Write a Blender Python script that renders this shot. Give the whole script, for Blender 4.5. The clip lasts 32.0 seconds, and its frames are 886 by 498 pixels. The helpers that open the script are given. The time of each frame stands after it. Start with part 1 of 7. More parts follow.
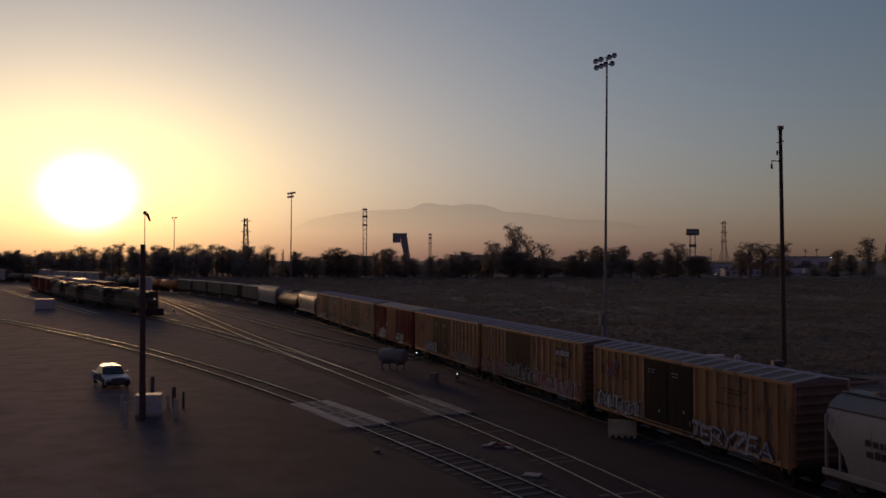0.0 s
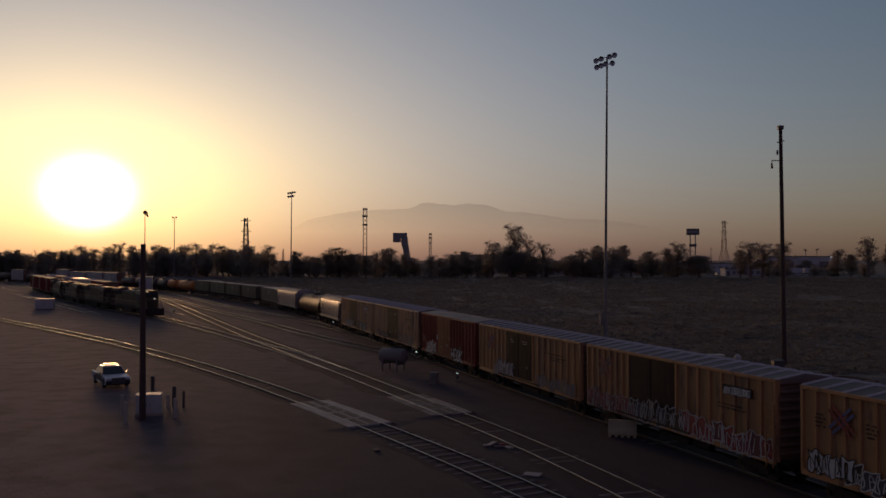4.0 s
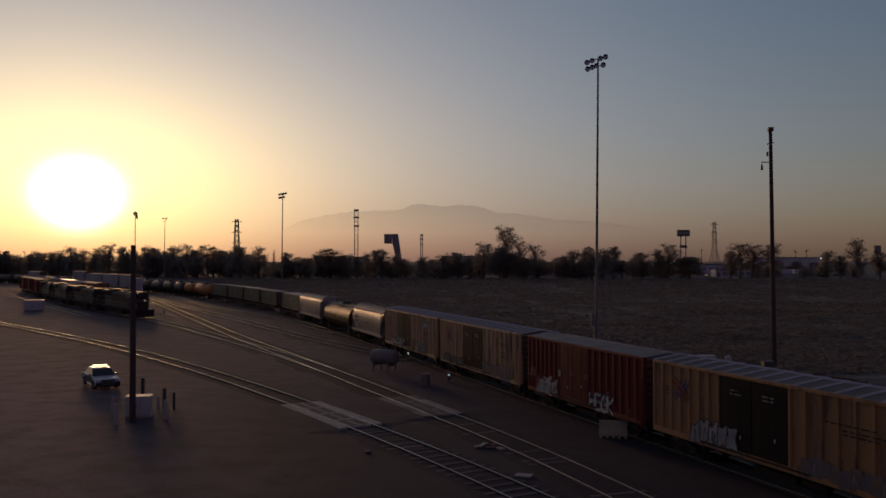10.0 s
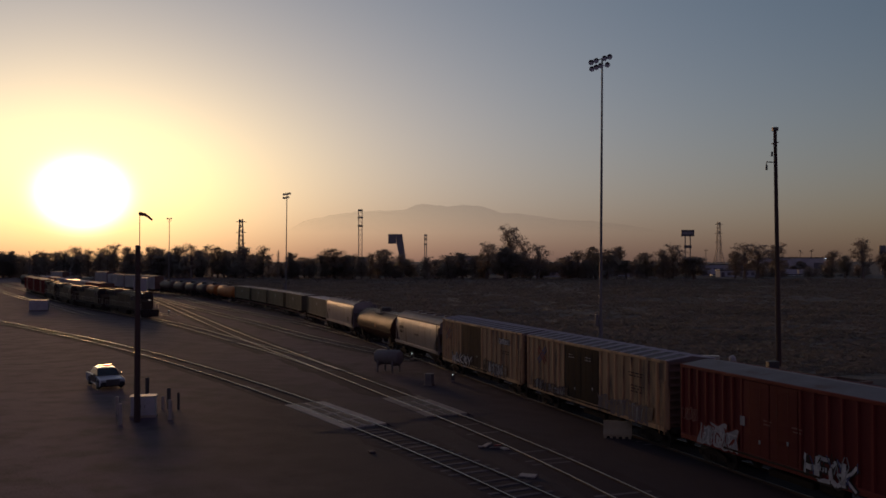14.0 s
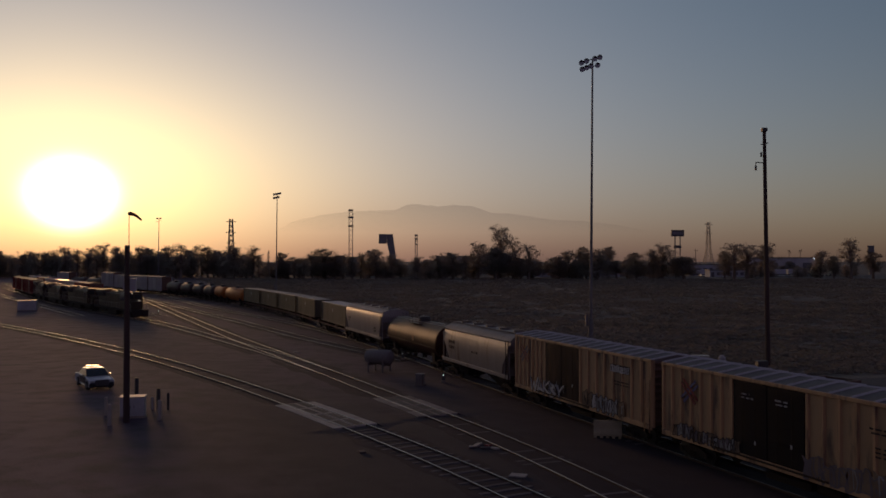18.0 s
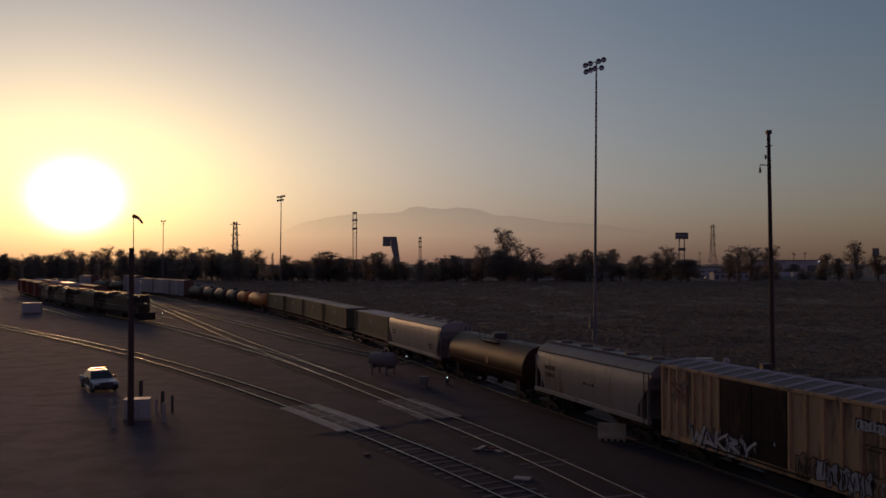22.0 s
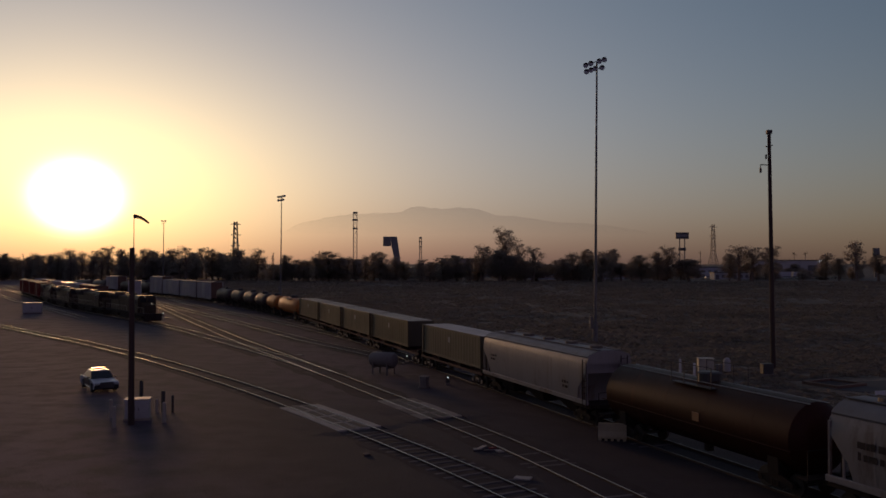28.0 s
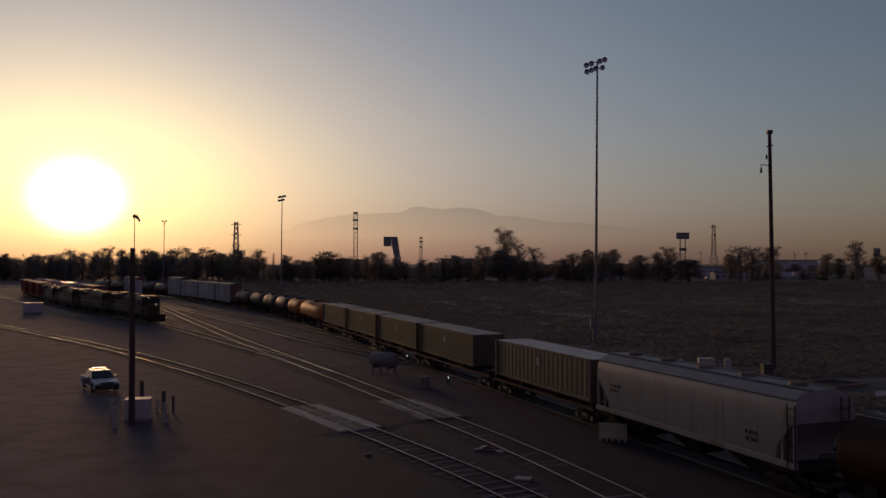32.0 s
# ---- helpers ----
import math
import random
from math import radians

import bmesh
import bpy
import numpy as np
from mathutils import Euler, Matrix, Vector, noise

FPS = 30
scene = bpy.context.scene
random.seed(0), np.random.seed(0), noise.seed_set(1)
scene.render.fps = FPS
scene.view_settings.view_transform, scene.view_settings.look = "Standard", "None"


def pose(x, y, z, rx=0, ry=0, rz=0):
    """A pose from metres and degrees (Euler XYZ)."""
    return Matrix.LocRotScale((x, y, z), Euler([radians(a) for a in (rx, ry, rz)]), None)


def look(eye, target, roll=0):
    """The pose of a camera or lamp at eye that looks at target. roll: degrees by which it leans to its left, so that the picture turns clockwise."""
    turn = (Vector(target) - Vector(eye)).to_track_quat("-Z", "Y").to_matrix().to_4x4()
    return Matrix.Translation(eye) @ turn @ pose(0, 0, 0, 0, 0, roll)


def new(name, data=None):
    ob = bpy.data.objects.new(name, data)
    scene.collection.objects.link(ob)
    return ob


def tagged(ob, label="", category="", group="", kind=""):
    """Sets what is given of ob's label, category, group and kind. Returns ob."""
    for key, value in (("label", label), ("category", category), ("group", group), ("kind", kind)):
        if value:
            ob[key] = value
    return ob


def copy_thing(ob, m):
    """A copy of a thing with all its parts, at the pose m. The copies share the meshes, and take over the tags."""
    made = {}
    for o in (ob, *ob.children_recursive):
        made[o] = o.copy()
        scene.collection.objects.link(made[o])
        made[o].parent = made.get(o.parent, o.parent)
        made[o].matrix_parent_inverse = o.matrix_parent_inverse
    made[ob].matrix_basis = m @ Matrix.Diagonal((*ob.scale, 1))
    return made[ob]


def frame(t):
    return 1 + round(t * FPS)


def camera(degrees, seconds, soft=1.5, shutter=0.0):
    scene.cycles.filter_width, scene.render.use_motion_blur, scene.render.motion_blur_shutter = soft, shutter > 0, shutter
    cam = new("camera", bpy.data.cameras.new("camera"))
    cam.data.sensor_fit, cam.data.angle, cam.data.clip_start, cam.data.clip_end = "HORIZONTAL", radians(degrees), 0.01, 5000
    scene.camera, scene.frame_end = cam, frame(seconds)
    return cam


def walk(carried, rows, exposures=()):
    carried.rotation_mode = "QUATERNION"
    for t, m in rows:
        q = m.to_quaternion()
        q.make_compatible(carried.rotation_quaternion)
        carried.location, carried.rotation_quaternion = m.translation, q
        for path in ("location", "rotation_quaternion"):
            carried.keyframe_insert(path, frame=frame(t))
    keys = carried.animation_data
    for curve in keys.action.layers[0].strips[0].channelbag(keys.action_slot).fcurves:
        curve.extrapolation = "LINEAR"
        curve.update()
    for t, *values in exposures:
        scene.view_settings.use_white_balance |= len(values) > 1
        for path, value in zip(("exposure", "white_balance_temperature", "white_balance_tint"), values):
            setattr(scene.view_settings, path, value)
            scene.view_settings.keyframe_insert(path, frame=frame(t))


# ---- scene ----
EYE = (0.0, 0.0, 9.43)
cam = camera(55.5, 32.0, soft=1.6)
# seconds, tilt above level, turn to the left, in degrees: a camera held on one spot
WALK = [
    (0, 0.692, 0.012), (1, 0.692, 0.012), (2, 0.692, 0.012), (3, 0.692, 0.012), (3.5, 0.665, 0.047),
    (5.5, 0.764, -0.189), (6, 0.803, -0.228), (7, 0.770, -0.183), (8, 0.745, -0.157), (8.5, 0.764, -0.176),
    (9, 0.751, -0.137), (9.5, 0.731, -0.314), (10, 0.751, -0.569), (10.5, 0.686, -0.601), (11, 0.679, -0.484),
    (11.5, 0.677, -0.544), (12, 0.677, -0.368), (12.5, 0.699, -0.307), (13, 0.731, -0.287), (14, 0.757, -0.294),
    (14.5, 0.764, -0.300), (16.5, 0.809, -0.316), (17, 0.826, -0.462), (17.5, 0.809, -0.787), (18, 0.758, -0.934),
    (18.5, 0.876, -0.846), (19, 0.886, -0.790), (20, 0.876, -0.787), (20.5, 0.876, -0.787), (21, 0.906, -0.750),
    (21.5, 0.922, -0.707), (22, 0.935, -0.670), (23, 0.927, -0.642), (24, 0.927, -0.642), (25, 0.927, -0.642),
    (25.5, 0.927, -0.642), (27.5, 0.927, -0.642), (28, 0.927, -0.642), (29, 0.927, -0.642), (29.5, 0.941, -0.673),
    (30, 0.936, -0.605), (31, 0.935, -0.610), (32, 0.935, -0.610),
]
walk(cam, [(t, pose(*EYE, 90 + tilt, 0, turn)) for t, tilt, turn in WALK])

# ---------------------------------------------------------------- light
SUN_AZ = radians(-22.9)      # from +Y, to the right
SUN_EL = radians(4.1)
SUN_DIR = Vector((math.sin(SUN_AZ) * math.cos(SUN_EL), math.cos(SUN_AZ) * math.cos(SUN_EL), math.sin(SUN_EL)))
scene.view_settings.exposure = 0.0


# the hazy air round the low sun: spread in degrees, falloff, colour
HAZE = [(6.0, 1.2, (0.90, 0.60, 0.02)), (12.0, 1.3, (0.477, 0.39, 0.0)), (22.0, 1.4, (0.34, 0.125, 0.085)),
        (40.0, 1.5, (0.118, 0.190, 0.245)), (150.0, 2.0, (0.010, 0.018, 0.020))]
CLEAR = (0.29, 0.275, 0.415)     # what the thick air along the horizon lets through
DISC = (2.2, 3.0, (3.5, 3.5, 3.5))
DUST = (0.10, (0.160, 0.095, 0.012))   # pale dust along the horizon, away from the sun
GLEAM = (0.12, 45.0, (0.240, 0.095, 0.0))   # the same dust, lit warm towards the sun: height, spread, colour
DUSK = (80.0, (0.092, 0.035, 0.102))   # the rosy dusk opposite the sun
FLAT = 2.0                        # the glow is wider than it is high


def make_world():
    w = bpy.data.worlds.new("evening_sky")
    scene.world = w
    w.use_nodes = True
    nt = w.node_tree
    n, link = nt.nodes, nt.links
    n.clear()
    strength = 0.05

    def maths(op, a, b=None):
        x = n.new("ShaderNodeMath")
        x.operation = op
        for i, v in enumerate((a, b)):
            if isinstance(v, (int, float)):
                x.inputs[i].default_value = v
            elif v is not None:
                link.new(v, x.inputs[i])
        return x.outputs[0]

    def vec(op, a, b=None, c=None):
        x = n.new("ShaderNodeVectorMath")
        x.operation = op
        for i, v in enumerate((a, b, c)):
            if isinstance(v, (tuple, Vector)):
                x.inputs[i].default_value = v
            elif v is not None:
                link.new(v, x.inputs[i])
        return x
    sky = n.new("ShaderNodeTexSky")
    sky.sky_type, sky.sun_disc = "NISHITA", False
    sky.sun_elevation, sky.sun_rotation = SUN_EL, SUN_AZ
    sky.altitude, sky.air_density, sky.dust_density, sky.ozone_density = 200, 1.0, 1.0, 3.0
    tc = n.new("ShaderNodeTexCoord")

    def angle_from_sun(flat):
        way = vec("NORMALIZE", vec("MULTIPLY", tc.outputs["Generated"], (1, 1, flat)).outputs[0]).outputs[0]
        to_sun = Vector((SUN_DIR.x, SUN_DIR.y, SUN_DIR.z * flat)).normalized()
        return maths("ARCCOSINE", maths("MINIMUM", vec("DOT_PRODUCT", way, to_sun).outputs["Value"], 0.999999))
    wide, tight = angle_from_sun(FLAT), angle_from_sun(1.2)
    total = sky.outputs[0]
    for spread, power, colour in HAZE + [DISC]:
        angle = tight if (spread, power, colour) == DISC else wide
        fall = maths("EXPONENT", maths("MULTIPLY", maths("POWER", maths("DIVIDE", angle, radians(spread)), power), -1.0))
        grey = n.new("ShaderNodeCombineXYZ")
        for i in range(3):
            link.new(fall, grey.inputs[i])
        total = vec("MULTIPLY_ADD", grey.outputs[0], tuple(c / strength for c in colour), total).outputs[0]
    away = maths("DIVIDE", maths("SUBTRACT", math.pi, angle_from_sun(1.0)), radians(DUSK[0]))
    fall = maths("EXPONENT", maths("MULTIPLY", maths("POWER", away, 2.0), -1.0))
    grey = n.new("ShaderNodeCombineXYZ")
    for i in range(3):
        link.new(fall, grey.inputs[i])
    total = vec("MULTIPLY_ADD", grey.outputs[0], tuple(c / strength for c in DUSK[1]), total).outputs[0]
    z = n.new("ShaderNodeSeparateXYZ")
    link.new(tc.outputs["Generated"], z.inputs[0])
    up = maths("MAXIMUM", z.outputs["Z"], 0.0)
    band = maths("MULTIPLY", maths("EXPONENT", maths("DIVIDE", up, -DUST[0])), maths("MINIMUM", maths("DIVIDE", wide, radians(50)), 1.0))
    grey = n.new("ShaderNodeCombineXYZ")
    for i in range(3):
        link.new(band, grey.inputs[i])
    total = vec("MULTIPLY_ADD", grey.outputs[0], tuple(c / strength for c in DUST[1]), total).outputs[0]
    warm = maths("EXPONENT", maths("MULTIPLY", maths("POWER", maths("DIVIDE", wide, radians(GLEAM[1])), 2.0), -1.0))
    band = maths("MULTIPLY", maths("EXPONENT", maths("DIVIDE", up, -GLEAM[0])), warm)
    grey = n.new("ShaderNodeCombineXYZ")
    for i in range(3):
        link.new(band, grey.inputs[i])
    total = vec("MULTIPLY_ADD", grey.outputs[0], tuple(c / strength for c in GLEAM[2]), total).outputs[0]
    low = maths("EXPONENT", maths("DIVIDE", up, -0.0523))
    pass_ = n.new("ShaderNodeCombineXYZ")
    for i, c in enumerate(CLEAR):
        link.new(maths("POWER", c, low), pass_.inputs[i])
    base = n.new("ShaderNodeBackground")
    link.new(vec("MULTIPLY", total, pass_.outputs[0]).outputs[0], base.inputs["Color"])
    base.inputs["Strength"].default_value = strength
    out = n.new("ShaderNodeOutputWorld")
    link.new(base.outputs[0], out.inputs["Surface"])


make_world()
sun_data = bpy.data.lights.new("sun", "SUN")
sun_data.energy, sun_data.angle, sun_data.color = 0.72, radians(10), (1.0, 0.52, 0.24)
sun = new("sun", sun_data)
sun.matrix_world = look(SUN_DIR * 50, (0, 0, 0))

# ---------------------------------------------------------------- materials


def material(name, a, b, scale=3.0, fine=40.0, rough=0.7, metal=0.0, bump=0.2, streak=1.0, spread=0.5, vary=0.0, rust=None, rust_amount=0.45):
    """Two colours mixed by coarse and fine noise, in the thing's own space; streak stretches it downwards; rust: a third colour in blotches."""
    m = bpy.data.materials.new(name)
    m.use_nodes = True
    nt = m.node_tree
    n, link = nt.nodes, nt.links
    bsdf = n["Principled BSDF"]
    tc = n.new("ShaderNodeTexCoord")
    mp = n.new("ShaderNodeMapping")
    mp.inputs["Scale"].default_value = (1, 1, 1 / streak)
    link.new(tc.outputs["Object"], mp.inputs["Vector"])
    if vary:
        info = n.new("ShaderNodeObjectInfo")
        add = n.new("ShaderNodeVectorMath")
        add.operation = "MULTIPLY_ADD"
        link.new(info.outputs["Random"], add.inputs[0])
        add.inputs[1].default_value = (37, 91, 53)
        link.new(tc.outputs["Object"], add.inputs[2])
        link.new(add.outputs[0], mp.inputs["Vector"])
    big = n.new("ShaderNodeTexNoise")
    big.inputs["Scale"].default_value, big.inputs["Detail"].default_value = scale, 5
    link.new(mp.outputs[0], big.inputs["Vector"])
    small = n.new("ShaderNodeTexNoise")
    small.inputs["Scale"].default_value, small.inputs["Detail"].default_value = fine, 3
    link.new(mp.outputs[0], small.inputs["Vector"])
    fac = n.new("ShaderNodeMath")
    fac.operation = "MULTIPLY_ADD"
    link.new(small.outputs["Fac"], fac.inputs[0])
    fac.inputs[1].default_value = 0.4
    link.new(big.outputs["Fac"], fac.inputs[2])
    ramp = n.new("ShaderNodeMapRange")
    ramp.inputs["From Min"].default_value, ramp.inputs["From Max"].default_value = 0.7 - spread / 2, 0.7 + spread / 2
    link.new(fac.outputs[0], ramp.inputs["Value"])
    mix = n.new("ShaderNodeMix")
    mix.data_type = "RGBA"
    mix.inputs["A"].default_value, mix.inputs["B"].default_value = (*a, 1), (*b, 1)
    link.new(ramp.outputs[0], mix.inputs["Factor"])
    colour = mix.outputs["Result"]
    if rust:
        blot = n.new("ShaderNodeTexNoise")
        blot.inputs["Scale"].default_value, blot.inputs["Detail"].default_value = scale * 1.7, 8
        blot.inputs["Roughness"].default_value = 0.65
        link.new(mp.outputs[0], blot.inputs["Vector"])
        cut = n.new("ShaderNodeMapRange")
        cut.inputs["From Min"].default_value, cut.inputs["From Max"].default_value = 1 - rust_amount, 1.12 - rust_amount
        link.new(blot.outputs["Fac"], cut.inputs["Value"])
        mix2 = n.new("ShaderNodeMix")
        mix2.data_type = "RGBA"
        link.new(cut.outputs[0], mix2.inputs["Factor"])
        link.new(colour, mix2.inputs["A"])
        mix2.inputs["B"].default_value = (*rust, 1)
        colour = mix2.outputs["Result"]
    if vary:
        hsv = n.new("ShaderNodeHueSaturation")
        mr = n.new("ShaderNodeMapRange")
        mr.inputs["To Min"].default_value, mr.inputs["To Max"].default_value = 1 - vary, 1 + vary
        link.new(info.outputs["Random"], mr.inputs["Value"])
        link.new(mr.outputs[0], hsv.inputs["Value"])
        link.new(colour, hsv.inputs["Color"])
        colour = hsv.outputs["Color"]
    link.new(colour, bsdf.inputs["Base Color"])
    rr = n.new("ShaderNodeMapRange")
    rr.inputs["To Min"].default_value, rr.inputs["To Max"].default_value = max(rough - 0.12, 0.02), min(rough + 0.12, 1)
    link.new(big.outputs["Fac"], rr.inputs["Value"])
    link.new(rr.outputs[0], bsdf.inputs["Roughness"])
    bsdf.inputs["Metallic"].default_value = metal
    if bump:
        bp = n.new("ShaderNodeBump")
        bp.inputs["Strength"].default_value, bp.inputs["Distance"].default_value = bump, 0.02
        link.new(fac.outputs[0], bp.inputs["Height"])
        link.new(bp.outputs[0], bsdf.inputs["Normal"])
    return m


def glow(name, colour, strength):
    m = bpy.data.materials.new(name)
    m.use_nodes = True
    b = m.node_tree.nodes["Principled BSDF"]
    b.inputs["Base Color"].default_value = (*colour, 1)
    b.inputs["Emission Color"].default_value = (*colour, 1)
    b.inputs["Emission Strength"].default_value = strength
    return m


def ground_material():
    """Packed dark yard dirt and gravel on the near side of the train's line, dry grass land past it."""
    m = bpy.data.materials.new("yard_and_field")
    m.use_nodes = True
    nt = m.node_tree
    n, link = nt.nodes, nt.links
    bsdf = n["Principled BSDF"]
    geo = n.new("ShaderNodeNewGeometry")
    pos = geo.outputs["Position"]

    def tex(scale, detail=5, rough=0.55, stretch=None):
        t = n.new("ShaderNodeTexNoise")
        t.inputs["Scale"].default_value, t.inputs["Detail"].default_value, t.inputs["Roughness"].default_value = scale, detail, rough
        if stretch:
            mp = n.new("ShaderNodeMapping")
            mp.inputs["Rotation"].default_value, mp.inputs["Scale"].default_value = (0, 0, radians(stretch[0])), (stretch[1], stretch[2], 1)
            link.new(pos, mp.inputs["Vector"])
            link.new(mp.outputs[0], t.inputs["Vector"])
        else:
            link.new(pos, t.inputs["Vector"])
        return t.outputs["Fac"]

    def ranged(v, lo, hi):
        r = n.new("ShaderNodeMapRange")
        r.inputs["From Min"].default_value, r.inputs["From Max"].default_value = lo, hi
        link.new(v, r.inputs["Value"])
        return r.outputs[0]

    def mixed(f, a, b):
        x = n.new("ShaderNodeMix")
        x.data_type = "RGBA"
        link.new(f, x.inputs["Factor"])
        for key, v in (("A", a), ("B", b)):
            if isinstance(v, tuple):
                x.inputs[key].default_value = (*v, 1)
            else:
                link.new(v, x.inputs[key])
        return x.outputs["Result"]

    def maths(op, a, b):
        x = n.new("ShaderNodeMath")
        x.operation = op
        for i, v in enumerate((a, b)):
            if isinstance(v, float):
                x.inputs[i].default_value = v
            else:
                link.new(v, x.inputs[i])
        return x.outputs[0]

    broad, middle, grit = tex(0.06), tex(0.45, 6), tex(9.0, 4)
    ruts = tex(0.5, 4, 0.5, (-32, 3.0, 0.12))
    dirt = mixed(ranged(broad, 0.35, 0.65), (0.076, 0.050, 0.066), (0.112, 0.075, 0.098))
    dirt = mixed(ranged(middle, 0.44, 0.66), dirt, (0.042, 0.027, 0.035))
    dirt = mixed(maths("MULTIPLY", ranged(ruts, 0.52, 0.72), 0.35), dirt, (0.112, 0.079, 0.101))
    dirt = mixed(maths("MULTIPLY", ranged(grit, 0.45, 0.75), 0.5), dirt, (0.120, 0.089, 0.108))
    # faint arcs of tyre tracks where vehicles turn
    turn_at = n.new("ShaderNodeMapping")
    turn_at.inputs["Location"].default_value = (34, -16, 0)
    link.new(pos, turn_at.inputs["Vector"])
    arcs = n.new("ShaderNodeTexWave")
    arcs.wave_type, arcs.rings_direction = "RINGS", "Z"
    for key, v in (("Scale", 0.16), ("Distortion", 5.0), ("Detail", 3.0), ("Detail Scale", 0.4)):
        arcs.inputs[key].default_value = v
    link.new(turn_at.outputs[0], arcs.inputs["Vector"])
    dusty = maths("MULTIPLY", ranged(arcs.outputs["Fac"], 0.62, 0.95), ranged(tex(0.11, 4), 0.44, 0.62))
    dirt = mixed(maths("MULTIPLY", dusty, 0.45), dirt, (0.132, 0.098, 0.128))
    # shade painted into the dirt colour towards the train's line, weaker farther off
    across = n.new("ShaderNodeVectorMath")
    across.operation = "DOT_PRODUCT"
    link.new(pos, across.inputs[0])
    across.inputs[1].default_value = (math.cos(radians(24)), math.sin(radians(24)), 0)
    shade_mask = maths("MULTIPLY", ranged(maths("ADD", across.outputs["Value"], maths("MULTIPLY", middle, 6.0)), 2.0, 14.0), 0.90)
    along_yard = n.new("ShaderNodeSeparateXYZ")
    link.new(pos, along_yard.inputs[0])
    shade_mask = maths("MULTIPLY", shade_mask, maths("SUBTRACT", 1.0, maths("MULTIPLY", ranged(along_yard.outputs["Y"], 46.0, 76.0), 0.62)))
    dirt = mixed(shade_mask, dirt, (0.021, 0.0142, 0.0195))
    gb, gm, gf = tex(0.035, 6, 0.6, (-15, 0.55, 1.7)), tex(0.3, 8, 0.7, (10, 0.5, 1.5)), tex(2.2, 6, 0.7)
    grass = mixed(ranged(gb, 0.42, 0.58), (0.130, 0.110, 0.085), (0.200, 0.162, 0.122))
    grass = mixed(ranged(gm, 0.44, 0.6), grass, (0.085, 0.075, 0.055))
    grass = mixed(maths("MULTIPLY", ranged(gf, 0.5, 0.75), 0.7), grass, (0.150, 0.122, 0.088))
    # the field begins a few metres past the train's track, along an uneven edge
    side = n.new("ShaderNodeVectorMath")
    side.operation = "DOT_PRODUCT"
    link.new(pos, side.inputs[0])
    side.inputs[1].default_value = (math.cos(radians(19.72)), math.sin(radians(19.72)), 0)
    edge = maths("MULTIPLY_ADD", middle, 14.0)
    edge.node.inputs[2].default_value = -7.0
    past = maths("ADD", side.outputs["Value"], edge)
    field = ranged(past, 37.0, 44.0)
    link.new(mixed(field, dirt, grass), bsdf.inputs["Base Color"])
    bsdf.inputs["Roughness"].default_value = 0.88
    bsdf.inputs["Specular IOR Level"].default_value = 0.3
    bp = n.new("ShaderNodeBump")
    bp.inputs["Strength"].default_value, bp.inputs["Distance"].default_value = 0.6, 0.06
    link.new(maths("ADD", grit, maths("MULTIPLY", middle, 2.0)), bp.inputs["Height"])
    rough = n.new("ShaderNodeBump")
    rough.inputs["Distance"].default_value = 0.5
    link.new(maths("MULTIPLY", field, 0.5), rough.inputs["Strength"])
    link.new(maths("ADD", gm, gf), rough.inputs["Height"])
    link.new(bp.outputs[0], rough.inputs["Normal"])
    link.new(rough.outputs[0], bsdf.inputs["Normal"])
    return m


def hill_material():
    """Far hills with evening haze put in as transparency: the lower, the fainter."""
    m = bpy.data.materials.new("hazy_hills")
    m.use_nodes = True
    nt = m.node_tree
    n, link = nt.nodes, nt.links
    n.clear()
    geo = n.new("ShaderNodeNewGeometry")
    xyz = n.new("ShaderNodeSeparateXYZ")
    link.new(geo.outputs["Position"], xyz.inputs[0])
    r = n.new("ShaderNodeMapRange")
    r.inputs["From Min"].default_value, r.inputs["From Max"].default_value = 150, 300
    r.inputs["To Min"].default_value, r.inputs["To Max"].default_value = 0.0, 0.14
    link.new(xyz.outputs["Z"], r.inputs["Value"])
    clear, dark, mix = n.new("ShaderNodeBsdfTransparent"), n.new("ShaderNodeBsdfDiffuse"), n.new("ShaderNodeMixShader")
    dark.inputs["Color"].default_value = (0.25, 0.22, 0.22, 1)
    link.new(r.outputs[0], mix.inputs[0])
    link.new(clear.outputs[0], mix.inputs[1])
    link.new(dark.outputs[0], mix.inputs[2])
    out = n.new("ShaderNodeOutputMaterial")
    link.new(mix.outputs[0], out.inputs["Surface"])
    return m


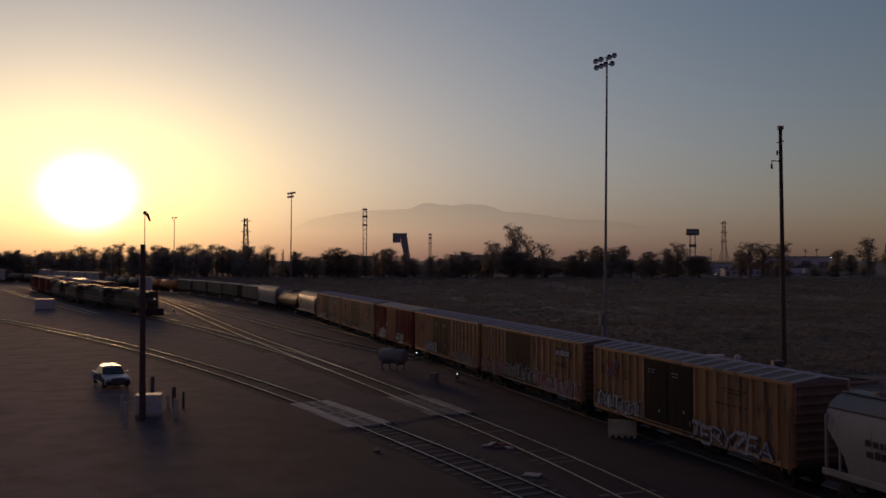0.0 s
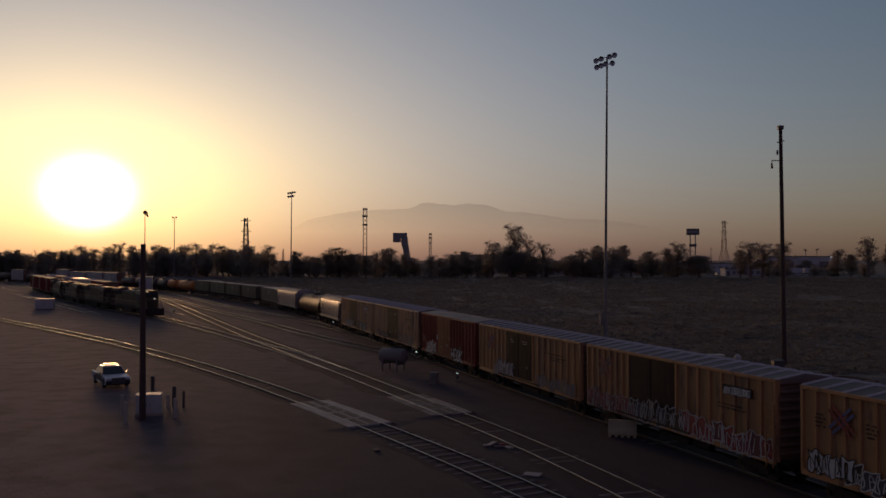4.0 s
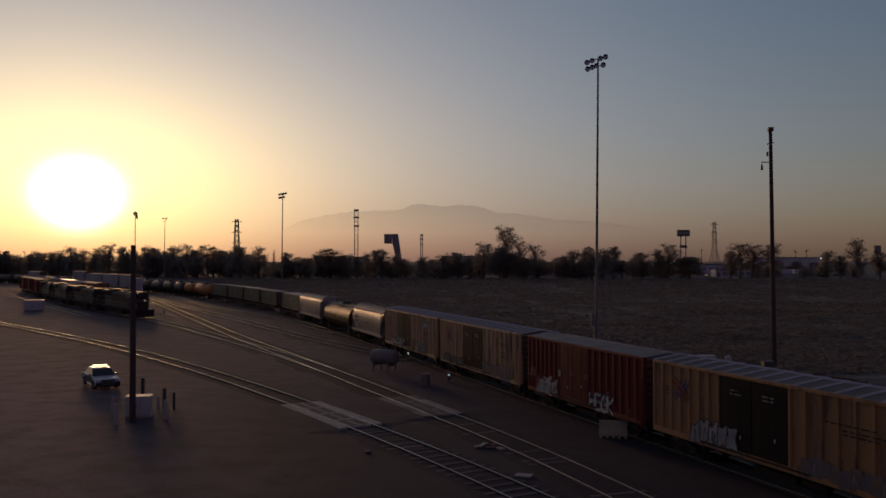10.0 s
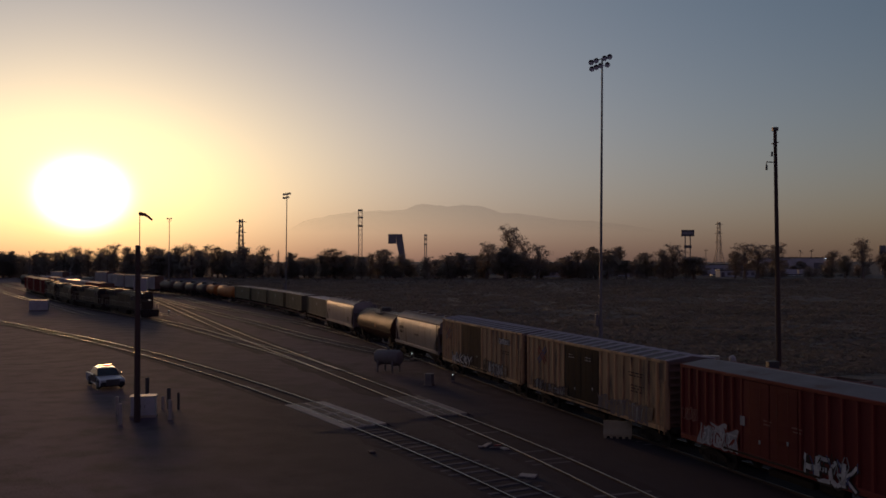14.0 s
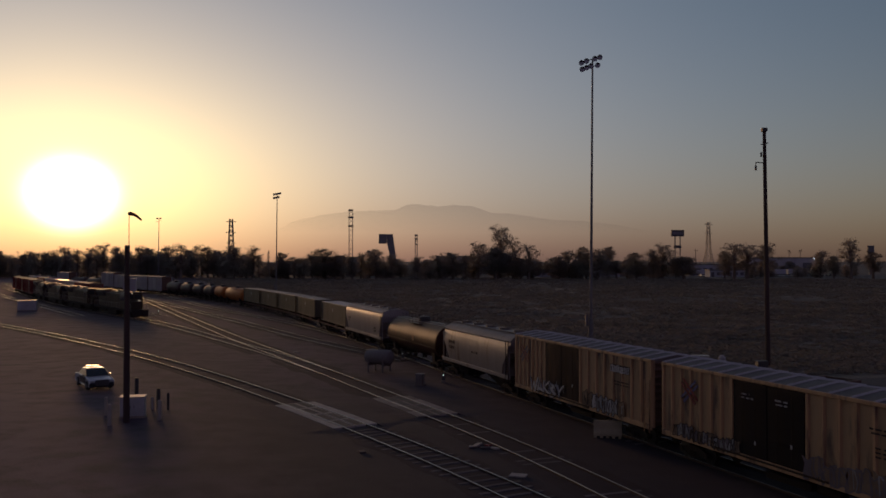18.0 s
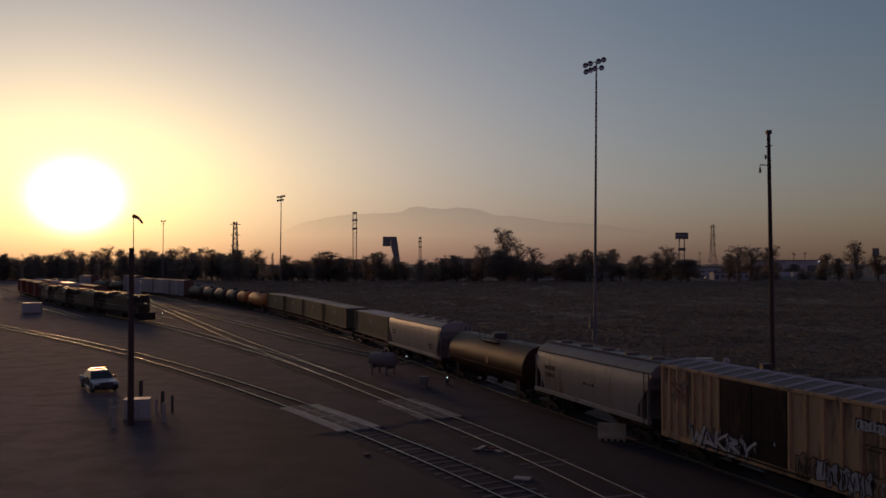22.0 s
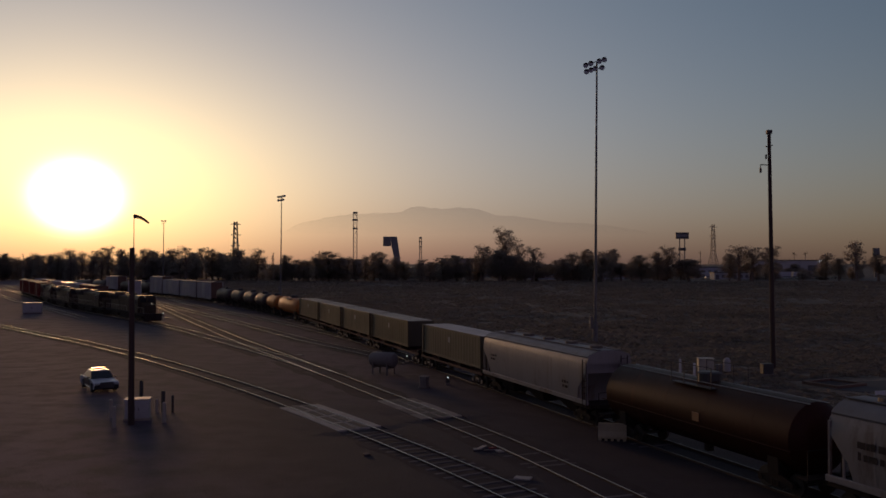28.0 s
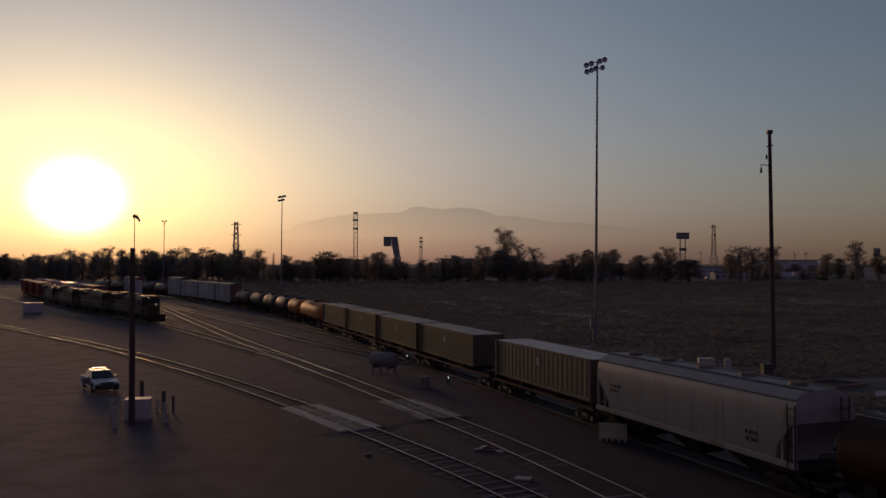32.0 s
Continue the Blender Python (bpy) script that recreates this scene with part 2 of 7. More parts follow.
MAT = {
    "ground": ground_material(),
    "hills": hill_material(),
    "rail": material("worn_rail_steel", (0.33, 0.295, 0.27), (0.25, 0.22, 0.20), 0.2, 3, 0.34, 1.0, 0.0),
    "rail_dull": material("dull_rail_head", (0.19, 0.165, 0.15), (0.13, 0.11, 0.10), 0.3, 5, 0.45, 0.9, 0.0),
    "rail_side": material("rusty_rail", (0.05, 0.028, 0.021), (0.08, 0.045, 0.03), 3, 30, 0.85, 0.1, 0.2),
    "tie": material("weathered_tie", (0.062, 0.052, 0.053), (0.110, 0.094, 0.093), 2, 25, 0.9, 0, 0.4, vary=0.4),
    "ballast": material("dark_ballast", (0.022, 0.0150, 0.0180), (0.044, 0.032, 0.037), 0.7, 14, 0.95, 0, 0.7),
    "gravel": material("grey_gravel", (0.036, 0.030, 0.029), (0.060, 0.050, 0.047), 0.4, 9, 0.95, 0, 0.5),
    "concrete": material("grey_concrete", (0.255, 0.212, 0.172), (0.185, 0.153, 0.125), 0.9, 12, 0.85, 0, 0.25, vary=0.15),
    "worn_rubber": material("dusty_crossing_rubber", (0.075, 0.066, 0.05), (0.055, 0.048, 0.038), 0.9, 12, 0.85, 0, 0.2, vary=0.2),
    "dirty_concrete": material("dirty_concrete", (0.15, 0.12, 0.10), (0.11, 0.088, 0.075), 0.9, 12, 0.85, 0, 0.25, vary=0.15),
    "pale_concrete": material("pale_concrete", (0.40, 0.345, 0.28), (0.29, 0.245, 0.2), 1.2, 12, 0.85, 0, 0.25),
    "yellow": material("weathered_yellow_paint", (0.385, 0.180, 0.066), (0.27, 0.122, 0.050), 0.9, 10, 0.55, 0, 0.1, 5, 0.6, 0.08, (0.12, 0.064, 0.038), 0.47),
    "old_yellow": material("faded_yellow_paint", (0.50, 0.295, 0.142), (0.37, 0.212, 0.106), 0.9, 10, 0.6, 0, 0.1, 6, 0.6, 0.08, (0.13, 0.075, 0.05), 0.5),
    "black_door": material("dull_black_door", (0.012, 0.009, 0.010), (0.019, 0.014, 0.015), 0.8, 9, 0.65, 0, 0.1, 4, 0.5, 0.1, (0.026, 0.017, 0.014), 0.36),
    "brown_door": material("rusted_brown_door", (0.036, 0.021, 0.019), (0.02, 0.014, 0.014), 0.8, 9, 0.65, 0, 0.1, 4, 0.5, 0.1, (0.07, 0.036, 0.026), 0.42),
    "red": material("oxide_red_paint", (0.175, 0.019, 0.015), (0.115, 0.015, 0.013), 0.8, 9, 0.6, 0, 0.1, 5, 0.6, 0.08, (0.06, 0.022, 0.018), 0.36),
    "red_door": material("dull_red_door", (0.135, 0.017, 0.014), (0.095, 0.014, 0.012), 0.8, 9, 0.65, 0, 0.1, 5, 0.6, 0.08, (0.05, 0.022, 0.018), 0.42),
    "roof": material("galvanised_roof", (0.165, 0.135, 0.112), (0.100, 0.080, 0.066), 0.7, 9, 0.7, 0.1, 0.1, 1, 0.6, 0.1, (0.13, 0.085, 0.06), 0.42),
    "hopper_roof": material("dull_grey_hopper_roof", (0.20, 0.188, 0.178), (0.15, 0.14, 0.132), 0.7, 9, 0.6, 0.0, 0.05, 1, 0.6, 0.1, (0.13, 0.09, 0.065), 0.4),
    # ribs coloured paler than the roof, as if catching the low sun
    "rib_metal": material("sunlit_roof_ribs", (0.48, 0.45, 0.41), (0.36, 0.33, 0.30), 1.5, 9, 0.6, 0.2, 0.05),
    "dark_end": material("dark_car_end", (0.15, 0.08, 0.047), (0.10, 0.056, 0.036), 1.0, 9, 0.7, 0, 0.1, 3),
    "hopper_grey": material("grey_hopper_paint", (0.30, 0.258, 0.225), (0.22, 0.188, 0.165), 0.5, 7, 0.42, 0.0, 0.05, 5, 0.6, 0.1, (0.15, 0.092, 0.062), 0.45),
    "hopper_pale": material("pale_hopper_paint", (0.32, 0.285, 0.255), (0.235, 0.205, 0.18), 0.5, 7, 0.44, 0.0, 0.05, 5, 0.6, 0.1, (0.17, 0.115, 0.08), 0.43),
    "tank_brown": material("brown_tank_paint", (0.048, 0.0130, 0.007), (0.030, 0.009, 0.005), 0.5, 7, 0.50, 0.15, 0.05, 4, 0.6, 0.12, (0.080, 0.021, 0.010), 0.42),
    "tank_orange": material("orange_brown_tank_paint", (0.44, 0.145, 0.033), (0.29, 0.098, 0.026), 0.6, 7, 0.55, 0.0, 0.05, 4, 0.6, 0.2, (0.09, 0.042, 0.02), 0.36),
    "tank_black": material("black_tank_paint", (0.05, 0.035, 0.03), (0.08, 0.052, 0.042), 0.6, 7, 0.55, 0.0, 0.05, 4),
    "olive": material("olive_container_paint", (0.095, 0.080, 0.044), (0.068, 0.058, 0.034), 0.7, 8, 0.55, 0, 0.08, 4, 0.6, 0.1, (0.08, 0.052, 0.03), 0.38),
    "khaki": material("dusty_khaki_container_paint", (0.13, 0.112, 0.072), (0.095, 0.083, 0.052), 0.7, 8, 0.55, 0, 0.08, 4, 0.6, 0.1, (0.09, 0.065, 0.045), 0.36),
    "pale_top": material("palest_container_top", (0.62, 0.57, 0.48), (0.48, 0.44, 0.37), 0.7, 8, 0.6, 0, 0.08),
    "container_top": material("pale_container_top", (0.40, 0.37, 0.29), (0.30, 0.27, 0.21), 0.7, 8, 0.55, 0, 0.08, 1, 0.6, 0.15),
    "pale_box": material("pale_grey_car_paint", (0.40, 0.38, 0.36), (0.31, 0.29, 0.275), 0.7, 8, 0.5, 0, 0.08, 5, 0.6, 0.1, (0.2, 0.14, 0.1), 0.36),
    "frame": material("grimy_underframe", (0.022, 0.016, 0.013), (0.038, 0.026, 0.020), 1.5, 12, 0.8, 0.1, 0.2),
    "red_frame": material("rusty_red_underframe", (0.10, 0.036, 0.027), (0.065, 0.026, 0.02), 1.5, 12, 0.8, 0.0, 0.2),
    "wheel": material("worn_wheel_steel", (0.06, 0.048, 0.04), (0.04, 0.03, 0.026), 3, 20, 0.55, 0.5, 0.1),
    "truck_pale": material("dusty_bearing_castings", (0.30, 0.24, 0.19), (0.2, 0.15, 0.12), 3, 20, 0.6, 0.2, 0.1),
    "spray_white": material("white_spray_paint", (0.54, 0.52, 0.51), (0.32, 0.31, 0.31), 2, 20, 0.7, 0, 0.03),
    "spray_red": material("red_spray_paint", (0.21, 0.016, 0.020), (0.13, 0.014, 0.017), 2, 20, 0.7, 0, 0.03),
    "spray_maroon": material("maroon_spray_paint", (0.11, 0.02, 0.025), (0.07, 0.018, 0.022), 2, 20, 0.7, 0, 0.03),
    "spray_dark": material("dark_violet_spray_paint", (0.045, 0.035, 0.06), (0.03, 0.026, 0.04), 2, 20, 0.7, 0, 0.03),
    "spray_pale": material("worn_pale_spray_paint", (0.38, 0.37, 0.38), (0.23, 0.22, 0.23), 2, 20, 0.7, 0, 0.03),
    "faded_red": material("faded_red_marking", (0.23, 0.07, 0.06), (0.18, 0.065, 0.055), 2, 20, 0.7, 0, 0.03),
    "faded_blue": material("faded_blue_marking", (0.14, 0.11, 0.13), (0.11, 0.09, 0.10), 2, 20, 0.7, 0, 0.03),
    "faded_brown": material("faded_scribbled_paint", (0.21, 0.135, 0.085), (0.15, 0.095, 0.06), 2, 20, 0.7, 0, 0.03),
    "dark_roof": material("dark_grey_roof", (0.15, 0.145, 0.15), (0.10, 0.095, 0.098), 0.7, 9, 0.7, 0.1, 0.1, 1, 0.6, 0.1, (0.09, 0.06, 0.05), 0.42),
    "barrier_tan": material("stained_tan_concrete", (0.38, 0.31, 0.185), (0.27, 0.22, 0.135), 1.5, 14, 0.85, 0, 0.2),
    "spray_blue": material("blue_spray_paint", (0.06, 0.065, 0.19), (0.05, 0.055, 0.13), 2, 20, 0.7, 0, 0.03),
    "spray_grey": material("grey_spray_paint", (0.30, 0.29, 0.30), (0.19, 0.185, 0.19), 2, 20, 0.7, 0, 0.03),
    "stencil": material("dark_stencil_paint", (0.05, 0.036, 0.03), (0.035, 0.027, 0.024), 3, 20, 0.75, 0, 0.03),
    "pole_wood": material("creosoted_pole", (0.075, 0.042, 0.03), (0.045, 0.028, 0.022), 2, 18, 0.85, 0, 0.4, 10),
    "steel": material("weathered_galvanised_steel", (0.19, 0.18, 0.175), (0.13, 0.12, 0.115), 2, 15, 0.65, 0.2, 0.08),
    "dark_steel": material("dark_painted_steel", (0.05, 0.047, 0.045), (0.08, 0.07, 0.065), 2, 15, 0.55, 0.3, 0.08),
    "white_paint": material("dusty_white_paint", (0.66, 0.64, 0.61), (0.52, 0.5, 0.47), 1.4, 14, 0.45, 0, 0.05),
    "tan_paint": material("tan_cabinet_paint", (0.44, 0.39, 0.29), (0.34, 0.3, 0.23), 1.4, 14, 0.55, 0, 0.05),
    "grey_tank": material("dull_grey_tank_paint", (0.20, 0.168, 0.145), (0.145, 0.122, 0.105), 0.9, 9, 0.65, 0, 0.08, 3),
    "cabinet_white": material("weathered_white_cabinet_paint", (0.44, 0.42, 0.40), (0.34, 0.32, 0.305), 1.4, 14, 0.55, 0, 0.05),
    "car_white": material("white_car_paint", (0.56, 0.55, 0.54), (0.47, 0.46, 0.45), 1.5, 10, 0.2, 0, 0.0),
    "car_black": material("black_car_paint", (0.02, 0.02, 0.022), (0.03, 0.03, 0.032), 1.5, 10, 0.2, 0, 0.0),
    "glass": material("tinted_glass", (0.02, 0.022, 0.025), (0.03, 0.03, 0.033), 2, 10, 0.12, 0, 0.0),
    "dull_window": material("dusty_window", (0.10, 0.098, 0.10), (0.14, 0.135, 0.135), 0.5, 5, 0.35, 0, 0.0),
    "rubber": material("tyre_rubber", (0.025, 0.024, 0.023), (0.04, 0.037, 0.035), 3, 20, 0.85, 0, 0.1),
    "loco": material("grimy_engine_paint", (0.070, 0.046, 0.024), (0.042, 0.030, 0.020), 0.7, 9, 0.55, 0, 0.08, 4, 0.6, 0.15, (0.03, 0.022, 0.018), 0.45),
    "loco_roof": material("sooty_engine_roof", (0.05, 0.045, 0.042), (0.08, 0.07, 0.06), 0.7, 9, 0.5, 0.1, 0.08),
    "leaf": material("dry_green_foliage", (0.100, 0.100, 0.074), (0.125, 0.120, 0.092), 0.6, 3, 0.75, 0, 0.0, vary=0.35),
    "bark": material("grey_brown_bark", (0.11, 0.085, 0.065), (0.16, 0.125, 0.1), 3, 20, 0.9, 0, 0.4, 4),
    "shrub": material("dry_field_shrub", (0.07, 0.062, 0.03), (0.11, 0.09, 0.045), 0.6, 3, 0.85, 0, 0.0, vary=0.3),
    "dry_grass": material("dry_grass_blades", (0.330, 0.275, 0.200), (0.190, 0.165, 0.120), 0.07, 0.5, 0.9, 0, 0.0, 1.0, 0.35),
    "wall": material("pale_building_wall", (0.46, 0.44, 0.42), (0.37, 0.35, 0.335), 0.2, 4, 0.8, 0, 0.05),
    "wall_white": material("whitewashed_wall", (0.46, 0.46, 0.47), (0.36, 0.36, 0.37), 0.3, 4, 0.75, 0, 0.05),
    "wall_tan": material("tan_building_wall", (0.34, 0.29, 0.24), (0.27, 0.23, 0.2), 0.2, 4, 0.8, 0, 0.05),
    "tower": material("grey_tower_steel", (0.19, 0.175, 0.165), (0.14, 0.13, 0.122), 0.5, 5, 0.6, 0.3, 0.05),
    # slab colour raised to carry the distance haze
    "sign": material("haze_paled_sign", (0.24, 0.22, 0.21), (0.18, 0.165, 0.155), 0.4, 5, 0.6, 0, 0.05),
    "sign_face": material("dull_sign_face", (0.07, 0.065, 0.065), (0.10, 0.09, 0.09), 0.4, 5, 0.6, 0, 0.05),
    "sock": material("faded_orange_cloth", (0.33, 0.12, 0.05), (0.24, 0.09, 0.045), 2, 20, 0.85, 0, 0.1),
    "lens": material("dusty_lamp_glass", (0.4, 0.4, 0.38), (0.3, 0.3, 0.29), 2, 20, 0.2, 0, 0.0),
    "red_lens": material("red_lamp_lens", (0.42, 0.03, 0.025), (0.34, 0.03, 0.025), 2, 20, 0.12, 0, 0.0),
    "bright_roof": material("bare_bright_roof", (0.50, 0.48, 0.45), (0.36, 0.34, 0.32), 0.9, 6, 0.40, 0.6, 0.0),
    "signal": glow("lit_signal_lens", (0.8, 1.0, 0.95), 2.6),
    "headlight": glow("lit_headlight", (1.0, 0.85, 0.65), 0.6),
    "lamp_on": glow("lit_flood_lamp", (0.72, 0.82, 1.0), 2.5),
}

# ---------------------------------------------------------------- mesh building


class Geo:
    """Gathers vertices and faces of one part."""

    def __init__(self):
        self.v, self.f = [], []

    def add(self, verts, faces):
        k = len(self.v)
        self.v += [tuple(p) for p in verts]
        self.f += [tuple(i + k for i in q) for q in faces]
        return self

    def box(self, x0, x1, y0, y1, z0, z1, b=0.0):
        """A box with chamfered edges."""
        if b <= 0:
            p = [(x, y, z) for z in (z0, z1) for y in (y0, y1) for x in (x0, x1)]
            return self.add(p, [(0, 2, 3, 1), (4, 5, 7, 6), (0, 1, 5, 4), (2, 6, 7, 3), (0, 4, 6, 2), (1, 3, 7, 5)])
        lo, hi, p, key = (x0, y0, z0), (x1, y1, z1), [], {}
        for sx in (0, 1):
            for sy in (0, 1):
                for sz in (0, 1):
                    s = (sx, sy, sz)
                    c = [hi[i] if s[i] else lo[i] for i in range(3)]
                    for a in range(3):
                        q = list(c)
                        for i in range(3):
                            if i != a:
                                q[i] += -b if s[i] else b
                        key[s, a] = len(p)
                        p.append(tuple(q))
        fs = []
        for a in range(3):
            u, w = (a + 1) % 3, (a + 2) % 3
            for side in (0, 1):
                quad = []
                for du, dw in ((0, 0), (1, 0), (1, 1), (0, 1)):
                    s = [0, 0, 0]
                    s[a], s[u], s[w] = side, du, dw
                    quad.append(key[tuple(s), a])
                fs.append(tuple(quad if side else quad[::-1]))
            for su in (0, 1):
                for sw in (0, 1):
                    s0, s1 = [0, 0, 0], [0, 0, 0]
                    s0[a], s1[a] = 0, 1
                    s0[u] = s1[u] = su
                    s0[w] = s1[w] = sw
                    q = (key[tuple(s0), u], key[tuple(s1), u], key[tuple(s1), w], key[tuple(s0), w])
                    fs.append(q if su == sw else q[::-1])
        for s in [(i, j, k) for i in (0, 1) for j in (0, 1) for k in (0, 1)]:
            q = (key[s, 0], key[s, 1], key[s, 2])
            fs.append(q if sum(s) % 2 else q[::-1])
        return self.add(p, fs)

    def tube(self, a, b, r0, r1=None, n=8, caps=True):
        r1 = r0 if r1 is None else r1
        a, b = Vector(a), Vector(b)
        d = (b - a).normalized()
        s = d.orthogonal().normalized()
        t = d.cross(s)
        p = [c + (s * math.cos(2 * math.pi * i / n) + t * math.sin(2 * math.pi * i / n)) * r for c, r in ((a, r0), (b, r1)) for i in range(n)]
        fs = [(i, (i + 1) % n, n + (i + 1) % n, n + i) for i in range(n)]
        if caps:
            fs += [tuple(range(n - 1, -1, -1)), tuple(range(n, 2 * n))]
        return self.add(p, fs)

    def loft(self, rings, caps=True, closed=True):
        """Skins rings of equal length."""
        n = len(rings[0])
        p = [q for r in rings for q in r]
        fs = []
        for k in range(len(rings) - 1):
            for i in range(n if closed else n - 1):
                j = (i + 1) % n
                fs.append((k * n + i, k * n + j, (k + 1) * n + j, (k + 1) * n + i))
        if caps:
            fs += [tuple(range(n - 1, -1, -1)), tuple(range((len(rings) - 1) * n, len(rings) * n))]
        return self.add(p, fs)

    def mesh(self, name, mat, smooth=False):
        me = bpy.data.meshes.new(name)
        me.from_pydata(self.v, [], self.f)
        me.materials.append(MAT[mat])
        if smooth:
            me.shade_smooth()
        bm = bmesh.new()
        bm.from_mesh(me)
        bmesh.ops.recalc_face_normals(bm, faces=bm.faces)
        bm.to_mesh(me)
        bm.free()
        if smooth:
            me.set_sharp_from_angle(angle=radians(32))
        return me


def part(name, geo, mat, parent=None, label="", smooth=False, at=None):
    """Links geo as one mesh object under a thing or part."""
    ob = new(name, geo if isinstance(geo, bpy.types.Mesh) else geo.mesh(name, mat, smooth))
    ob.parent = parent
    if at is not None:
        ob.matrix_basis = at
    if label:
        tagged(ob, label)
    return ob


def thing(name, label, category, group="", at=None, kind=""):
    ob = new(name)
    ob.empty_display_size = 0.3
    tagged(ob, label, category, group, kind)
    if at is not None:
        ob.matrix_basis = at
    return ob


def box(x0, x1, y0, y1, z0, z1, b=0.0):
    return Geo().box(x0, x1, y0, y1, z0, z1, b)


def bend(points, step=1.0):
    """A smooth line through a few plan points, resampled at even steps."""
    p = [np.array(q, float) for q in points]
    p = [2 * p[0] - p[1]] + p + [2 * p[-1] - p[-2]]
    fine = []
    for i in range(1, len(p) - 2):
        for t in np.linspace(0, 1, 60, endpoint=False):
            a, b, c, d = p[i - 1:i + 3]
            fine.append(0.5 * (2 * b + (c - a) * t + (2 * a - 5 * b + 4 * c - d) * t * t + (3 * b - a - 3 * c + d) * t ** 3))
    fine.append(p[-2])
    fine = np.array(fine)
    run = np.concatenate([[0], np.cumsum(np.linalg.norm(np.diff(fine, axis=0), axis=1))])
    even = np.arange(0, run[-1], 0.5)
    fine = np.stack([np.interp(even, run, fine[:, k]) for k in (0, 1)], 1)
    for _ in range(3):
        reach = 12
        head, tail = fine[0] * 2 - fine[reach:0:-1], fine[-1] * 2 - fine[-2:-reach - 2:-1]
        wide = np.concatenate([head, fine, tail])
        fine = np.stack([np.convolve(wide[:, k], np.ones(2 * reach + 1) / (2 * reach + 1), "valid") for k in (0, 1)], 1)
    run = np.concatenate([[0], np.cumsum(np.linalg.norm(np.diff(fine, axis=0), axis=1))])
    s = np.linspace(0, run[-1], max(int(run[-1] / step) + 1, 2))
    return np.stack([np.interp(s, run, fine[:, 0]), np.interp(s, run, fine[:, 1])], 1)


def along(line, s):
    """Place and heading on a line of even steps, s metres from its start."""
    seg = np.linalg.norm(np.diff(line, axis=0), axis=1)
    run = np.concatenate([[0], np.cumsum(seg)])
    x, y = np.interp(s, run, line[:, 0]), np.interp(s, run, line[:, 1])
    i = min(max(int(np.searchsorted(run, s)) - 1, 0), len(line) - 2)
    d = line[i + 1] - line[i]
    return x, y, math.degrees(math.atan2(d[1], d[0]))


# ---------------------------------------------------------------- ground and distance
TRACK_TURN = radians(19.72)
RAIL_TOP = 0.085


def train_path(s, lateral=0.0):
    """Plan place and heading on the train's line: s metres back from a point near the camera, straight, then a wide bend to the left."""
    a, reach, radius = TRACK_TURN, 90.0, 500.0
    x, y, h = 13.88 - math.sin(a) * min(s, reach), 33.4 + math.cos(a) * min(s, reach), a
    if s > reach:
        h = a + (s - reach) / radius
        x -= radius * (math.cos(a) - math.cos(h))
        y += radius * (math.sin(h) - math.sin(a))
    return x + math.cos(h) * lateral, y + math.sin(h) * lateral, h


def past_train(x, y):
    """Metres past the near side of the train."""
    return (x - 13.88) * math.cos(TRACK_TURN) + (y - 33.4) * math.sin(TRACK_TURN)


def make_ground():
    xs = [-4800, -2500, -1200, -700, -450] + list(range(-300, 301, 5)) + [450, 700, 1200, 2500, 4800]
    ys = [-4800, -1500, -400, -120, -40] + list(range(0, 130, 4)) + list(range(130, 520, 8)) + [600, 800, 1200, 2000, 3200, 4800]
    v, f = [], []
    for y in ys:
        for x in xs:
            d = past_train(x, y)
            z = -0.03 + 0.02 * noise.noise((x * 0.15, y * 0.15, 0))
            grow = min(max((d - 12) / 25, 0), 1) * min(max((math.hypot(x - 32, y - 66) - 16) / 14, 0), 1)
            if abs(x) <= 300 and 0 < y < 520:
                z += grow * (0.55 * noise.noise((x * 0.05, y * 0.04, 3)) + 0.3 * noise.noise((x * 0.15, y * 0.12, 7)) - 0.1)
            v.append((x, y, z))
    w = len(xs)
    for j in range(len(ys) - 1):
        for i in range(w - 1):
            k = j * w + i
            f.append((k, k + 1, k + w + 1, k + w))
    me = bpy.data.meshes.new("ground")
    me.from_pydata(v, [], f)
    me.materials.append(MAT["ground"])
    me.shade_smooth()
    tagged(new("ground", me), "dark packed dirt yard running into a dry grass field", "ground", kind="structure")


def make_hills():
    """One far range, 4.3 km away, its haze part of the material."""
    g, far = Geo(), 4300.0
    crest = [(-14, 20), (-11, 120), (-9.3, 203), (-8.5, 220), (-7.0, 243), (-5.5, 258), (-3.2, 263), (-2.3, 266), (-1.8, 284), (-1.2, 298), (-0.5, 292), (0.6, 284), (1.8, 292),
             (3.0, 284), (3.7, 266), (4.3, 249), (5.2, 249), (6.7, 235), (8.2, 217), (10.5, 209), (12.3, 194), (14.9, 157), (17.4, 108), (24, 30)]
    ang = np.linspace(-14, 24, 220)
    high = np.interp(ang, [c[0] for c in crest], [c[1] for c in crest])
    rings = []
    for a, h in zip(ang, high):
        h += 4 * noise.noise((a * 2.1, 0, 0)) + 3 * noise.noise((a * 6.3, 5, 0))
        x, y = far * math.tan(radians(a)), far
        rings.append([(x, y - 20, 0), (x, y, max(h, 5)), (x, y + 60, 0)])
    g.loft(rings, caps=True)
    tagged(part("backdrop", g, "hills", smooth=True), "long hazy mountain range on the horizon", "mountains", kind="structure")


make_ground()
make_hills()

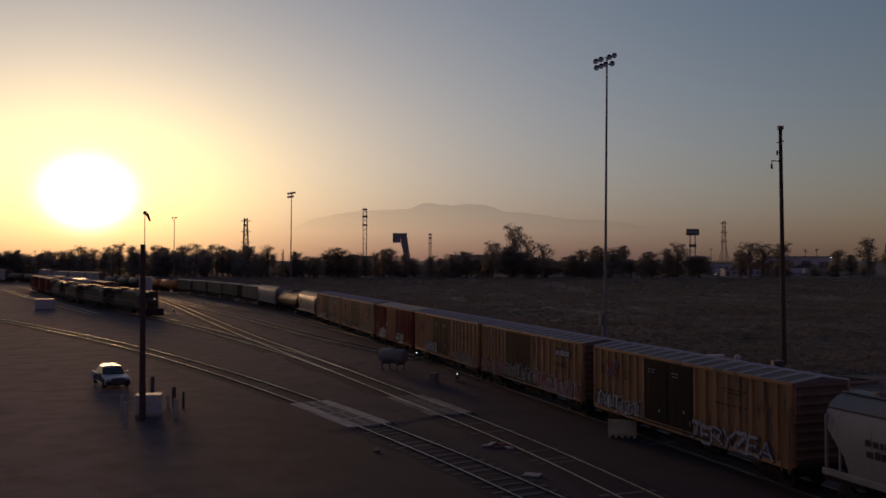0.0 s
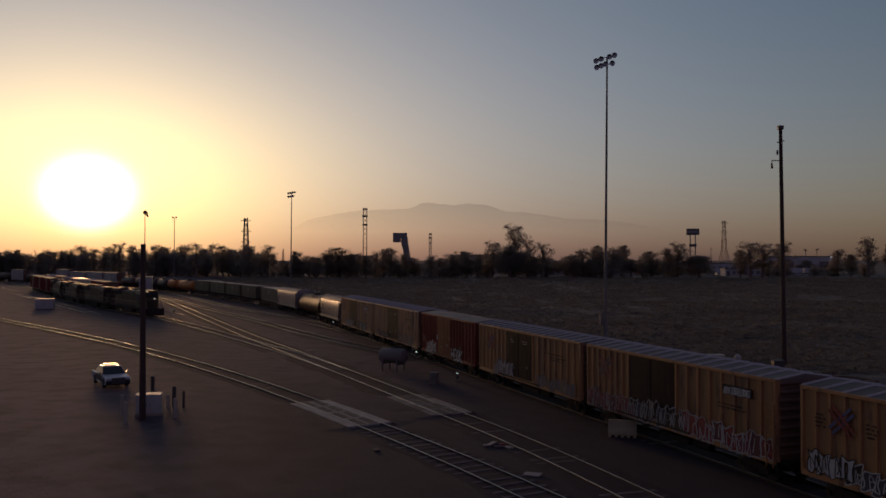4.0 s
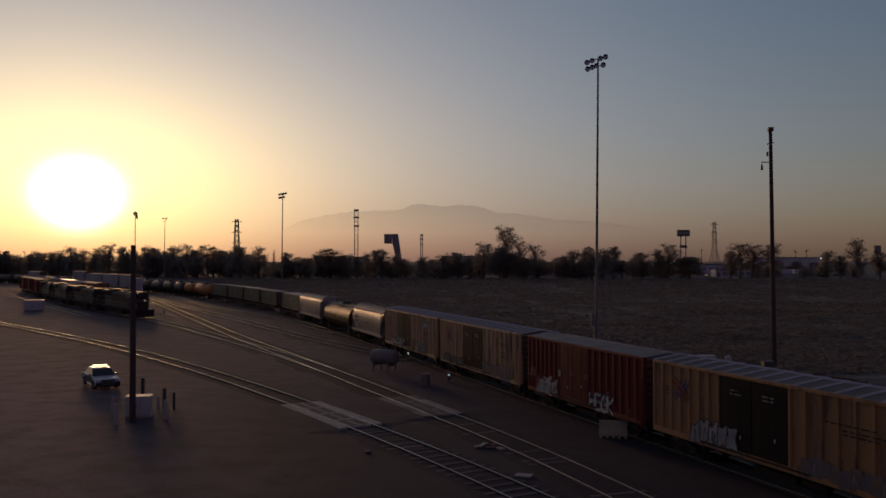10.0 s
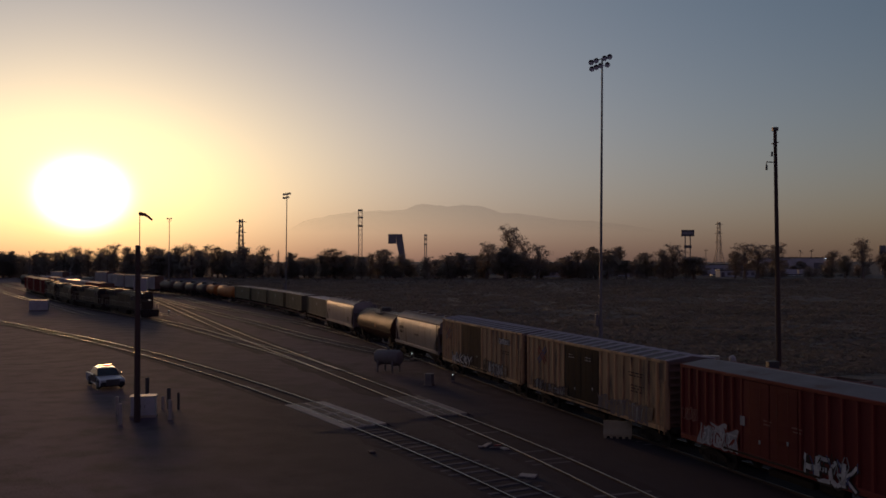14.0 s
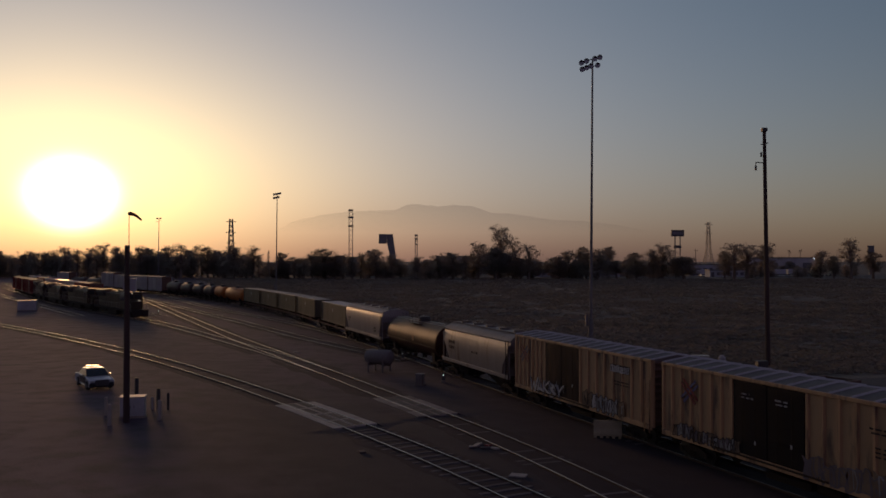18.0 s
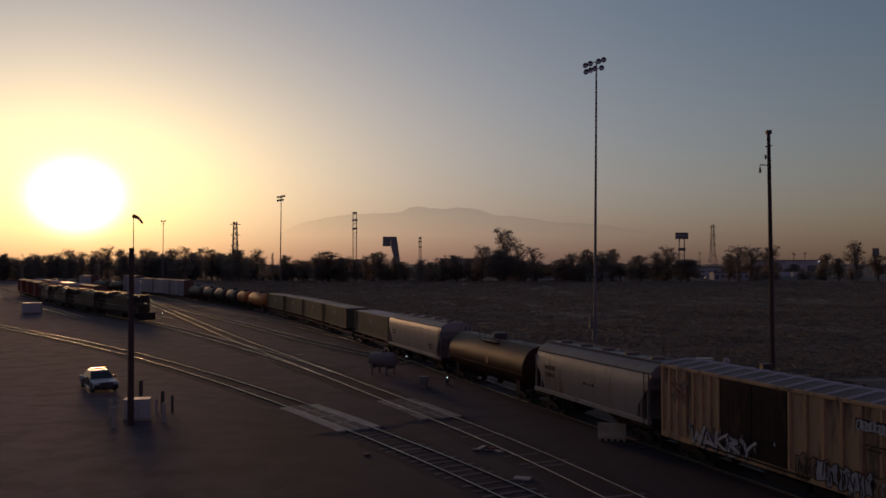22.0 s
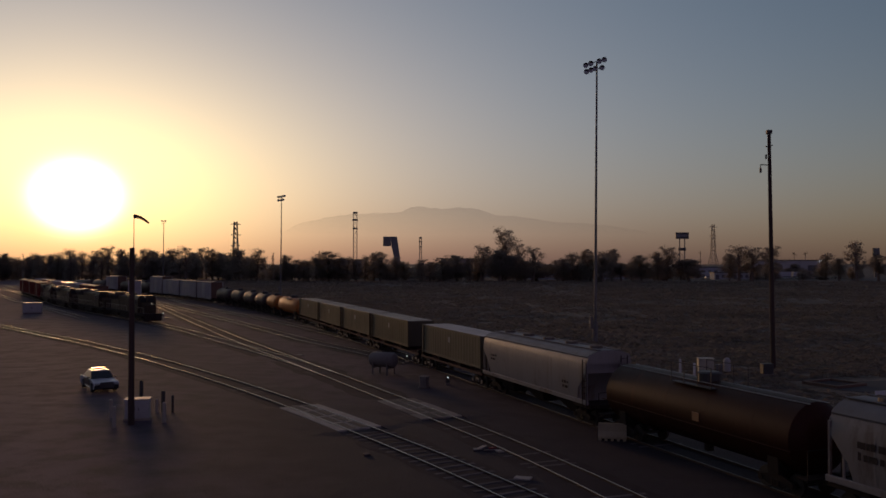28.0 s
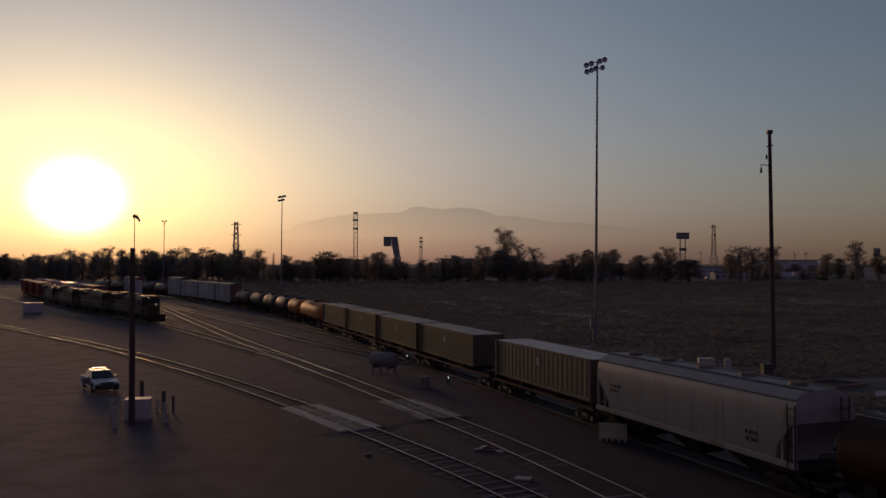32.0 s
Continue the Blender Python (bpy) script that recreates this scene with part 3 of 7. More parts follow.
# ---------------------------------------------------------------- tracks
LINE_NEAR = bend([(8.7, 23), (4.1, 33), (-0.66, 42), (-9.15, 56), (-15.65, 66), (-24.1, 78), (-33.2, 90), (-44.0, 103), (-55.6, 116), (-68.3, 130), (-87.0, 150), (-111, 175), (-190, 250)])
LINE_SECOND = bend([(10.8, 24), (7.75, 33.6), (5.47, 39.9), (1.72, 48.8), (-3.08, 58.6), (-5.75, 64.9), (-8.8, 71.2), (-15.0, 84.5), (-22.3, 99.7), (-30.5, 118), (-41.6, 142.9), (-59.2, 182.3), (-95, 260), (-150, 370)])
LINE_ENGINE = bend([(-9.3, 72.2), (-15.0, 83.6), (-23.4, 98.2), (-42.9, 130.7), (-78, 180), (-123, 254), (-180, 345)])
LINE_SIDING = bend([(-2.0, 79.0), (-4.9, 84.2), (-9.2, 91.5), (-15.3, 101.9), (-22, 115.5), (-29, 129.5), (-48.6, 167), (-64.3, 198), (-110, 285)])
LINE_INNER = bend([(-7.8, 99), (-12.4, 109), (-20.8, 127), (-33, 149), (-43, 167), (-56.8, 195), (-77.6, 239), (-115, 310)])
LINE_MIDDLE = bend([(-44.5, 142), (-72.5, 182), (-117.0, 254), (-174.0, 345)])
LINE_OUTER = bend([(-59, 143), (-84, 181), (-103.5, 210), (-149, 282), (-200, 360)])
LINE_TRAIN = np.array([train_path(s, 1.5)[:2] for s in np.arange(-40, 420, 2.0)])

RAIL_PROFILE = [(-0.07, 0.0), (0.07, 0.0), (0.07, 0.015), (0.012, 0.03), (0.012, 0.085), (0.036, 0.092), (0.036, 0.110), (0.029, 0.120), (0.013, 0.1245), (-0.013, 0.1245), (-0.029, 0.120), (-0.036, 0.110), (-0.036, 0.092), (-0.012, 0.085), (-0.012, 0.03), (-0.07, 0.015)]


def offset_line(line, d):
    t = np.gradient(line, axis=0)
    t /= np.linalg.norm(t, axis=1)[:, None]
    return line + np.stack([-t[:, 1], t[:, 0]], 1) * d, t


def rail_mesh(line, d, worn="rail"):
    p, t = offset_line(line, d)
    g = Geo()
    g.loft([[(q[0] - k[1] * u, q[1] + k[0] * u, RAIL_TOP - 0.125 + w) for u, w in RAIL_PROFILE] for q, k in zip(p, t)])
    me = g.mesh("rail", "rail_side")
    me.materials.append(MAT[worn])
    for poly in me.polygons:
        if poly.center.z > RAIL_TOP - 0.012:
            poly.material_index = 1
    return me


BEDS = [0]


def make_track(label, line, tie_runs, bed=1.5, sunk=0.0, worn="rail"):
    """Two rails, a low bed of ballast and ties: those in tie_runs (from, to, single) along the line."""
    tr = thing("railway_track", label, "railway track", "yard tracks", kind="structure")
    for d in (-0.7535, 0.7535):
        part("rail", rail_mesh(line, d, worn), None, tr)
    left, t = offset_line(line, 1.0)
    g = Geo()
    rings = []
    BEDS[0] += 1
    level = -0.008 - 0.005 * BEDS[0]      # beds that cross lie one above the other
    for k, (q, d) in enumerate(zip(line, t)):
        w = bed + 0.3 * noise.noise((q[0] * 0.35, q[1] * 0.35, 1)) + 0.25 * noise.noise((q[0] * 1.1, q[1] * 1.1, 4))
        n_ = (-d[1], d[0])
        rings.append([(q[0] + n_[0] * u, q[1] + n_[1] * u, z) for u, z in ((-w - 0.25, level - 0.05), (-w + 0.35, level), (w - 0.35, level), (w + 0.25, level - 0.05))])
    g.loft(rings)
    part("ballast", g, "ballast", tr, "dark track ballast")
    rest = Geo()
    single = box(-0.115, 0.115, -1.3, 1.3, -0.09, 0.0, 0.012).mesh("tie", "tie")
    rng = random.Random(len(line))
    for a, b, alone in tie_runs:
        s = a
        while s < b:
            x, y, h = along(line, s)
            m = pose(x, y, 0.012 - sunk - (0.0 if alone else 0.02) + rng.uniform(-0.014, 0.006), 0, 0, h + rng.uniform(-1.5, 1.5))
            if alone:
                part("tie", single, None, tr, at=m)
            else:
                rest.add([m @ Vector(c) for c in [(i, j, k) for k in (-0.09, 0) for j in (-1.3, 1.3) for i in (-0.115, 0.115)]],
                         [(0, 2, 3, 1), (4, 5, 7, 6), (0, 1, 5, 4), (2, 6, 7, 3), (0, 4, 6, 2), (1, 3, 7, 5)])
            s += 0.82 * rng.uniform(0.9, 1.1) if alone else 0.8
    if rest.v:
        tagged(part("ties", rest, "tie", tr), "weathered timber ties", kind="stuff")
    return tr


make_track("curving yard track with worn shiny rails and open ties", LINE_NEAR, [(4, 29, True), (38, 150, False)], 1.75, 0.008)
make_track("yard track with worn rails half sunk in dirt", LINE_SECOND, [(0, 27, True), (36, 150, False)], 1.9, 0.03)
make_track("yard track where the engines stand", LINE_ENGINE, [(0, 90, False)], 2.2)
make_track("yard siding joining the train's line by a switch", LINE_SIDING, [(0, 90, False)], 2.0)
make_track("inner yard track beside the train's line", LINE_INNER, [(0, 60, False)], 2.0)
make_track("yard track holding parked cars", LINE_MIDDLE, [])
make_track("far yard track by the edge of the yard", LINE_OUTER, [])
# the extra-wide dark bed puts the train's shade into the ballast colour
make_track("main track that carries the passing freight train", LINE_TRAIN, [(8, 150, False)], 3.2, 0.03, "rail_dull")


def make_crossing(line, s0, s1, label, bright=True):
    """Concrete panels between and beside the rails, flush with them."""
    c = thing("track_crossing", label, "level crossing", "track crossings", kind="structure")
    rng = random.Random(int(s0))
    n_ = 4
    step = (s1 - s0) / n_
    for i in range(n_):
        for lo, hi in ((-1.38, -0.80), (-0.66, -0.01), (0.01, 0.66), (0.80, 1.38)):
            x, y, h = along(line, s0 + step * (i + 0.5))
            g = box(-step / 2 + 0.035, step / 2 - 0.035, lo + 0.02, hi - 0.02, -0.06, RAIL_TOP - 0.005, 0.012)
            m = pose(x, y, rng.uniform(-0.012, 0.0), rng.uniform(-0.3, 0.3), 0, h)
            p = part("panel", g, "pale_concrete" if bright else "dirty_concrete" if rng.random() < 0.25 else "concrete", c, at=m)
            if abs(lo + hi) < 1.5:
                part("inset", box(-step / 2 + 0.14, step / 2 - 0.14, lo + 0.1, hi - 0.08, RAIL_TOP - 0.03, RAIL_TOP - 0.001, 0.004), "worn_rubber", p, "dark rubber inset" )
    for side in (-1, 1):
        g = Geo()
        rings = []
        for k in range(9):
            x, y, h = along(line, s0 - 1.4 + (s1 - s0 + 2.8) * k / 8)
            hx, hy = -math.sin(radians(h)) * side, math.cos(radians(h)) * side
            end = -0.05 if k in (0, 8) else RAIL_TOP - 0.025
            reach = 3.6 + rng.uniform(-0.5, 0.5)
            rings.append([(x + hx * 1.39, y + hy * 1.39, -0.1), (x + hx * 1.39, y + hy * 1.39, end), (x + hx * reach, y + hy * reach, -0.05), (x + hx * reach, y + hy * reach, -0.1)])
        g.loft(rings)
        part("approach", g, "ground", c, "packed dirt ramp up to the panels")
    return c


make_crossing(LINE_NEAR, 27.9, 36.9, "worn concrete panel crossing flush with the rails")
make_crossing(LINE_SECOND, 29.0, 36.5, "dusty concrete panel crossing on the second track", False)

# ---------------------------------------------------------------- rolling stock: running gear
MESH = {}


def shared(key, build):
    if key not in MESH:
        MESH[key] = build()
    return MESH[key]


def wheelset_mesh():
    g = Geo()
    for y in (-0.7535, 0.7535):
        s = 1 if y > 0 else -1
        g.tube((0, y - 0.06, 0), (0, y + 0.06, 0), 0.42, n=20)
        g.tube((0, y - s * 0.07, 0), (0, y - s * 0.1, 0), 0.46, n=20)
        g.tube((0, y + s * 0.06, 0), (0, y + s * 0.09, 0), 0.12, n=10)
        for k in range(5):
            a = 2 * math.pi * k / 5
            g.tube((0.25 * math.cos(a), y + s * 0.055, 0.25 * math.sin(a)), (0.25 * math.cos(a), y + s * 0.075, 0.25 * math.sin(a)), 0.05, n=6)
    g.tube((0, -0.95, 0), (0, 0.95, 0), 0.075, n=10)
    return g.mesh("wheelset", "wheel")


def side_frame_mesh():
    g = Geo()
    g.loft([[(x, y, z) for x, z in ((-1.05, 0.36), (-0.75, 0.36), (-0.35, 0.2), (0.35, 0.2), (0.75, 0.36), (1.05, 0.36), (1.05, 0.52), (0.7, 0.6), (0.3, 0.72), (-0.3, 0.72), (-0.7, 0.6), (-1.05, 0.52))] for y in (-0.07, 0.07)])
    for x in (-0.87, 0.87):
        g.tube((x, -0.12, 0.42), (x, 0.12, 0.42), 0.13, n=8)
    for x in (-0.16, 0.0, 0.16):
        g.tube((x, -0.1, 0.24), (x, -0.1, 0.48), 0.055, n=6)
    return g.mesh("side_frame", "frame")


WHEELS = []


def add_truck(car, x, pale=False, turning=False):
    tr = part("truck", shared("bolster", lambda: box(-0.18, 0.18, -1.0, 1.0, 0.45, 0.75, 0.03).mesh("truck", "frame")), None, car, at=pose(x, 0, 0))
    for y in (-1.0, 1.0):
        part("side_frame", shared("side_frame", side_frame_mesh), None, tr, at=pose(0, y, 0))
    for dx in (-0.87, 0.87):
        w = part("wheelset", shared("wheelset", wheelset_mesh), None, tr, at=pose(dx, 0, 0.42))
        if turning:
            WHEELS.append((w, dx))
    if pale:
        for y in (-1.09, 1.09):
            part("bearing_cap", shared("cap", lambda: Geo().tube((-0.87, -0.04, 0.42), (-0.87, 0.04, 0.42), 0.15, n=10).tube((0.87, -0.04, 0.42), (0.87, 0.04, 0.42), 0.15, n=10).box(-0.3, 0.3, -0.03, 0.03, 0.3, 0.62, 0.02).mesh("bearing_cap", "truck_pale")), None, tr, at=pose(0, y, 0))


def coupler_mesh():
    g = box(-0.35, 0.25, -0.07, 0.07, -0.08, 0.08, 0.02)
    g.box(0.2, 0.5, -0.13, 0.13, -0.15, 0.15, 0.04)
    return g.mesh("coupler", "frame")


def add_couplers(car, half):
    for s in (-1, 1):
        part("coupler", shared("coupler", coupler_mesh), None, car, at=pose(s * (half + 0.15), 0, 0.88, 0, 0, 0 if s > 0 else 180))


def ladder_mesh(high, wide=0.42, rungs=7, mat="frame"):
    g = Geo()
    for y in (0, wide):
        g.box(-0.02, 0.02, y - 0.02, y + 0.02, 0, high)
    for i in range(rungs):
        z = high * (i + 0.5) / rungs
        g.tube((0, 0, z), (0, wide, z), 0.014, n=5)
    return g.mesh("ladder", mat)


# ---------------------------------------------------------------- lettering and spray paint
def stroke(pts, w, y=0.0):
    """A flat ribbon of paint, a few millimetres proud, along points on a car's side (x, z)."""
    rings = []
    p = [Vector(q) for q in pts]
    for i, q in enumerate(p):
        d = Vector((0, 0))
        if i:
            d += (q - p[i - 1]).normalized()
        if i < len(p) - 1:
            d += (p[i + 1] - q).normalized()
        d = d.normalized() if d.length > 0.2 else Vector((1, 0))
        n_ = Vector((-d.y, d.x)) * w / 2
        rings.append([(q.x + n_.x, y, q.y + n_.y), (q.x - n_.x, y, q.y - n_.y), (q.x - n_.x, y + 0.006, q.y - n_.y), (q.x + n_.x, y + 0.006, q.y + n_.y)])
    return Geo().loft(rings)


def curve(pts, closed=False, sub=4):
    """A smooth line through points."""
    n_, out = len(pts), []
    for i in range(n_ if closed else n_ - 1):
        q = [Vector(pts[(i + k) % n_] if closed else pts[min(max(i + k, 0), n_ - 1)]) for k in (-1, 0, 1, 2)]
        for k in range(sub):
            t = k / sub
            p = 0.5 * (2 * q[1] + (q[2] - q[0]) * t + (2 * q[0] - 5 * q[1] + 4 * q[2] - q[3]) * t * t + (3 * q[1] - q[0] - 3 * q[2] + q[3]) * t ** 3)
            out.append((p.x, p.y))
    out.append(out[0] if closed else tuple(pts[-1]))
    return out


def tag_paint(car, x, z, wide, high, mat, y, seed, back=None, fill=0.06):
    """A sprayed piece: swollen, overlapping, illegible shapes with thin outlines and loose strokes; back: what fills them."""
    rng = random.Random(seed)
    n_ = max(3, int(wide / (high * 0.58)))
    cell = wide / n_
    w = fill * high
    for i in range(n_):
        cx, lift = x + cell * (i + 0.5) + rng.uniform(-0.12, 0.12) * cell, rng.uniform(-0.08, 0.1) * high
        tall, skew = high * rng.uniform(0.8, 1.05), rng.uniform(-0.2, 0.3)
        ring = []
        for u, v in ((-1, 0), (-1.0, 0.35), (-0.8, 0.7), (-1, 1), (-0.2, 0.9), (0.4, 1.05), (1, 1), (0.85, 0.6), (1, 0.3), (1, 0), (0.3, 0.12), (-0.3, 0.0)):
            u, v = u * 0.58 + rng.uniform(-0.13, 0.13), v + rng.uniform(-0.1, 0.1)
            ring.append((cx + (u + (v - 0.5) * skew) * cell, max(z + lift + tall * v, 0.955)))
        ring = curve(ring, True, 2)
        yy = y - 0.0015 * (i % 4)
        if back:
            colour = back if isinstance(back, str) else rng.choice(back)
            part("spray_patch", Geo().loft([[(a, yy, b) for a, b in ring[:-1]], [(a, yy + 0.02, b) for a, b in ring[:-1]]]), colour, car)
        part("spray_outline", stroke(ring, w * rng.uniform(0.7, 1.2), yy - 0.008), mat, car)
        for q in range(rng.choice([1, 2, 2])):
            u = rng.uniform(-0.35, 0.2)
            line = [Vector((cx + u * cell, z + lift + tall * rng.uniform(-0.1, 0.3))), Vector((cx + (u + rng.uniform(-0.1, 0.25)) * cell, z + lift + tall * rng.uniform(0.5, 1.1))),
                    Vector((cx + (u + rng.uniform(0.15, 0.5)) * cell, z + lift + tall * rng.uniform(0.2, 0.8)))]
            if rng.random() < 0.5:
                line.append(Vector((cx + (u + rng.uniform(0.0, 0.5)) * cell, z + lift + tall * rng.uniform(-0.1, 0.4))))
            part("spray_stroke", stroke(curve([tuple(p) for p in line], False, 3), w * rng.uniform(0.6, 1.3), yy - 0.016), mat if rng.random() < 0.7 else "spray_grey", car)


GLYPHS = {
    "J": [[(0.2, 0.95), (0.95, 0.95)], [(0.6, 0.95), (0.62, 0.25), (0.35, 0.0), (0.05, 0.2)]],
    "E": [[(0.9, 1), (0.1, 0.95), (0.12, 0.02), (0.9, 0)], [(0.12, 0.5), (0.75, 0.52)]],
    "R": [[(0.12, 0), (0.1, 1), (0.8, 0.9), (0.8, 0.55), (0.2, 0.48), (0.92, 0)]],
    "Y": [[(0.05, 1), (0.48, 0.5), (0.95, 1)], [(0.48, 0.5), (0.4, 0)]],
    "Z": [[(0.05, 1), (0.92, 0.95), (0.1, 0.05), (0.95, 0)]],
    "A": [[(0.02, 0), (0.5, 1), (0.98, 0)], [(0.25, 0.34), (0.78, 0.34)]],
    "W": [[(0, 1), (0.22, 0), (0.5, 0.7), (0.75, 0), (1, 1)]],
    "K": [[(0.12, 0), (0.1, 1)], [(0.9, 1), (0.15, 0.45), (0.95, 0)]],
    "B": [[(0.12, 0), (0.1, 1), (0.78, 0.82), (0.2, 0.52), (0.88, 0.22), (0.12, 0)]],
    "H": [[(0.12, 0), (0.1, 1)], [(0.85, 0), (0.9, 1)], [(0.1, 0.5), (0.88, 0.5)]],
    "T": [[(0, 1), (1, 0.95)], [(0.5, 0.97), (0.48, 0)]],
    "S": [[(0.9, 0.9), (0.3, 1), (0.12, 0.7), (0.85, 0.35), (0.7, 0.0), (0.05, 0.1)]],
    "G": [[(0.9, 0.88), (0.4, 1), (0.08, 0.6), (0.15, 0.12), (0.6, 0.0), (0.92, 0.2), (0.9, 0.48), (0.5, 0.46)]],
}


def word_paint(car, x, z, wide, high, word, mat, back, y, seed, bold=0.15):
    """Sprayed letters, crowded and uneven: broad strokes of varying width over a wider dark outline, with scratchy overspray."""
    rng = random.Random(seed)
    cell = wide / len(word)
    for i, c in enumerate(word):
        lift, tall, skew = rng.uniform(-0.06, 0.10) * high, high * rng.uniform(0.8, 1.0), rng.uniform(-0.12, 0.22)
        for k, line in enumerate(GLYPHS[c]):
            pts = []
            for u, v in line:
                u, v = u + rng.uniform(-0.08, 0.08), v + rng.uniform(-0.05, 0.05)
                pts.append((x + cell * (i - 0.06 + 1.12 * u + skew * (v - 0.5)), max(z + lift + tall * v, 0.98)))
            part("spray_shadow", stroke([(a + 0.05, b - 0.04) for a, b in pts], bold * high * 2.0, y - 0.0012 * (i % 3)), back, car)
            for p, q in zip(pts, pts[1:]):
                mid = ((p[0] + q[0]) / 2 + rng.uniform(-0.05, 0.05), (p[1] + q[1]) / 2 + rng.uniform(-0.05, 0.05))
                part("spray_letter", stroke(curve([p, mid, q], False, 3), bold * high * rng.uniform(0.6, 1.5), y - 0.010 - 0.0012 * k), rng.choice((mat, mat, mat, "spray_pale")), car)
        for k in range(8):
            a0, b0 = x + cell * (i + rng.uniform(-0.2, 1.1)), z + tall * rng.uniform(0.0, 0.9)
            part("spray_scratch", stroke([(a0, max(b0, 0.96)), (a0 + rng.uniform(-0.2, 0.2), b0 + rng.uniform(0.15, 0.45) * high)], 0.045 * high, y - 0.015), rng.choice(("spray_grey", back, "spray_blue")), car)


def bars(car, x, z, wide, rows, mat, y, h=0.07, gap=0.08, seed=0):
    """Small stencilled writing, as rows of plain bars."""
    rng = random.Random(seed + int(x * 10))
    for r in range(rows):
        lo, at_ = z - r * (h + gap), x + rng.uniform(0, 0.1)
        end = x + wide * rng.uniform(0.7, 1.0)
        while at_ < end:
            w = rng.uniform(0.12, 0.38)
            part("stencil", box(at_, min(at_ + w, end), y, y + 0.006, lo, lo + h * rng.uniform(0.75, 1.0)), mat, car)
            at_ += w + rng.uniform(0.06, 0.14)


# ---------------------------------------------------------------- rolling stock: cars
def boxcar(label, length, paint, door, roof="roof", wide=3.0, top=4.4, peak=4.6, door_at=0.5, door_share=0.26, panels=(8, 9), ribs=True, turning=True, marks=()):
    """An exterior-post boxcar. Its own x runs forward; z = 0 on the railhead."""
    car = thing("boxcar", label, "boxcar", "cars of the passing freight train")
    hl, hw, sill = length / 2, wide / 2, 1.1
    part("body", box(-hl + 0.03, hl - 0.03, -hw + 0.09, hw - 0.09, sill, top, 0.02), paint, car)
    d0, d1 = -hl + length * (door_at - door_share / 2), -hl + length * (door_at + door_share / 2)
    post = shared(("post", paint, top), lambda: Geo().loft([[(-0.10, 0.0, z), (-0.055, -0.09, z), (0.055, -0.09, z), (0.10, 0.0, z)] for z in (sill + 0.02, top - 0.12)]).mesh("side_post", paint))
    for side in (-1, 1):
        face = side * (hw - 0.09)
        turn = 0 if side < 0 else 180
        for a, b, n_ in ((-hl, d0, panels[0]), (d1, hl, panels[1])):
            for i in range(n_ + 1):
                x = a + 0.1 + (b - a - 0.2) * i / n_
                part("side_post", post, None, car, at=pose(x, face, 0, 0, 0, turn))
        part("side_sill", box(-hl + 0.05, hl - 0.05, min(face, face + side * 0.1), max(face, face + side * 0.1), sill - 0.16, sill + 0.08, 0.015), paint, car)
        part("top_chord", box(-hl + 0.02, hl - 0.02, min(face, face + side * 0.1), max(face, face + side * 0.1), top - 0.13, top + 0.02, 0.015), paint, car)
        half = (d1 - d0) / 2
        for k in (0, 1):
            g = Geo()
            x0, x1 = d0 + half * k + 0.03, d0 + half * (k + 1) - 0.03
            y0, y1 = sorted((face + side * 0.015, face + side * 0.085))
            out = [(face + side * 0.015, sill + 0.1), (face + side * 0.075, sill + 0.1)]
            for j in range(5):
                zz = sill + 0.3 + (top - sill - 0.8) * j / 4
                out += [(face + side * 0.075, zz), (face + side * 0.078, zz + 0.03), (face + side * 0.078, zz + 0.09), (face + side * 0.075, zz + 0.12)]
            out += [(face + side * 0.075, top - 0.16), (face + side * 0.015, top - 0.16)]
            g.loft([[(xx, yy, zz) for yy, zz in out] for xx in (x0, x1)])
            d = part("door", g, door, car)
            for q in (0.3, 0.7):
                xx = x0 + q * (x1 - x0)
                part("lock_rod", Geo().tube((xx, face + side * 0.125, sill + 0.15), (xx, face + side * 0.125, top - 0.25), 0.012, n=6), door, d)
                part("lock_handle", box(xx - 0.045, xx + 0.045, *sorted((face + side * 0.13, face + side * 0.16)), sill + 0.62 + 0.25 * k, sill + 0.78 + 0.25 * k, 0.01), "lens" if q > 0.5 else door, d)
        part("door_rail", box(d0 - 1.2, d1 + 1.2, *sorted((face + side * 0.085, face + side * 0.15)), sill - 0.02, sill + 0.06, 0.01), "frame", car)
        part("ladder", shared(("ladder", 2.6, paint), lambda: ladder_mesh(2.6, mat=paint)), None, car, at=pose(hl - 0.12 if side < 0 else -hl + 0.55, face + side * 0.14, sill - 0.3, 0, 0, 90))
    g = Geo()
    g.loft([[(x, -hw + 0.05, top), (x, 0, peak), (x, hw - 0.05, top), (x, hw - 0.05, top - 0.05), (x, -hw + 0.05, top - 0.05)] for x in (-hl, hl)])
    part("roof_sheet", g, roof, car, "weathered pale roof")
    if ribs:
        n_ = 15
        slope = math.atan2(peak - top, hw)
        rib = shared(("rib", top, peak, wide), lambda: Geo().loft([[(x, -hw + 0.04, top + dz), (x, 0, peak + dz), (x, hw - 0.04, top + dz)] + [(x, hw - 0.04, top), (x, 0, peak - 0.01), (x, -hw + 0.04, top)] for x, dz in ((-0.07, 0.02), (0.0, 0.07), (0.07, 0.02))]).mesh("roof_rib", "rib_metal"))
        for i in range(n_ + 1):
            part("roof_rib", rib, None, car, at=pose(-hl + 0.1 + (length - 0.2) * i / n_, 0, 0))
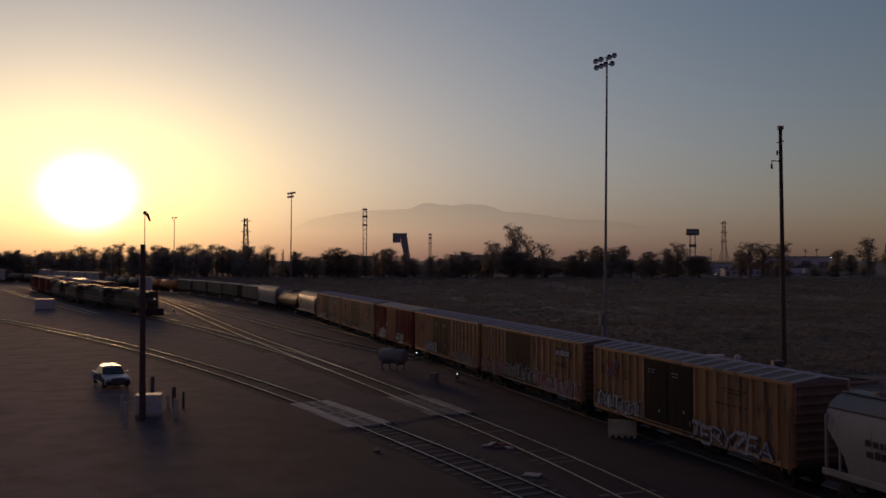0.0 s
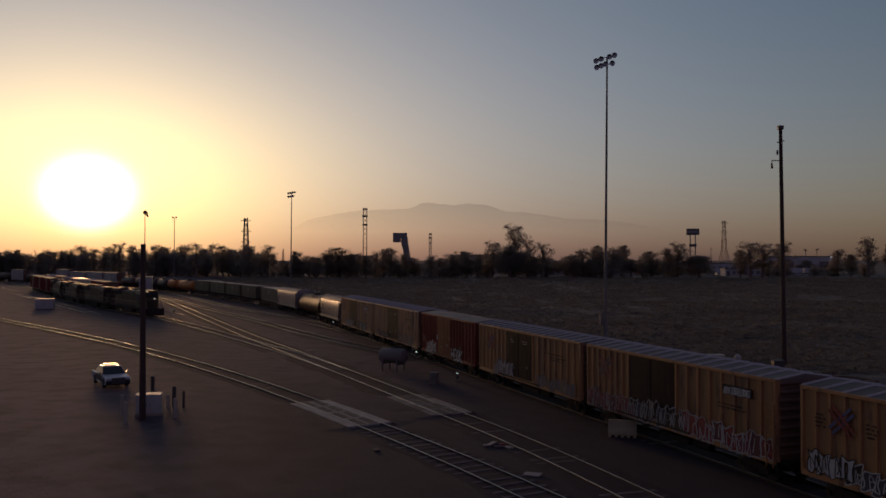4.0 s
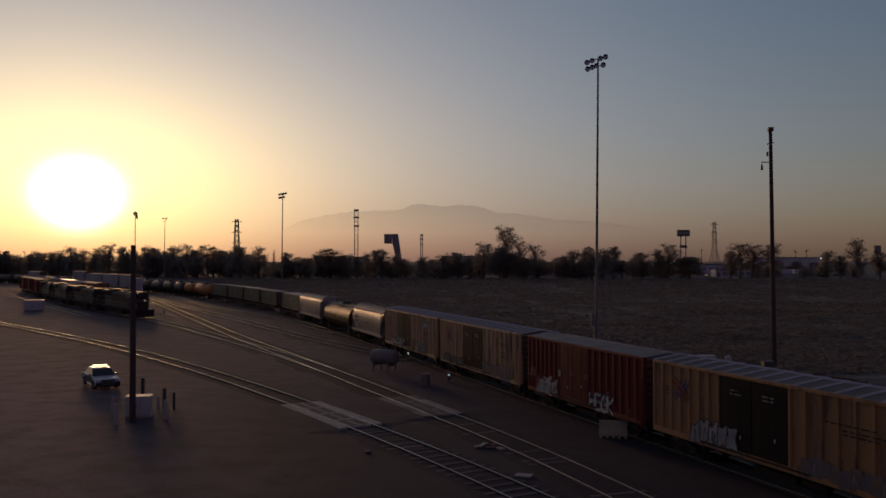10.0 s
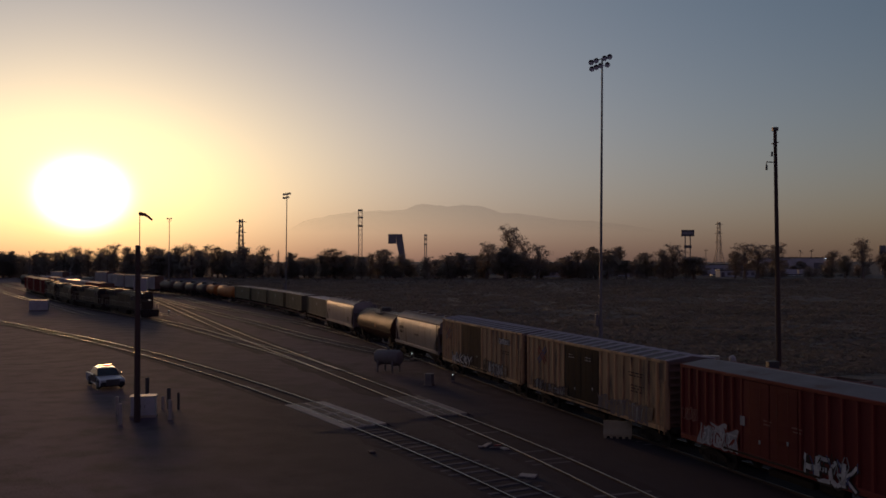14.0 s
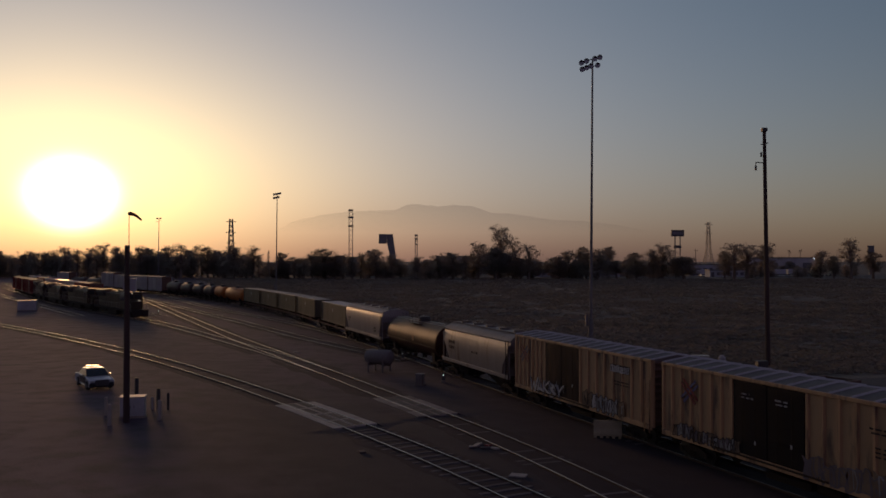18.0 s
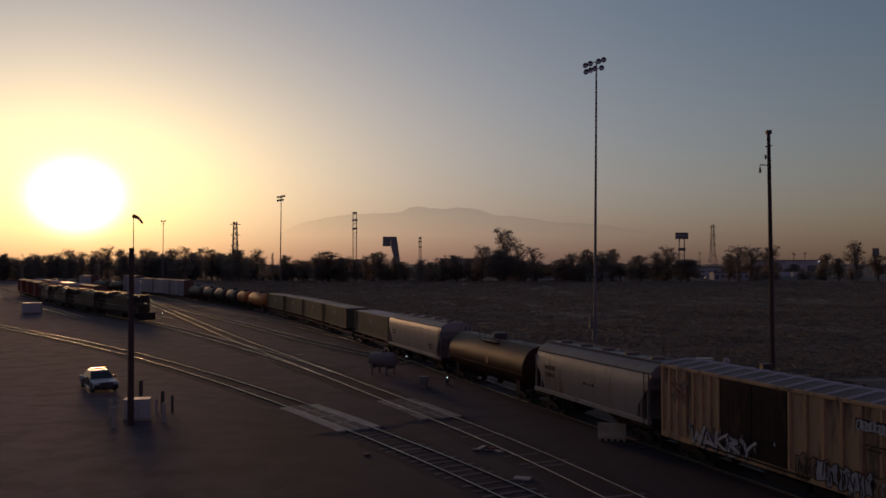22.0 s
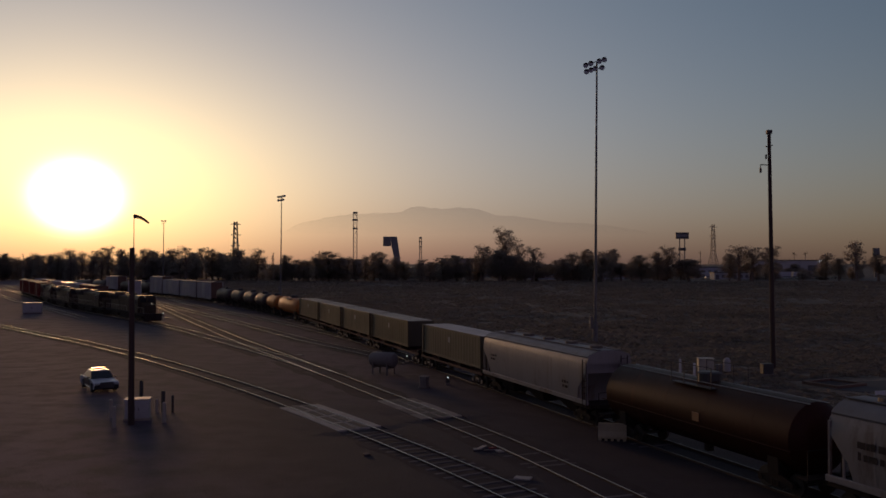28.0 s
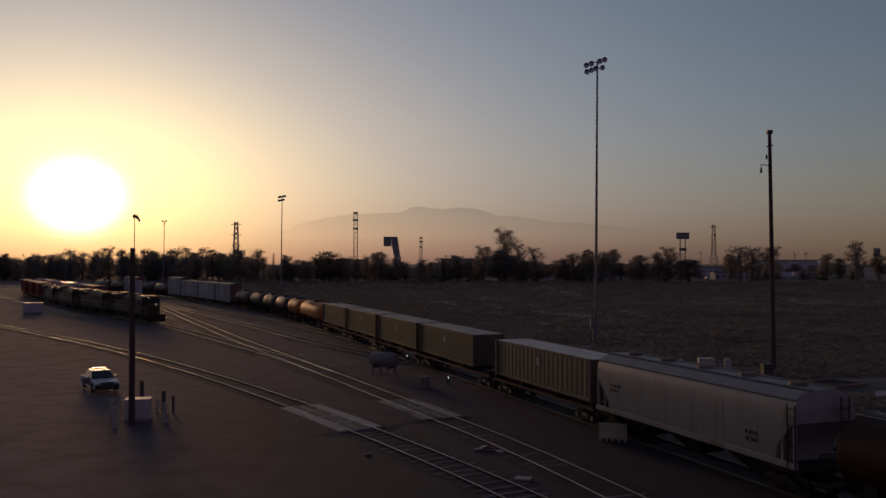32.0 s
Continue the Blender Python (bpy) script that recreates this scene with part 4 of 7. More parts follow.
    for s in (-1, 1):
        g = Geo()
        x = s * (hl - 0.03)
        out = [(x - s * 0.04, sill), (x, sill)]
        for i in range(9):
            z = sill + 0.25 + (top - sill - 0.4) * i / 8
            out += [(x + s * 0.005, z - 0.1), (x + s * 0.07, z - 0.03), (x + s * 0.07, z + 0.03), (x + s * 0.005, z + 0.1)]
        out += [(x, top - 0.02), (x - s * 0.04, top - 0.02)]
        g.loft([[(xx, y, zz) for xx, zz in out] for y in (-hw + 0.18, hw - 0.18)])
        part("end_panel", g, "dark_end", car, "grimy ribbed end")
        for y in (-hw + 0.14, hw - 0.14):
            part("corner_post", box(x - 0.06, x + 0.06, y - 0.06, y + 0.06, sill - 0.05, top, 0.015), paint, car)
        part("end_sill", box(x - 0.1, x + s * 0.3 + 0.1, -1.2, 1.2, sill - 0.2, sill + 0.05, 0.03), "frame", car)
    part("centre_sill", box(-hl + 0.2, hl - 0.2, -0.35, 0.35, 0.5, sill, 0.03), "frame", car)
    g = box(-1.4, 1.1, -0.9, -0.55, 0.32, 0.62, 0.04)
    g.tube((1.4, -0.7, 0.5), (2.6, -0.7, 0.5), 0.2, n=12)
    part("brake_gear", g, "frame", car)
    for x in (-hl + 1.9, hl - 1.9):
        add_truck(car, x, turning=turning)
    add_couplers(car, hl)
    for m in marks:
        kind, *a = m
        y = -hw - 0.012
        if kind == "tag":
            tag_paint(car, a[0], a[1], a[2], a[3], a[4], y, a[5], *a[6:])
        elif kind == "word":
            word_paint(car, *a[:7], y, a[7])
        elif kind == "bars":
            bars(car, a[0], a[1], a[2], a[3], a[4], y, seed=7)
        elif kind == "plate":
            part("sign_plate", box(a[0], a[0] + a[2], y, y + 0.02, a[1], a[1] + a[3]), a[4], car, "painted marking patch")
        elif kind == "cross":
            for tilt, mat in ((40, a[2] if len(a) > 2 else "spray_red"), (-40, a[3] if len(a) > 3 else "spray_blue")):
                g = Geo()
                for k in (-0.12, 0.12):
                    g.box(-0.68, 0.68, 0, 0.008, k - 0.065, k + 0.065)
                part("emblem", g, mat, car, at=pose(a[0], y - (0.01 if tilt > 0 else 0), a[1], 0, tilt, 0))
    return car


def hopper(label, length, paint, turning=True, top=4.35, marks=(), high_side=False):
    """A round-sided covered hopper: sloped end sheets, side sill, roof hatches and walkway."""
    car = thing("hopper_car", label, "hopper car", "cars of the passing freight train")
    hl = length / 2
    prof = [(1.42, 1.28), (1.50, 1.8), (1.53, 2.4), (1.52, 2.9), (1.47, 3.3), (1.38, 3.6), (1.22, 3.88), (1.0, 4.06), (0.7, 4.2), (0.35, top - 0.08)]
    eave = [(1.33, 3.72), (1.36, 3.80), (1.26, 3.92), (1.03, 4.10), (0.72, 4.24), (0.3, top - 0.04)]
    if high_side:      # a straighter side that meets a shallow roof
        prof = [(1.42, 1.28), (1.50, 1.8), (1.53, 2.5), (1.53, 3.1), (1.50, 3.5), (1.43, 3.8), (1.27, 4.02), (1.0, 4.15), (0.7, 4.23), (0.35, top - 0.08)]
        eave = [(1.39, 3.90), (1.41, 3.96), (1.29, 4.06), (1.03, 4.18), (0.72, 4.26), (0.3, top - 0.04)]

    def ring(x, floor):
        pts = []
        for w, z in prof:
            zz = max(z, floor)
            w2 = np.interp(zz, [p[1] for p in prof], [p[0] for p in prof])
            pts.append((x, -w2, zz))
        return pts + [(x, -p[1], p[2]) for p in pts[::-1]]
    g = Geo()
    cut = [(hl - 0.18, 3.12), (hl - 0.6, 2.68), (hl - 1.12, 2.1), (hl - 1.28, 1.6), (hl - 1.3, 1.28)]
    xs = [(-x, z) for x, z in cut] + [(-hl / 3, 1.28), (0, 1.28), (hl / 3, 1.28)] + cut[::-1]
    g.loft([ring(x, z) for x, z in xs])
    part("body", g, paint, car, smooth=True)
    half = [(w, z) for w, z in eave] + [(-w, z) for w, z in eave[::-1]]
    part("roof_sheet", Geo().loft([[(x, w, z) for w, z in half] for x in (-hl + 0.22, hl - 0.22)]), "hopper_roof", car, "dull grey roof sheet", smooth=True)
    for x in np.linspace(-hl + 2.3, hl - 2.3, 6):
        rg = [(x, w + 0.008, z) for w, z in prof[:5]]
        for s in (-1, 1):
            part("side_seam", Geo().loft([[(px - 0.03, s * w, z), (px + 0.03, s * w, z), (px + 0.03, s * (w - 0.05), z), (px - 0.03, s * (w - 0.05), z)] for px, w, z in rg]), paint, car)
    for s in (-1, 1):
        y0, y1 = sorted((s * 1.40, s * 1.56))
        part("side_sill", box(-hl + 0.1, hl - 0.1, y0, y1, 1.25, 1.49, 0.02), paint, car)
        for e in (-1, 1):
            x = e * (hl - 0.25)
            part("end_post", box(x - 0.06, x + 0.06, *sorted((s * 1.4, s * 1.52)), 1.2, 3.5, 0.015), paint, car)
            g = Geo().tube((e * (hl - 0.9), s * 1.46, 1.4), (e * (hl - 0.9), s * 1.46, 2.4), 0.05, n=6)
            part("brace", g, paint, car)
        part("ladder", shared(("ladder", 3.1), lambda: ladder_mesh(3.1, 0.42, 9)), None, car, at=pose(hl - 0.12 if s < 0 else -hl + 0.55, s * 1.56, 0.7, 0, 0, 90))
    for e in (-1, 1):
        x0, x1 = sorted((e * (hl - 0.02), e * (hl - 2.0)))
        part("end_platform", box(x0, x1, -1.4, 1.4, 1.02, 1.24, 0.02), "frame", car)
        part("end_plate", box(*sorted((e * (hl - 0.24), e * (hl - 0.18))), -1.42, 1.42, 3.0, 3.6, 0.02), paint, car)
        part("ladder", shared(("ladder", 3.1), lambda: ladder_mesh(3.1, 0.42, 9)), None, car, at=pose(e * (hl - 0.05), 0.7 * e, 0.9))
    walk_ = Geo()
    for y in (-0.62, 0.62):
        walk_.box(-hl + 0.2, hl - 0.2, y - 0.1, y + 0.1, top - 0.06, top - 0.015, 0.008)
    part("running_board", walk_, "dark_roof", car, "dark grated roof walkway")
    for x in np.linspace(-hl + 1.6, hl - 1.6, 5):
        part("hatch", shared(("hatch", top), lambda: Geo().tube((0, 0, top - 0.12), (0, 0, top + 0.1), 0.42, 0.38, n=14).box(-0.5, 0.5, -0.05, 0.05, top + 0.1, top + 0.14).mesh("hatch", "roof")), None, car, at=pose(float(x), 0, 0))
    for x in np.linspace(-hl + 3.2, hl - 3.2, 3 if length > 14 else 2):
        part("hopper_outlet", Geo().loft([[(x - 1.6, -1.35, 1.3), (x + 1.6, -1.35, 1.3), (x + 1.6, 1.35, 1.3), (x - 1.6, 1.35, 1.3)], [(x - 0.4, -0.6, 0.35), (x + 0.4, -0.6, 0.35), (x + 0.4, 0.6, 0.35), (x - 0.4, 0.6, 0.35)]]), "frame", car)
    for x in (-hl + 1.4, hl - 1.4):
        add_truck(car, x, turning=turning)
    add_couplers(car, hl)
    for a in marks:
        bars(car, a[0], a[1], a[2], a[3], "stencil", -1.56, a[4], 0.12, seed=5)
    return car


def tank_car(label, length, paint, r=1.5, turning=True, rail=True):
    """A tank car with domed heads on a stub frame, with valve housing, walkway and handrails."""
    car = thing("tank_car", label, "tank car", "cars of the passing freight train")
    hl, zc, n_ = length / 2, 2.28, 28
    body = hl - 0.4
    rings = []
    for x, k in ((-body, 0.0), (-body + 0.03, 0.3), (-body + 0.15, 0.62), (-body + 0.38, 0.88), (-body + 0.65, 1.0), (-body * 0.4, 1.0), (0, 1.0), (body * 0.4, 1.0), (body - 0.65, 1.0), (body - 0.38, 0.88), (body - 0.15, 0.62), (body - 0.03, 0.3), (body, 0.0)):
        k = max(k, 0.02)
        rings.append([(x, r * k * math.cos(2 * math.pi * i / n_), zc + r * k * math.sin(2 * math.pi * i / n_)) for i in range(n_)])
    part("tank", Geo().loft(rings), paint, car, smooth=True)
    for x in (-body * 0.62, -body * 0.2, body * 0.2, body * 0.62):
        part("weld_band", shared(("band", r), lambda: Geo().loft([[(dx, (r + 0.004) * math.cos(2 * math.pi * i / n_), zc + (r + 0.004) * math.sin(2 * math.pi * i / n_)) for i in range(n_)] for dx in (-0.04, 0.04)]).mesh("weld_band", paint)) if paint == "tank_brown" else Geo().loft([[(dx, (r + 0.004) * math.cos(2 * math.pi * i / n_), zc + (r + 0.004) * math.sin(2 * math.pi * i / n_)) for i in range(n_)] for dx in (-0.04, 0.04)]), paint, car, at=pose(x, 0, 0))
    g = Geo().tube((0, 0, zc + r - 0.05), (0, 0, zc + r + 0.32), 0.55, n=16)
    g.tube((0, 0, zc + r + 0.32), (0, 0, zc + r + 0.4), 0.58, 0.45, n=16)
    part("valve_housing", g, "dark_steel", car)
    g = Geo()
    for y in (-0.8, 0.8):
        g.box(-1.5, 1.5, y - 0.25, y + 0.25, zc + r - 0.22, zc + r - 0.17, 0.01)
        for x in (-1.5, -0.5, 0.5, 1.5):
            g.tube((x, y * 1.3, zc + r - 0.2), (x, y * 1.3, zc + r + 0.75), 0.022, n=6)
        g.tube((-1.5, y * 1.3, zc + r + 0.75), (1.5, y * 1.3, zc + r + 0.75), 0.022, n=6)
    if rail:
        part("platform_railing", g, "dark_steel", car)
        if turning:
            part("placard", box(0.7, 1.2, -r - 0.012, -r + 0.03, zc - 0.2, zc + 0.2, 0.004), "yellow", car, "small dull yellow placard")
        for s in (-1, 1):
            g = Geo().tube((-body + 0.5, s * 0.5, zc + r - 0.06), (body - 0.5, s * 0.5, zc + r - 0.06), 0.025, n=6)
            part("top_rail", g, "pale_box", car, "pale pipe rail along the top")
            g = Geo().tube((-body + 0.4, s * (r + 0.09), zc - 0.35), (body - 0.4, s * (r + 0.09), zc - 0.35), 0.022, n=6)
            part("grab_rail", g, paint, car)
    for e in (-1, 1):
        x0, x1 = sorted((e * (hl - 0.05), e * (hl - 3.2)))
        part("stub_sill", box(x0, x1, -0.35, 0.35, 0.6, 1.0, 0.03), "frame", car)
        part("saddle", Geo().loft([[(e * (hl - 2.2) - 0.3, y, z) for y, z in ((-1.2, 0.75), (1.2, 0.75), (1.25, 1.7), (0.8, 1.3), (0, 1.1), (-0.8, 1.3), (-1.25, 1.7))], [(e * (hl - 2.2) + 0.3, y, z) for y, z in ((-1.2, 0.75), (1.2, 0.75), (1.25, 1.7), (0.8, 1.3), (0, 1.1), (-0.8, 1.3), (-1.25, 1.7))]]), "frame", car)
        part("end_platform", box(*sorted((e * (hl - 0.05), e * (hl - 0.7))), -1.45, 1.45, 0.92, 1.0, 0.015), "frame", car)
        g = Geo()
        for y in (-1.4, 1.4):
            g.tube((e * (hl - 0.1), y, 0.95), (e * (hl - 0.1), y, 2.1), 0.025, n=6)
        g.tube((e * (hl - 0.1), -1.4, 2.1), (e * (hl - 0.1), 1.4, 2.1), 0.025, n=6)
        part("end_rail", g, "frame", car)
        add_truck(car, e * (hl - 2.2), turning=turning)
    part("outlet", Geo().tube((0, 0, zc - r - 0.35), (0, 0, zc - r + 0.1), 0.22, n=10), "frame", car)
    add_couplers(car, hl)
    return car


def container_flat(label, length, paint="olive", top="container_top", turning=True, high=2.46, end_mark=True, short=0.4):
    """A container lashed on a spine flat car."""
    car = thing("container_flatcar", label, "container car", "cars of the passing freight train")
    hl, deck, hw = length / 2, 1.38, 1.24
    part("spine", box(-hl - 0.2, hl + 0.2, -0.45, 0.45, 0.62, 1.08, 0.03), "red_frame", car)
    for x in (-hl + 0.2, -hl * 0.35, hl * 0.35, hl - 0.2):
        part("outrigger", box(x - 0.12, x + 0.12, -1.3, 1.3, 0.9, deck, 0.02), "frame", car)
    for s in (-1, 1):
        part("side_rail", box(-hl, hl, *sorted((s * 1.22, s * 1.32)), 0.95, 1.1, 0.015), "red_frame", car)
    cl = (2 * hl - 0.4 - short) / 2
    mid = (0.4 - short) / 2      # it may stand off the middle of its car
    con = part("container", box(-cl + 0.04, cl - 0.04, -hw + 0.03, hw - 0.03, deck + 0.05, deck + high - 0.04, 0.01), paint, car, at=pose(mid, 0, 0))
    n_ = int(2 * cl / 0.62)
    for s in (-1, 1):
        g = Geo()
        y = s * (hw - 0.03)
        for i in range(n_):
            x = -cl + 0.3 + (2 * cl - 0.6) * (i + 0.5) / n_
            g.loft([[(x - 0.2, y, z), (x - 0.12, y + s * 0.02, z), (x + 0.12, y + s * 0.02, z), (x + 0.2, y, z)] for z in (deck + 0.2, deck + high - 0.18)])
        part("corrugation", g, paint, con)
        for z0, z1 in ((deck, deck + 0.18), (deck + high - 0.15, deck + high)):
            part("long_rail", box(-cl, cl, *sorted((y - s * 0.08, y + s * 0.05)), z0, z1, 0.015), paint, con)
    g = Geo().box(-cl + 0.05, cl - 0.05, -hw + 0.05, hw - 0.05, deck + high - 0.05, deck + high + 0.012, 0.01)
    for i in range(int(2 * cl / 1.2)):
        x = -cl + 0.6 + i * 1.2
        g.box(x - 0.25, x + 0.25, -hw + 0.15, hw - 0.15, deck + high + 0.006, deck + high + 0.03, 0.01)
    part("container_roof", g, top, con, "pale container roof")
    for x in (-cl, cl):
        for y in (-hw, hw):
            part("corner_post", box(x - 0.09, x + 0.09, y - 0.09, y + 0.06, deck, deck + high + 0.015, 0.015), paint, con)
    if end_mark:
        part("emblem", box(-0.3, 0.15, -hw - 0.035, -hw - 0.02, deck + 1.4, deck + 1.85, 0.0), "spray_grey", con, "faded square emblem")
    for x in (-hl + 1.4, hl - 1.4):
        add_truck(car, x, pale=True, turning=turning)
    add_couplers(car, hl + 0.15)
    return car


def locomotive(label, lead=False):
    """A six-axle road diesel: long hood, cab, nose, walkways. Its own x runs forward."""
    car = thing("locomotive", label, "locomotive", "parked engines")
    car.scale = (1, 0.96, 0.91)
    hl = 10.6
    part("underframe", box(-hl, hl, -1.5, 1.5, 1.15, 1.5, 0.04), "frame", car)
    part("long_hood", box(-hl + 1.0, 4.6, -0.95, 0.95, 1.5, 4.15, 0.08), "loco", car)
    part("radiator", Geo().loft([[(x, -1.5, 4.55), (x, 1.5, 4.55), (x, 1.5, 4.15), (x, 0.95, 3.4), (x, -0.95, 3.4), (x, -1.5, 4.15)] for x in (-hl + 1.0, -hl + 5.2)]), "loco_roof", car)
    for x in (-hl + 2.0, -hl + 4.2):
        part("radiator_fan", Geo().tube((x, 0, 4.5), (x, 0, 4.72), 0.75, n=18), "loco_roof", car)
    g = box(-2.6, 4.4, -0.7, 0.7, 4.1, 4.42, 0.05)
    g.box(-0.2, 1.2, -0.4, 0.4, 4.4, 4.72, 0.05)
    part("exhaust_housing", g, "loco_roof", car)
    for i in range(9):
        for s in (-1, 1):
            x = -hl + 5.8 + i * 1.05
            part("hood_door", box(x - 0.46, x + 0.46, *sorted((s * 0.95, s * 0.985)), 1.75, 3.75, 0.01), "loco", car)
    cab = part("cab", Geo().loft([[(x, -1.5, 1.5), (x, 1.5, 1.5), (x, 1.5, 3.9), (x, 1.15, 4.5), (x, -1.15, 4.5), (x, -1.5, 3.9)] for x in (4.7, 7.6)]), "loco", car)
    for s in (-1, 1):
        for x in (5.0, 6.1):
            part("window", box(x, x + 0.9, *sorted((s * 1.49, s * 1.52)), 3.0, 3.75, 0.01), "glass", cab)
        part("windscreen", box(7.58, 7.62, *sorted((s * 0.15, s * 1.1)), 3.35, 4.05, 0.01), "glass", cab)
    part("nose", Geo().loft([[(7.5, -1.0, 1.5), (7.5, 1.0, 1.5), (7.5, 1.0, 3.3), (7.5, -1.0, 3.3)], [(9.2, -0.85, 1.5), (9.2, 0.85, 1.5), (9.2, 0.85, 2.9), (9.2, -0.85, 2.9)]]), "loco", car)
    part("pilot", Geo().loft([[(hl - 0.05, -1.45, 0.25), (hl - 0.05, 1.45, 0.25), (hl - 0.05, 1.45, 1.3), (hl - 0.05, -1.45, 1.3)], [(hl + 0.25, -1.2, 0.25), (hl + 0.25, 1.2, 0.25), (hl + 0.05, 1.45, 1.3), (hl + 0.05, -1.45, 1.3)]]), "frame", car)
    part("fuel_tank", box(-2.6, 2.4, -1.4, 1.4, 0.3, 1.15, 0.12), "frame", car)
    for s in (-1, 1):
        g = Geo()
        for i in range(15):
            x = -hl + 0.3 + i * (2 * hl - 0.6) / 14
            g.tube((x, s * 1.46, 1.5), (x, s * 1.46, 2.5), 0.02, n=5)
        g.tube((-hl + 0.3, s * 1.46, 2.5), (hl - 0.3, s * 1.46, 2.5), 0.022, n=5)
        part("handrail", g, "tan_paint", car)
    for c in (-6.6, 6.2):
        tr = part("truck", box(c - 2.2, c + 2.2, -1.15, 1.15, 0.5, 0.95, 0.06), "frame", car)
        for dx in (-1.85, 0, 1.85):
            part("wheelset", shared("wheelset", wheelset_mesh), None, tr, at=pose(c + dx, 0, 0.48))
    add_couplers(car, hl)
    if lead:
        for z, y in ((4.28, -0.35), (3.1, 0.3)):
            part("headlight", Geo().tube((9.21 if z < 4 else 7.61, y, z), (9.26 if z < 4 else 7.68, y, z), 0.08, n=12), "headlight", car, "lit headlight")
    return car


# ---------------------------------------------------------------- the passing train, front to rear
# (car, rear end and front end along the train in metres)
TRAIN = []


def couple(car, front, rear):
    TRAIN.append((car, (front + rear) / 2))


couple(hopper("pale grey round-sided covered hopper car", 14.6, "hopper_pale", marks=[(-5.2, 2.7, 1.4, 2, 0.28)]), -16.0, -1.4)
couple(boxcar("weathered yellow boxcar with black doors and white graffiti", 15.6, "yellow", "black_door", panels=(7, 8), door_at=0.46, marks=[
    ("word", 1.2, 1.01, 5.5, 0.86, "JERYZEA", "spray_pale", "spray_dark", 11), ("tag", -7.3, 1.17, 2.1, 0.8, "stencil", 12, "spray_white", 0.06), ("tag", -5.3, 1.07, 2.4, 0.85, "spray_white", 13, ("spray_dark", "stencil"), 0.05),
    ("cross", -5.7, 3.35), ("bars", 3.6, 3.6, 1.7, 2, "stencil"), ("bars", 3.0, 2.9, 3.0, 1, "stencil"), ("bars", -7.0, 3.4, 0.6, 4, "stencil"), ("bars", -4.6, 3.4, 0.6, 4, "stencil"), ("bars", -2.3, 3.75, 0.8, 2, "spray_grey"), ("bars", -0.3, 3.75, 0.8, 2, "spray_grey")]), 0.0, 15.8)
couple(boxcar("yellow boxcar with dark doors and red graffiti along the sill", 15.5, "yellow", "brown_door", panels=(7, 8), door_at=0.42, marks=[
    ("tag", -7.5, 1.02, 4.7, 0.95, "spray_grey", 21, ("spray_red", "spray_red", "spray_maroon"), 0.035), ("tag", -7.4, 0.97, 4.4, 0.5, "spray_maroon", 26, ("spray_red", "spray_dark", "spray_red"), 0.06), ("tag", -3.2, 1.02, 4.6, 1.05, "spray_grey", 24, ("spray_dark", "brown_door", "stencil"), 0.06),
    ("tag", 1.3, 1.02, 6.2, 1.0, "spray_pale", 25, ("spray_red", "spray_red", "spray_maroon"), 0.05), ("cross", -5.7, 3.35, "faded_red", "faded_blue"),
    ("plate", 4.4, 3.4, 1.9, 0.42, "stencil"), ("tag", 4.5, 3.45, 1.7, 0.3, "spray_white", 22, None, 0.16), ("bars", 4.0, 2.9, 2.2, 2, "stencil")]), 17.0, 32.5)
couple(boxcar("weathered yellow boxcar with black doors and pale graffiti", 15.8, "yellow", "black_door", panels=(7, 8), door_at=0.45, marks=[
    ("cross", -5.6, 3.25), ("tag", -4.7, 1.02, 3.0, 1.0, "spray_dark", 31, ("spray_grey", "spray_pale", "spray_pale"), 0.05), ("tag", 2.0, 1.07, 5.2, 0.75, "faded_blue", 32, ("faded_brown", "faded_brown", "faded_blue"), 0.06), ("bars", 3.2, 3.3, 2.9, 1, "stencil"), ("bars", 4.0, 3.1, 2.4, 2, "stencil"), ("bars", -6.9, 3.2, 0.5, 3, "stencil"),
    ("bars", -2.2, 3.7, 0.8, 2, "spray_grey"), ("bars", -0.2, 3.7, 0.8, 2, "spray_grey")]), 33.2, 49.0)
couple(boxcar("oxide red boxcar with white block graffiti along the sill", 13.3, "red", "red_door", roof="dark_roof", panels=(7, 8), door_at=0.45, door_share=0.24, ribs=False, marks=[
    ("tag", -5.2, 0.97, 2.7, 1.2, "red", 41, ("spray_grey", "spray_pale", "spray_grey"), 0.05), ("tag", -5.0, 1.02, 2.4, 0.7, "spray_white", 44, None, 0.07), ("word", 1.3, 1.02, 2.5, 1.0, "HEGK", "spray_white", "stencil", 42), ("tag", -6.4, 1.9, 1.0, 0.5, "faded_red", 43, None, 0.1), ("bars", -1.0, 2.7, 0.6, 2, "faded_red"), ("bars", 0.6, 2.7, 0.7, 2, "faded_red"), ("bars", 5.2, 1.5, 0.5, 2, "faded_red"), ("plate", -2.4, 2.3, 0.28, 0.4, "spray_grey")]), 49.8, 63.1)
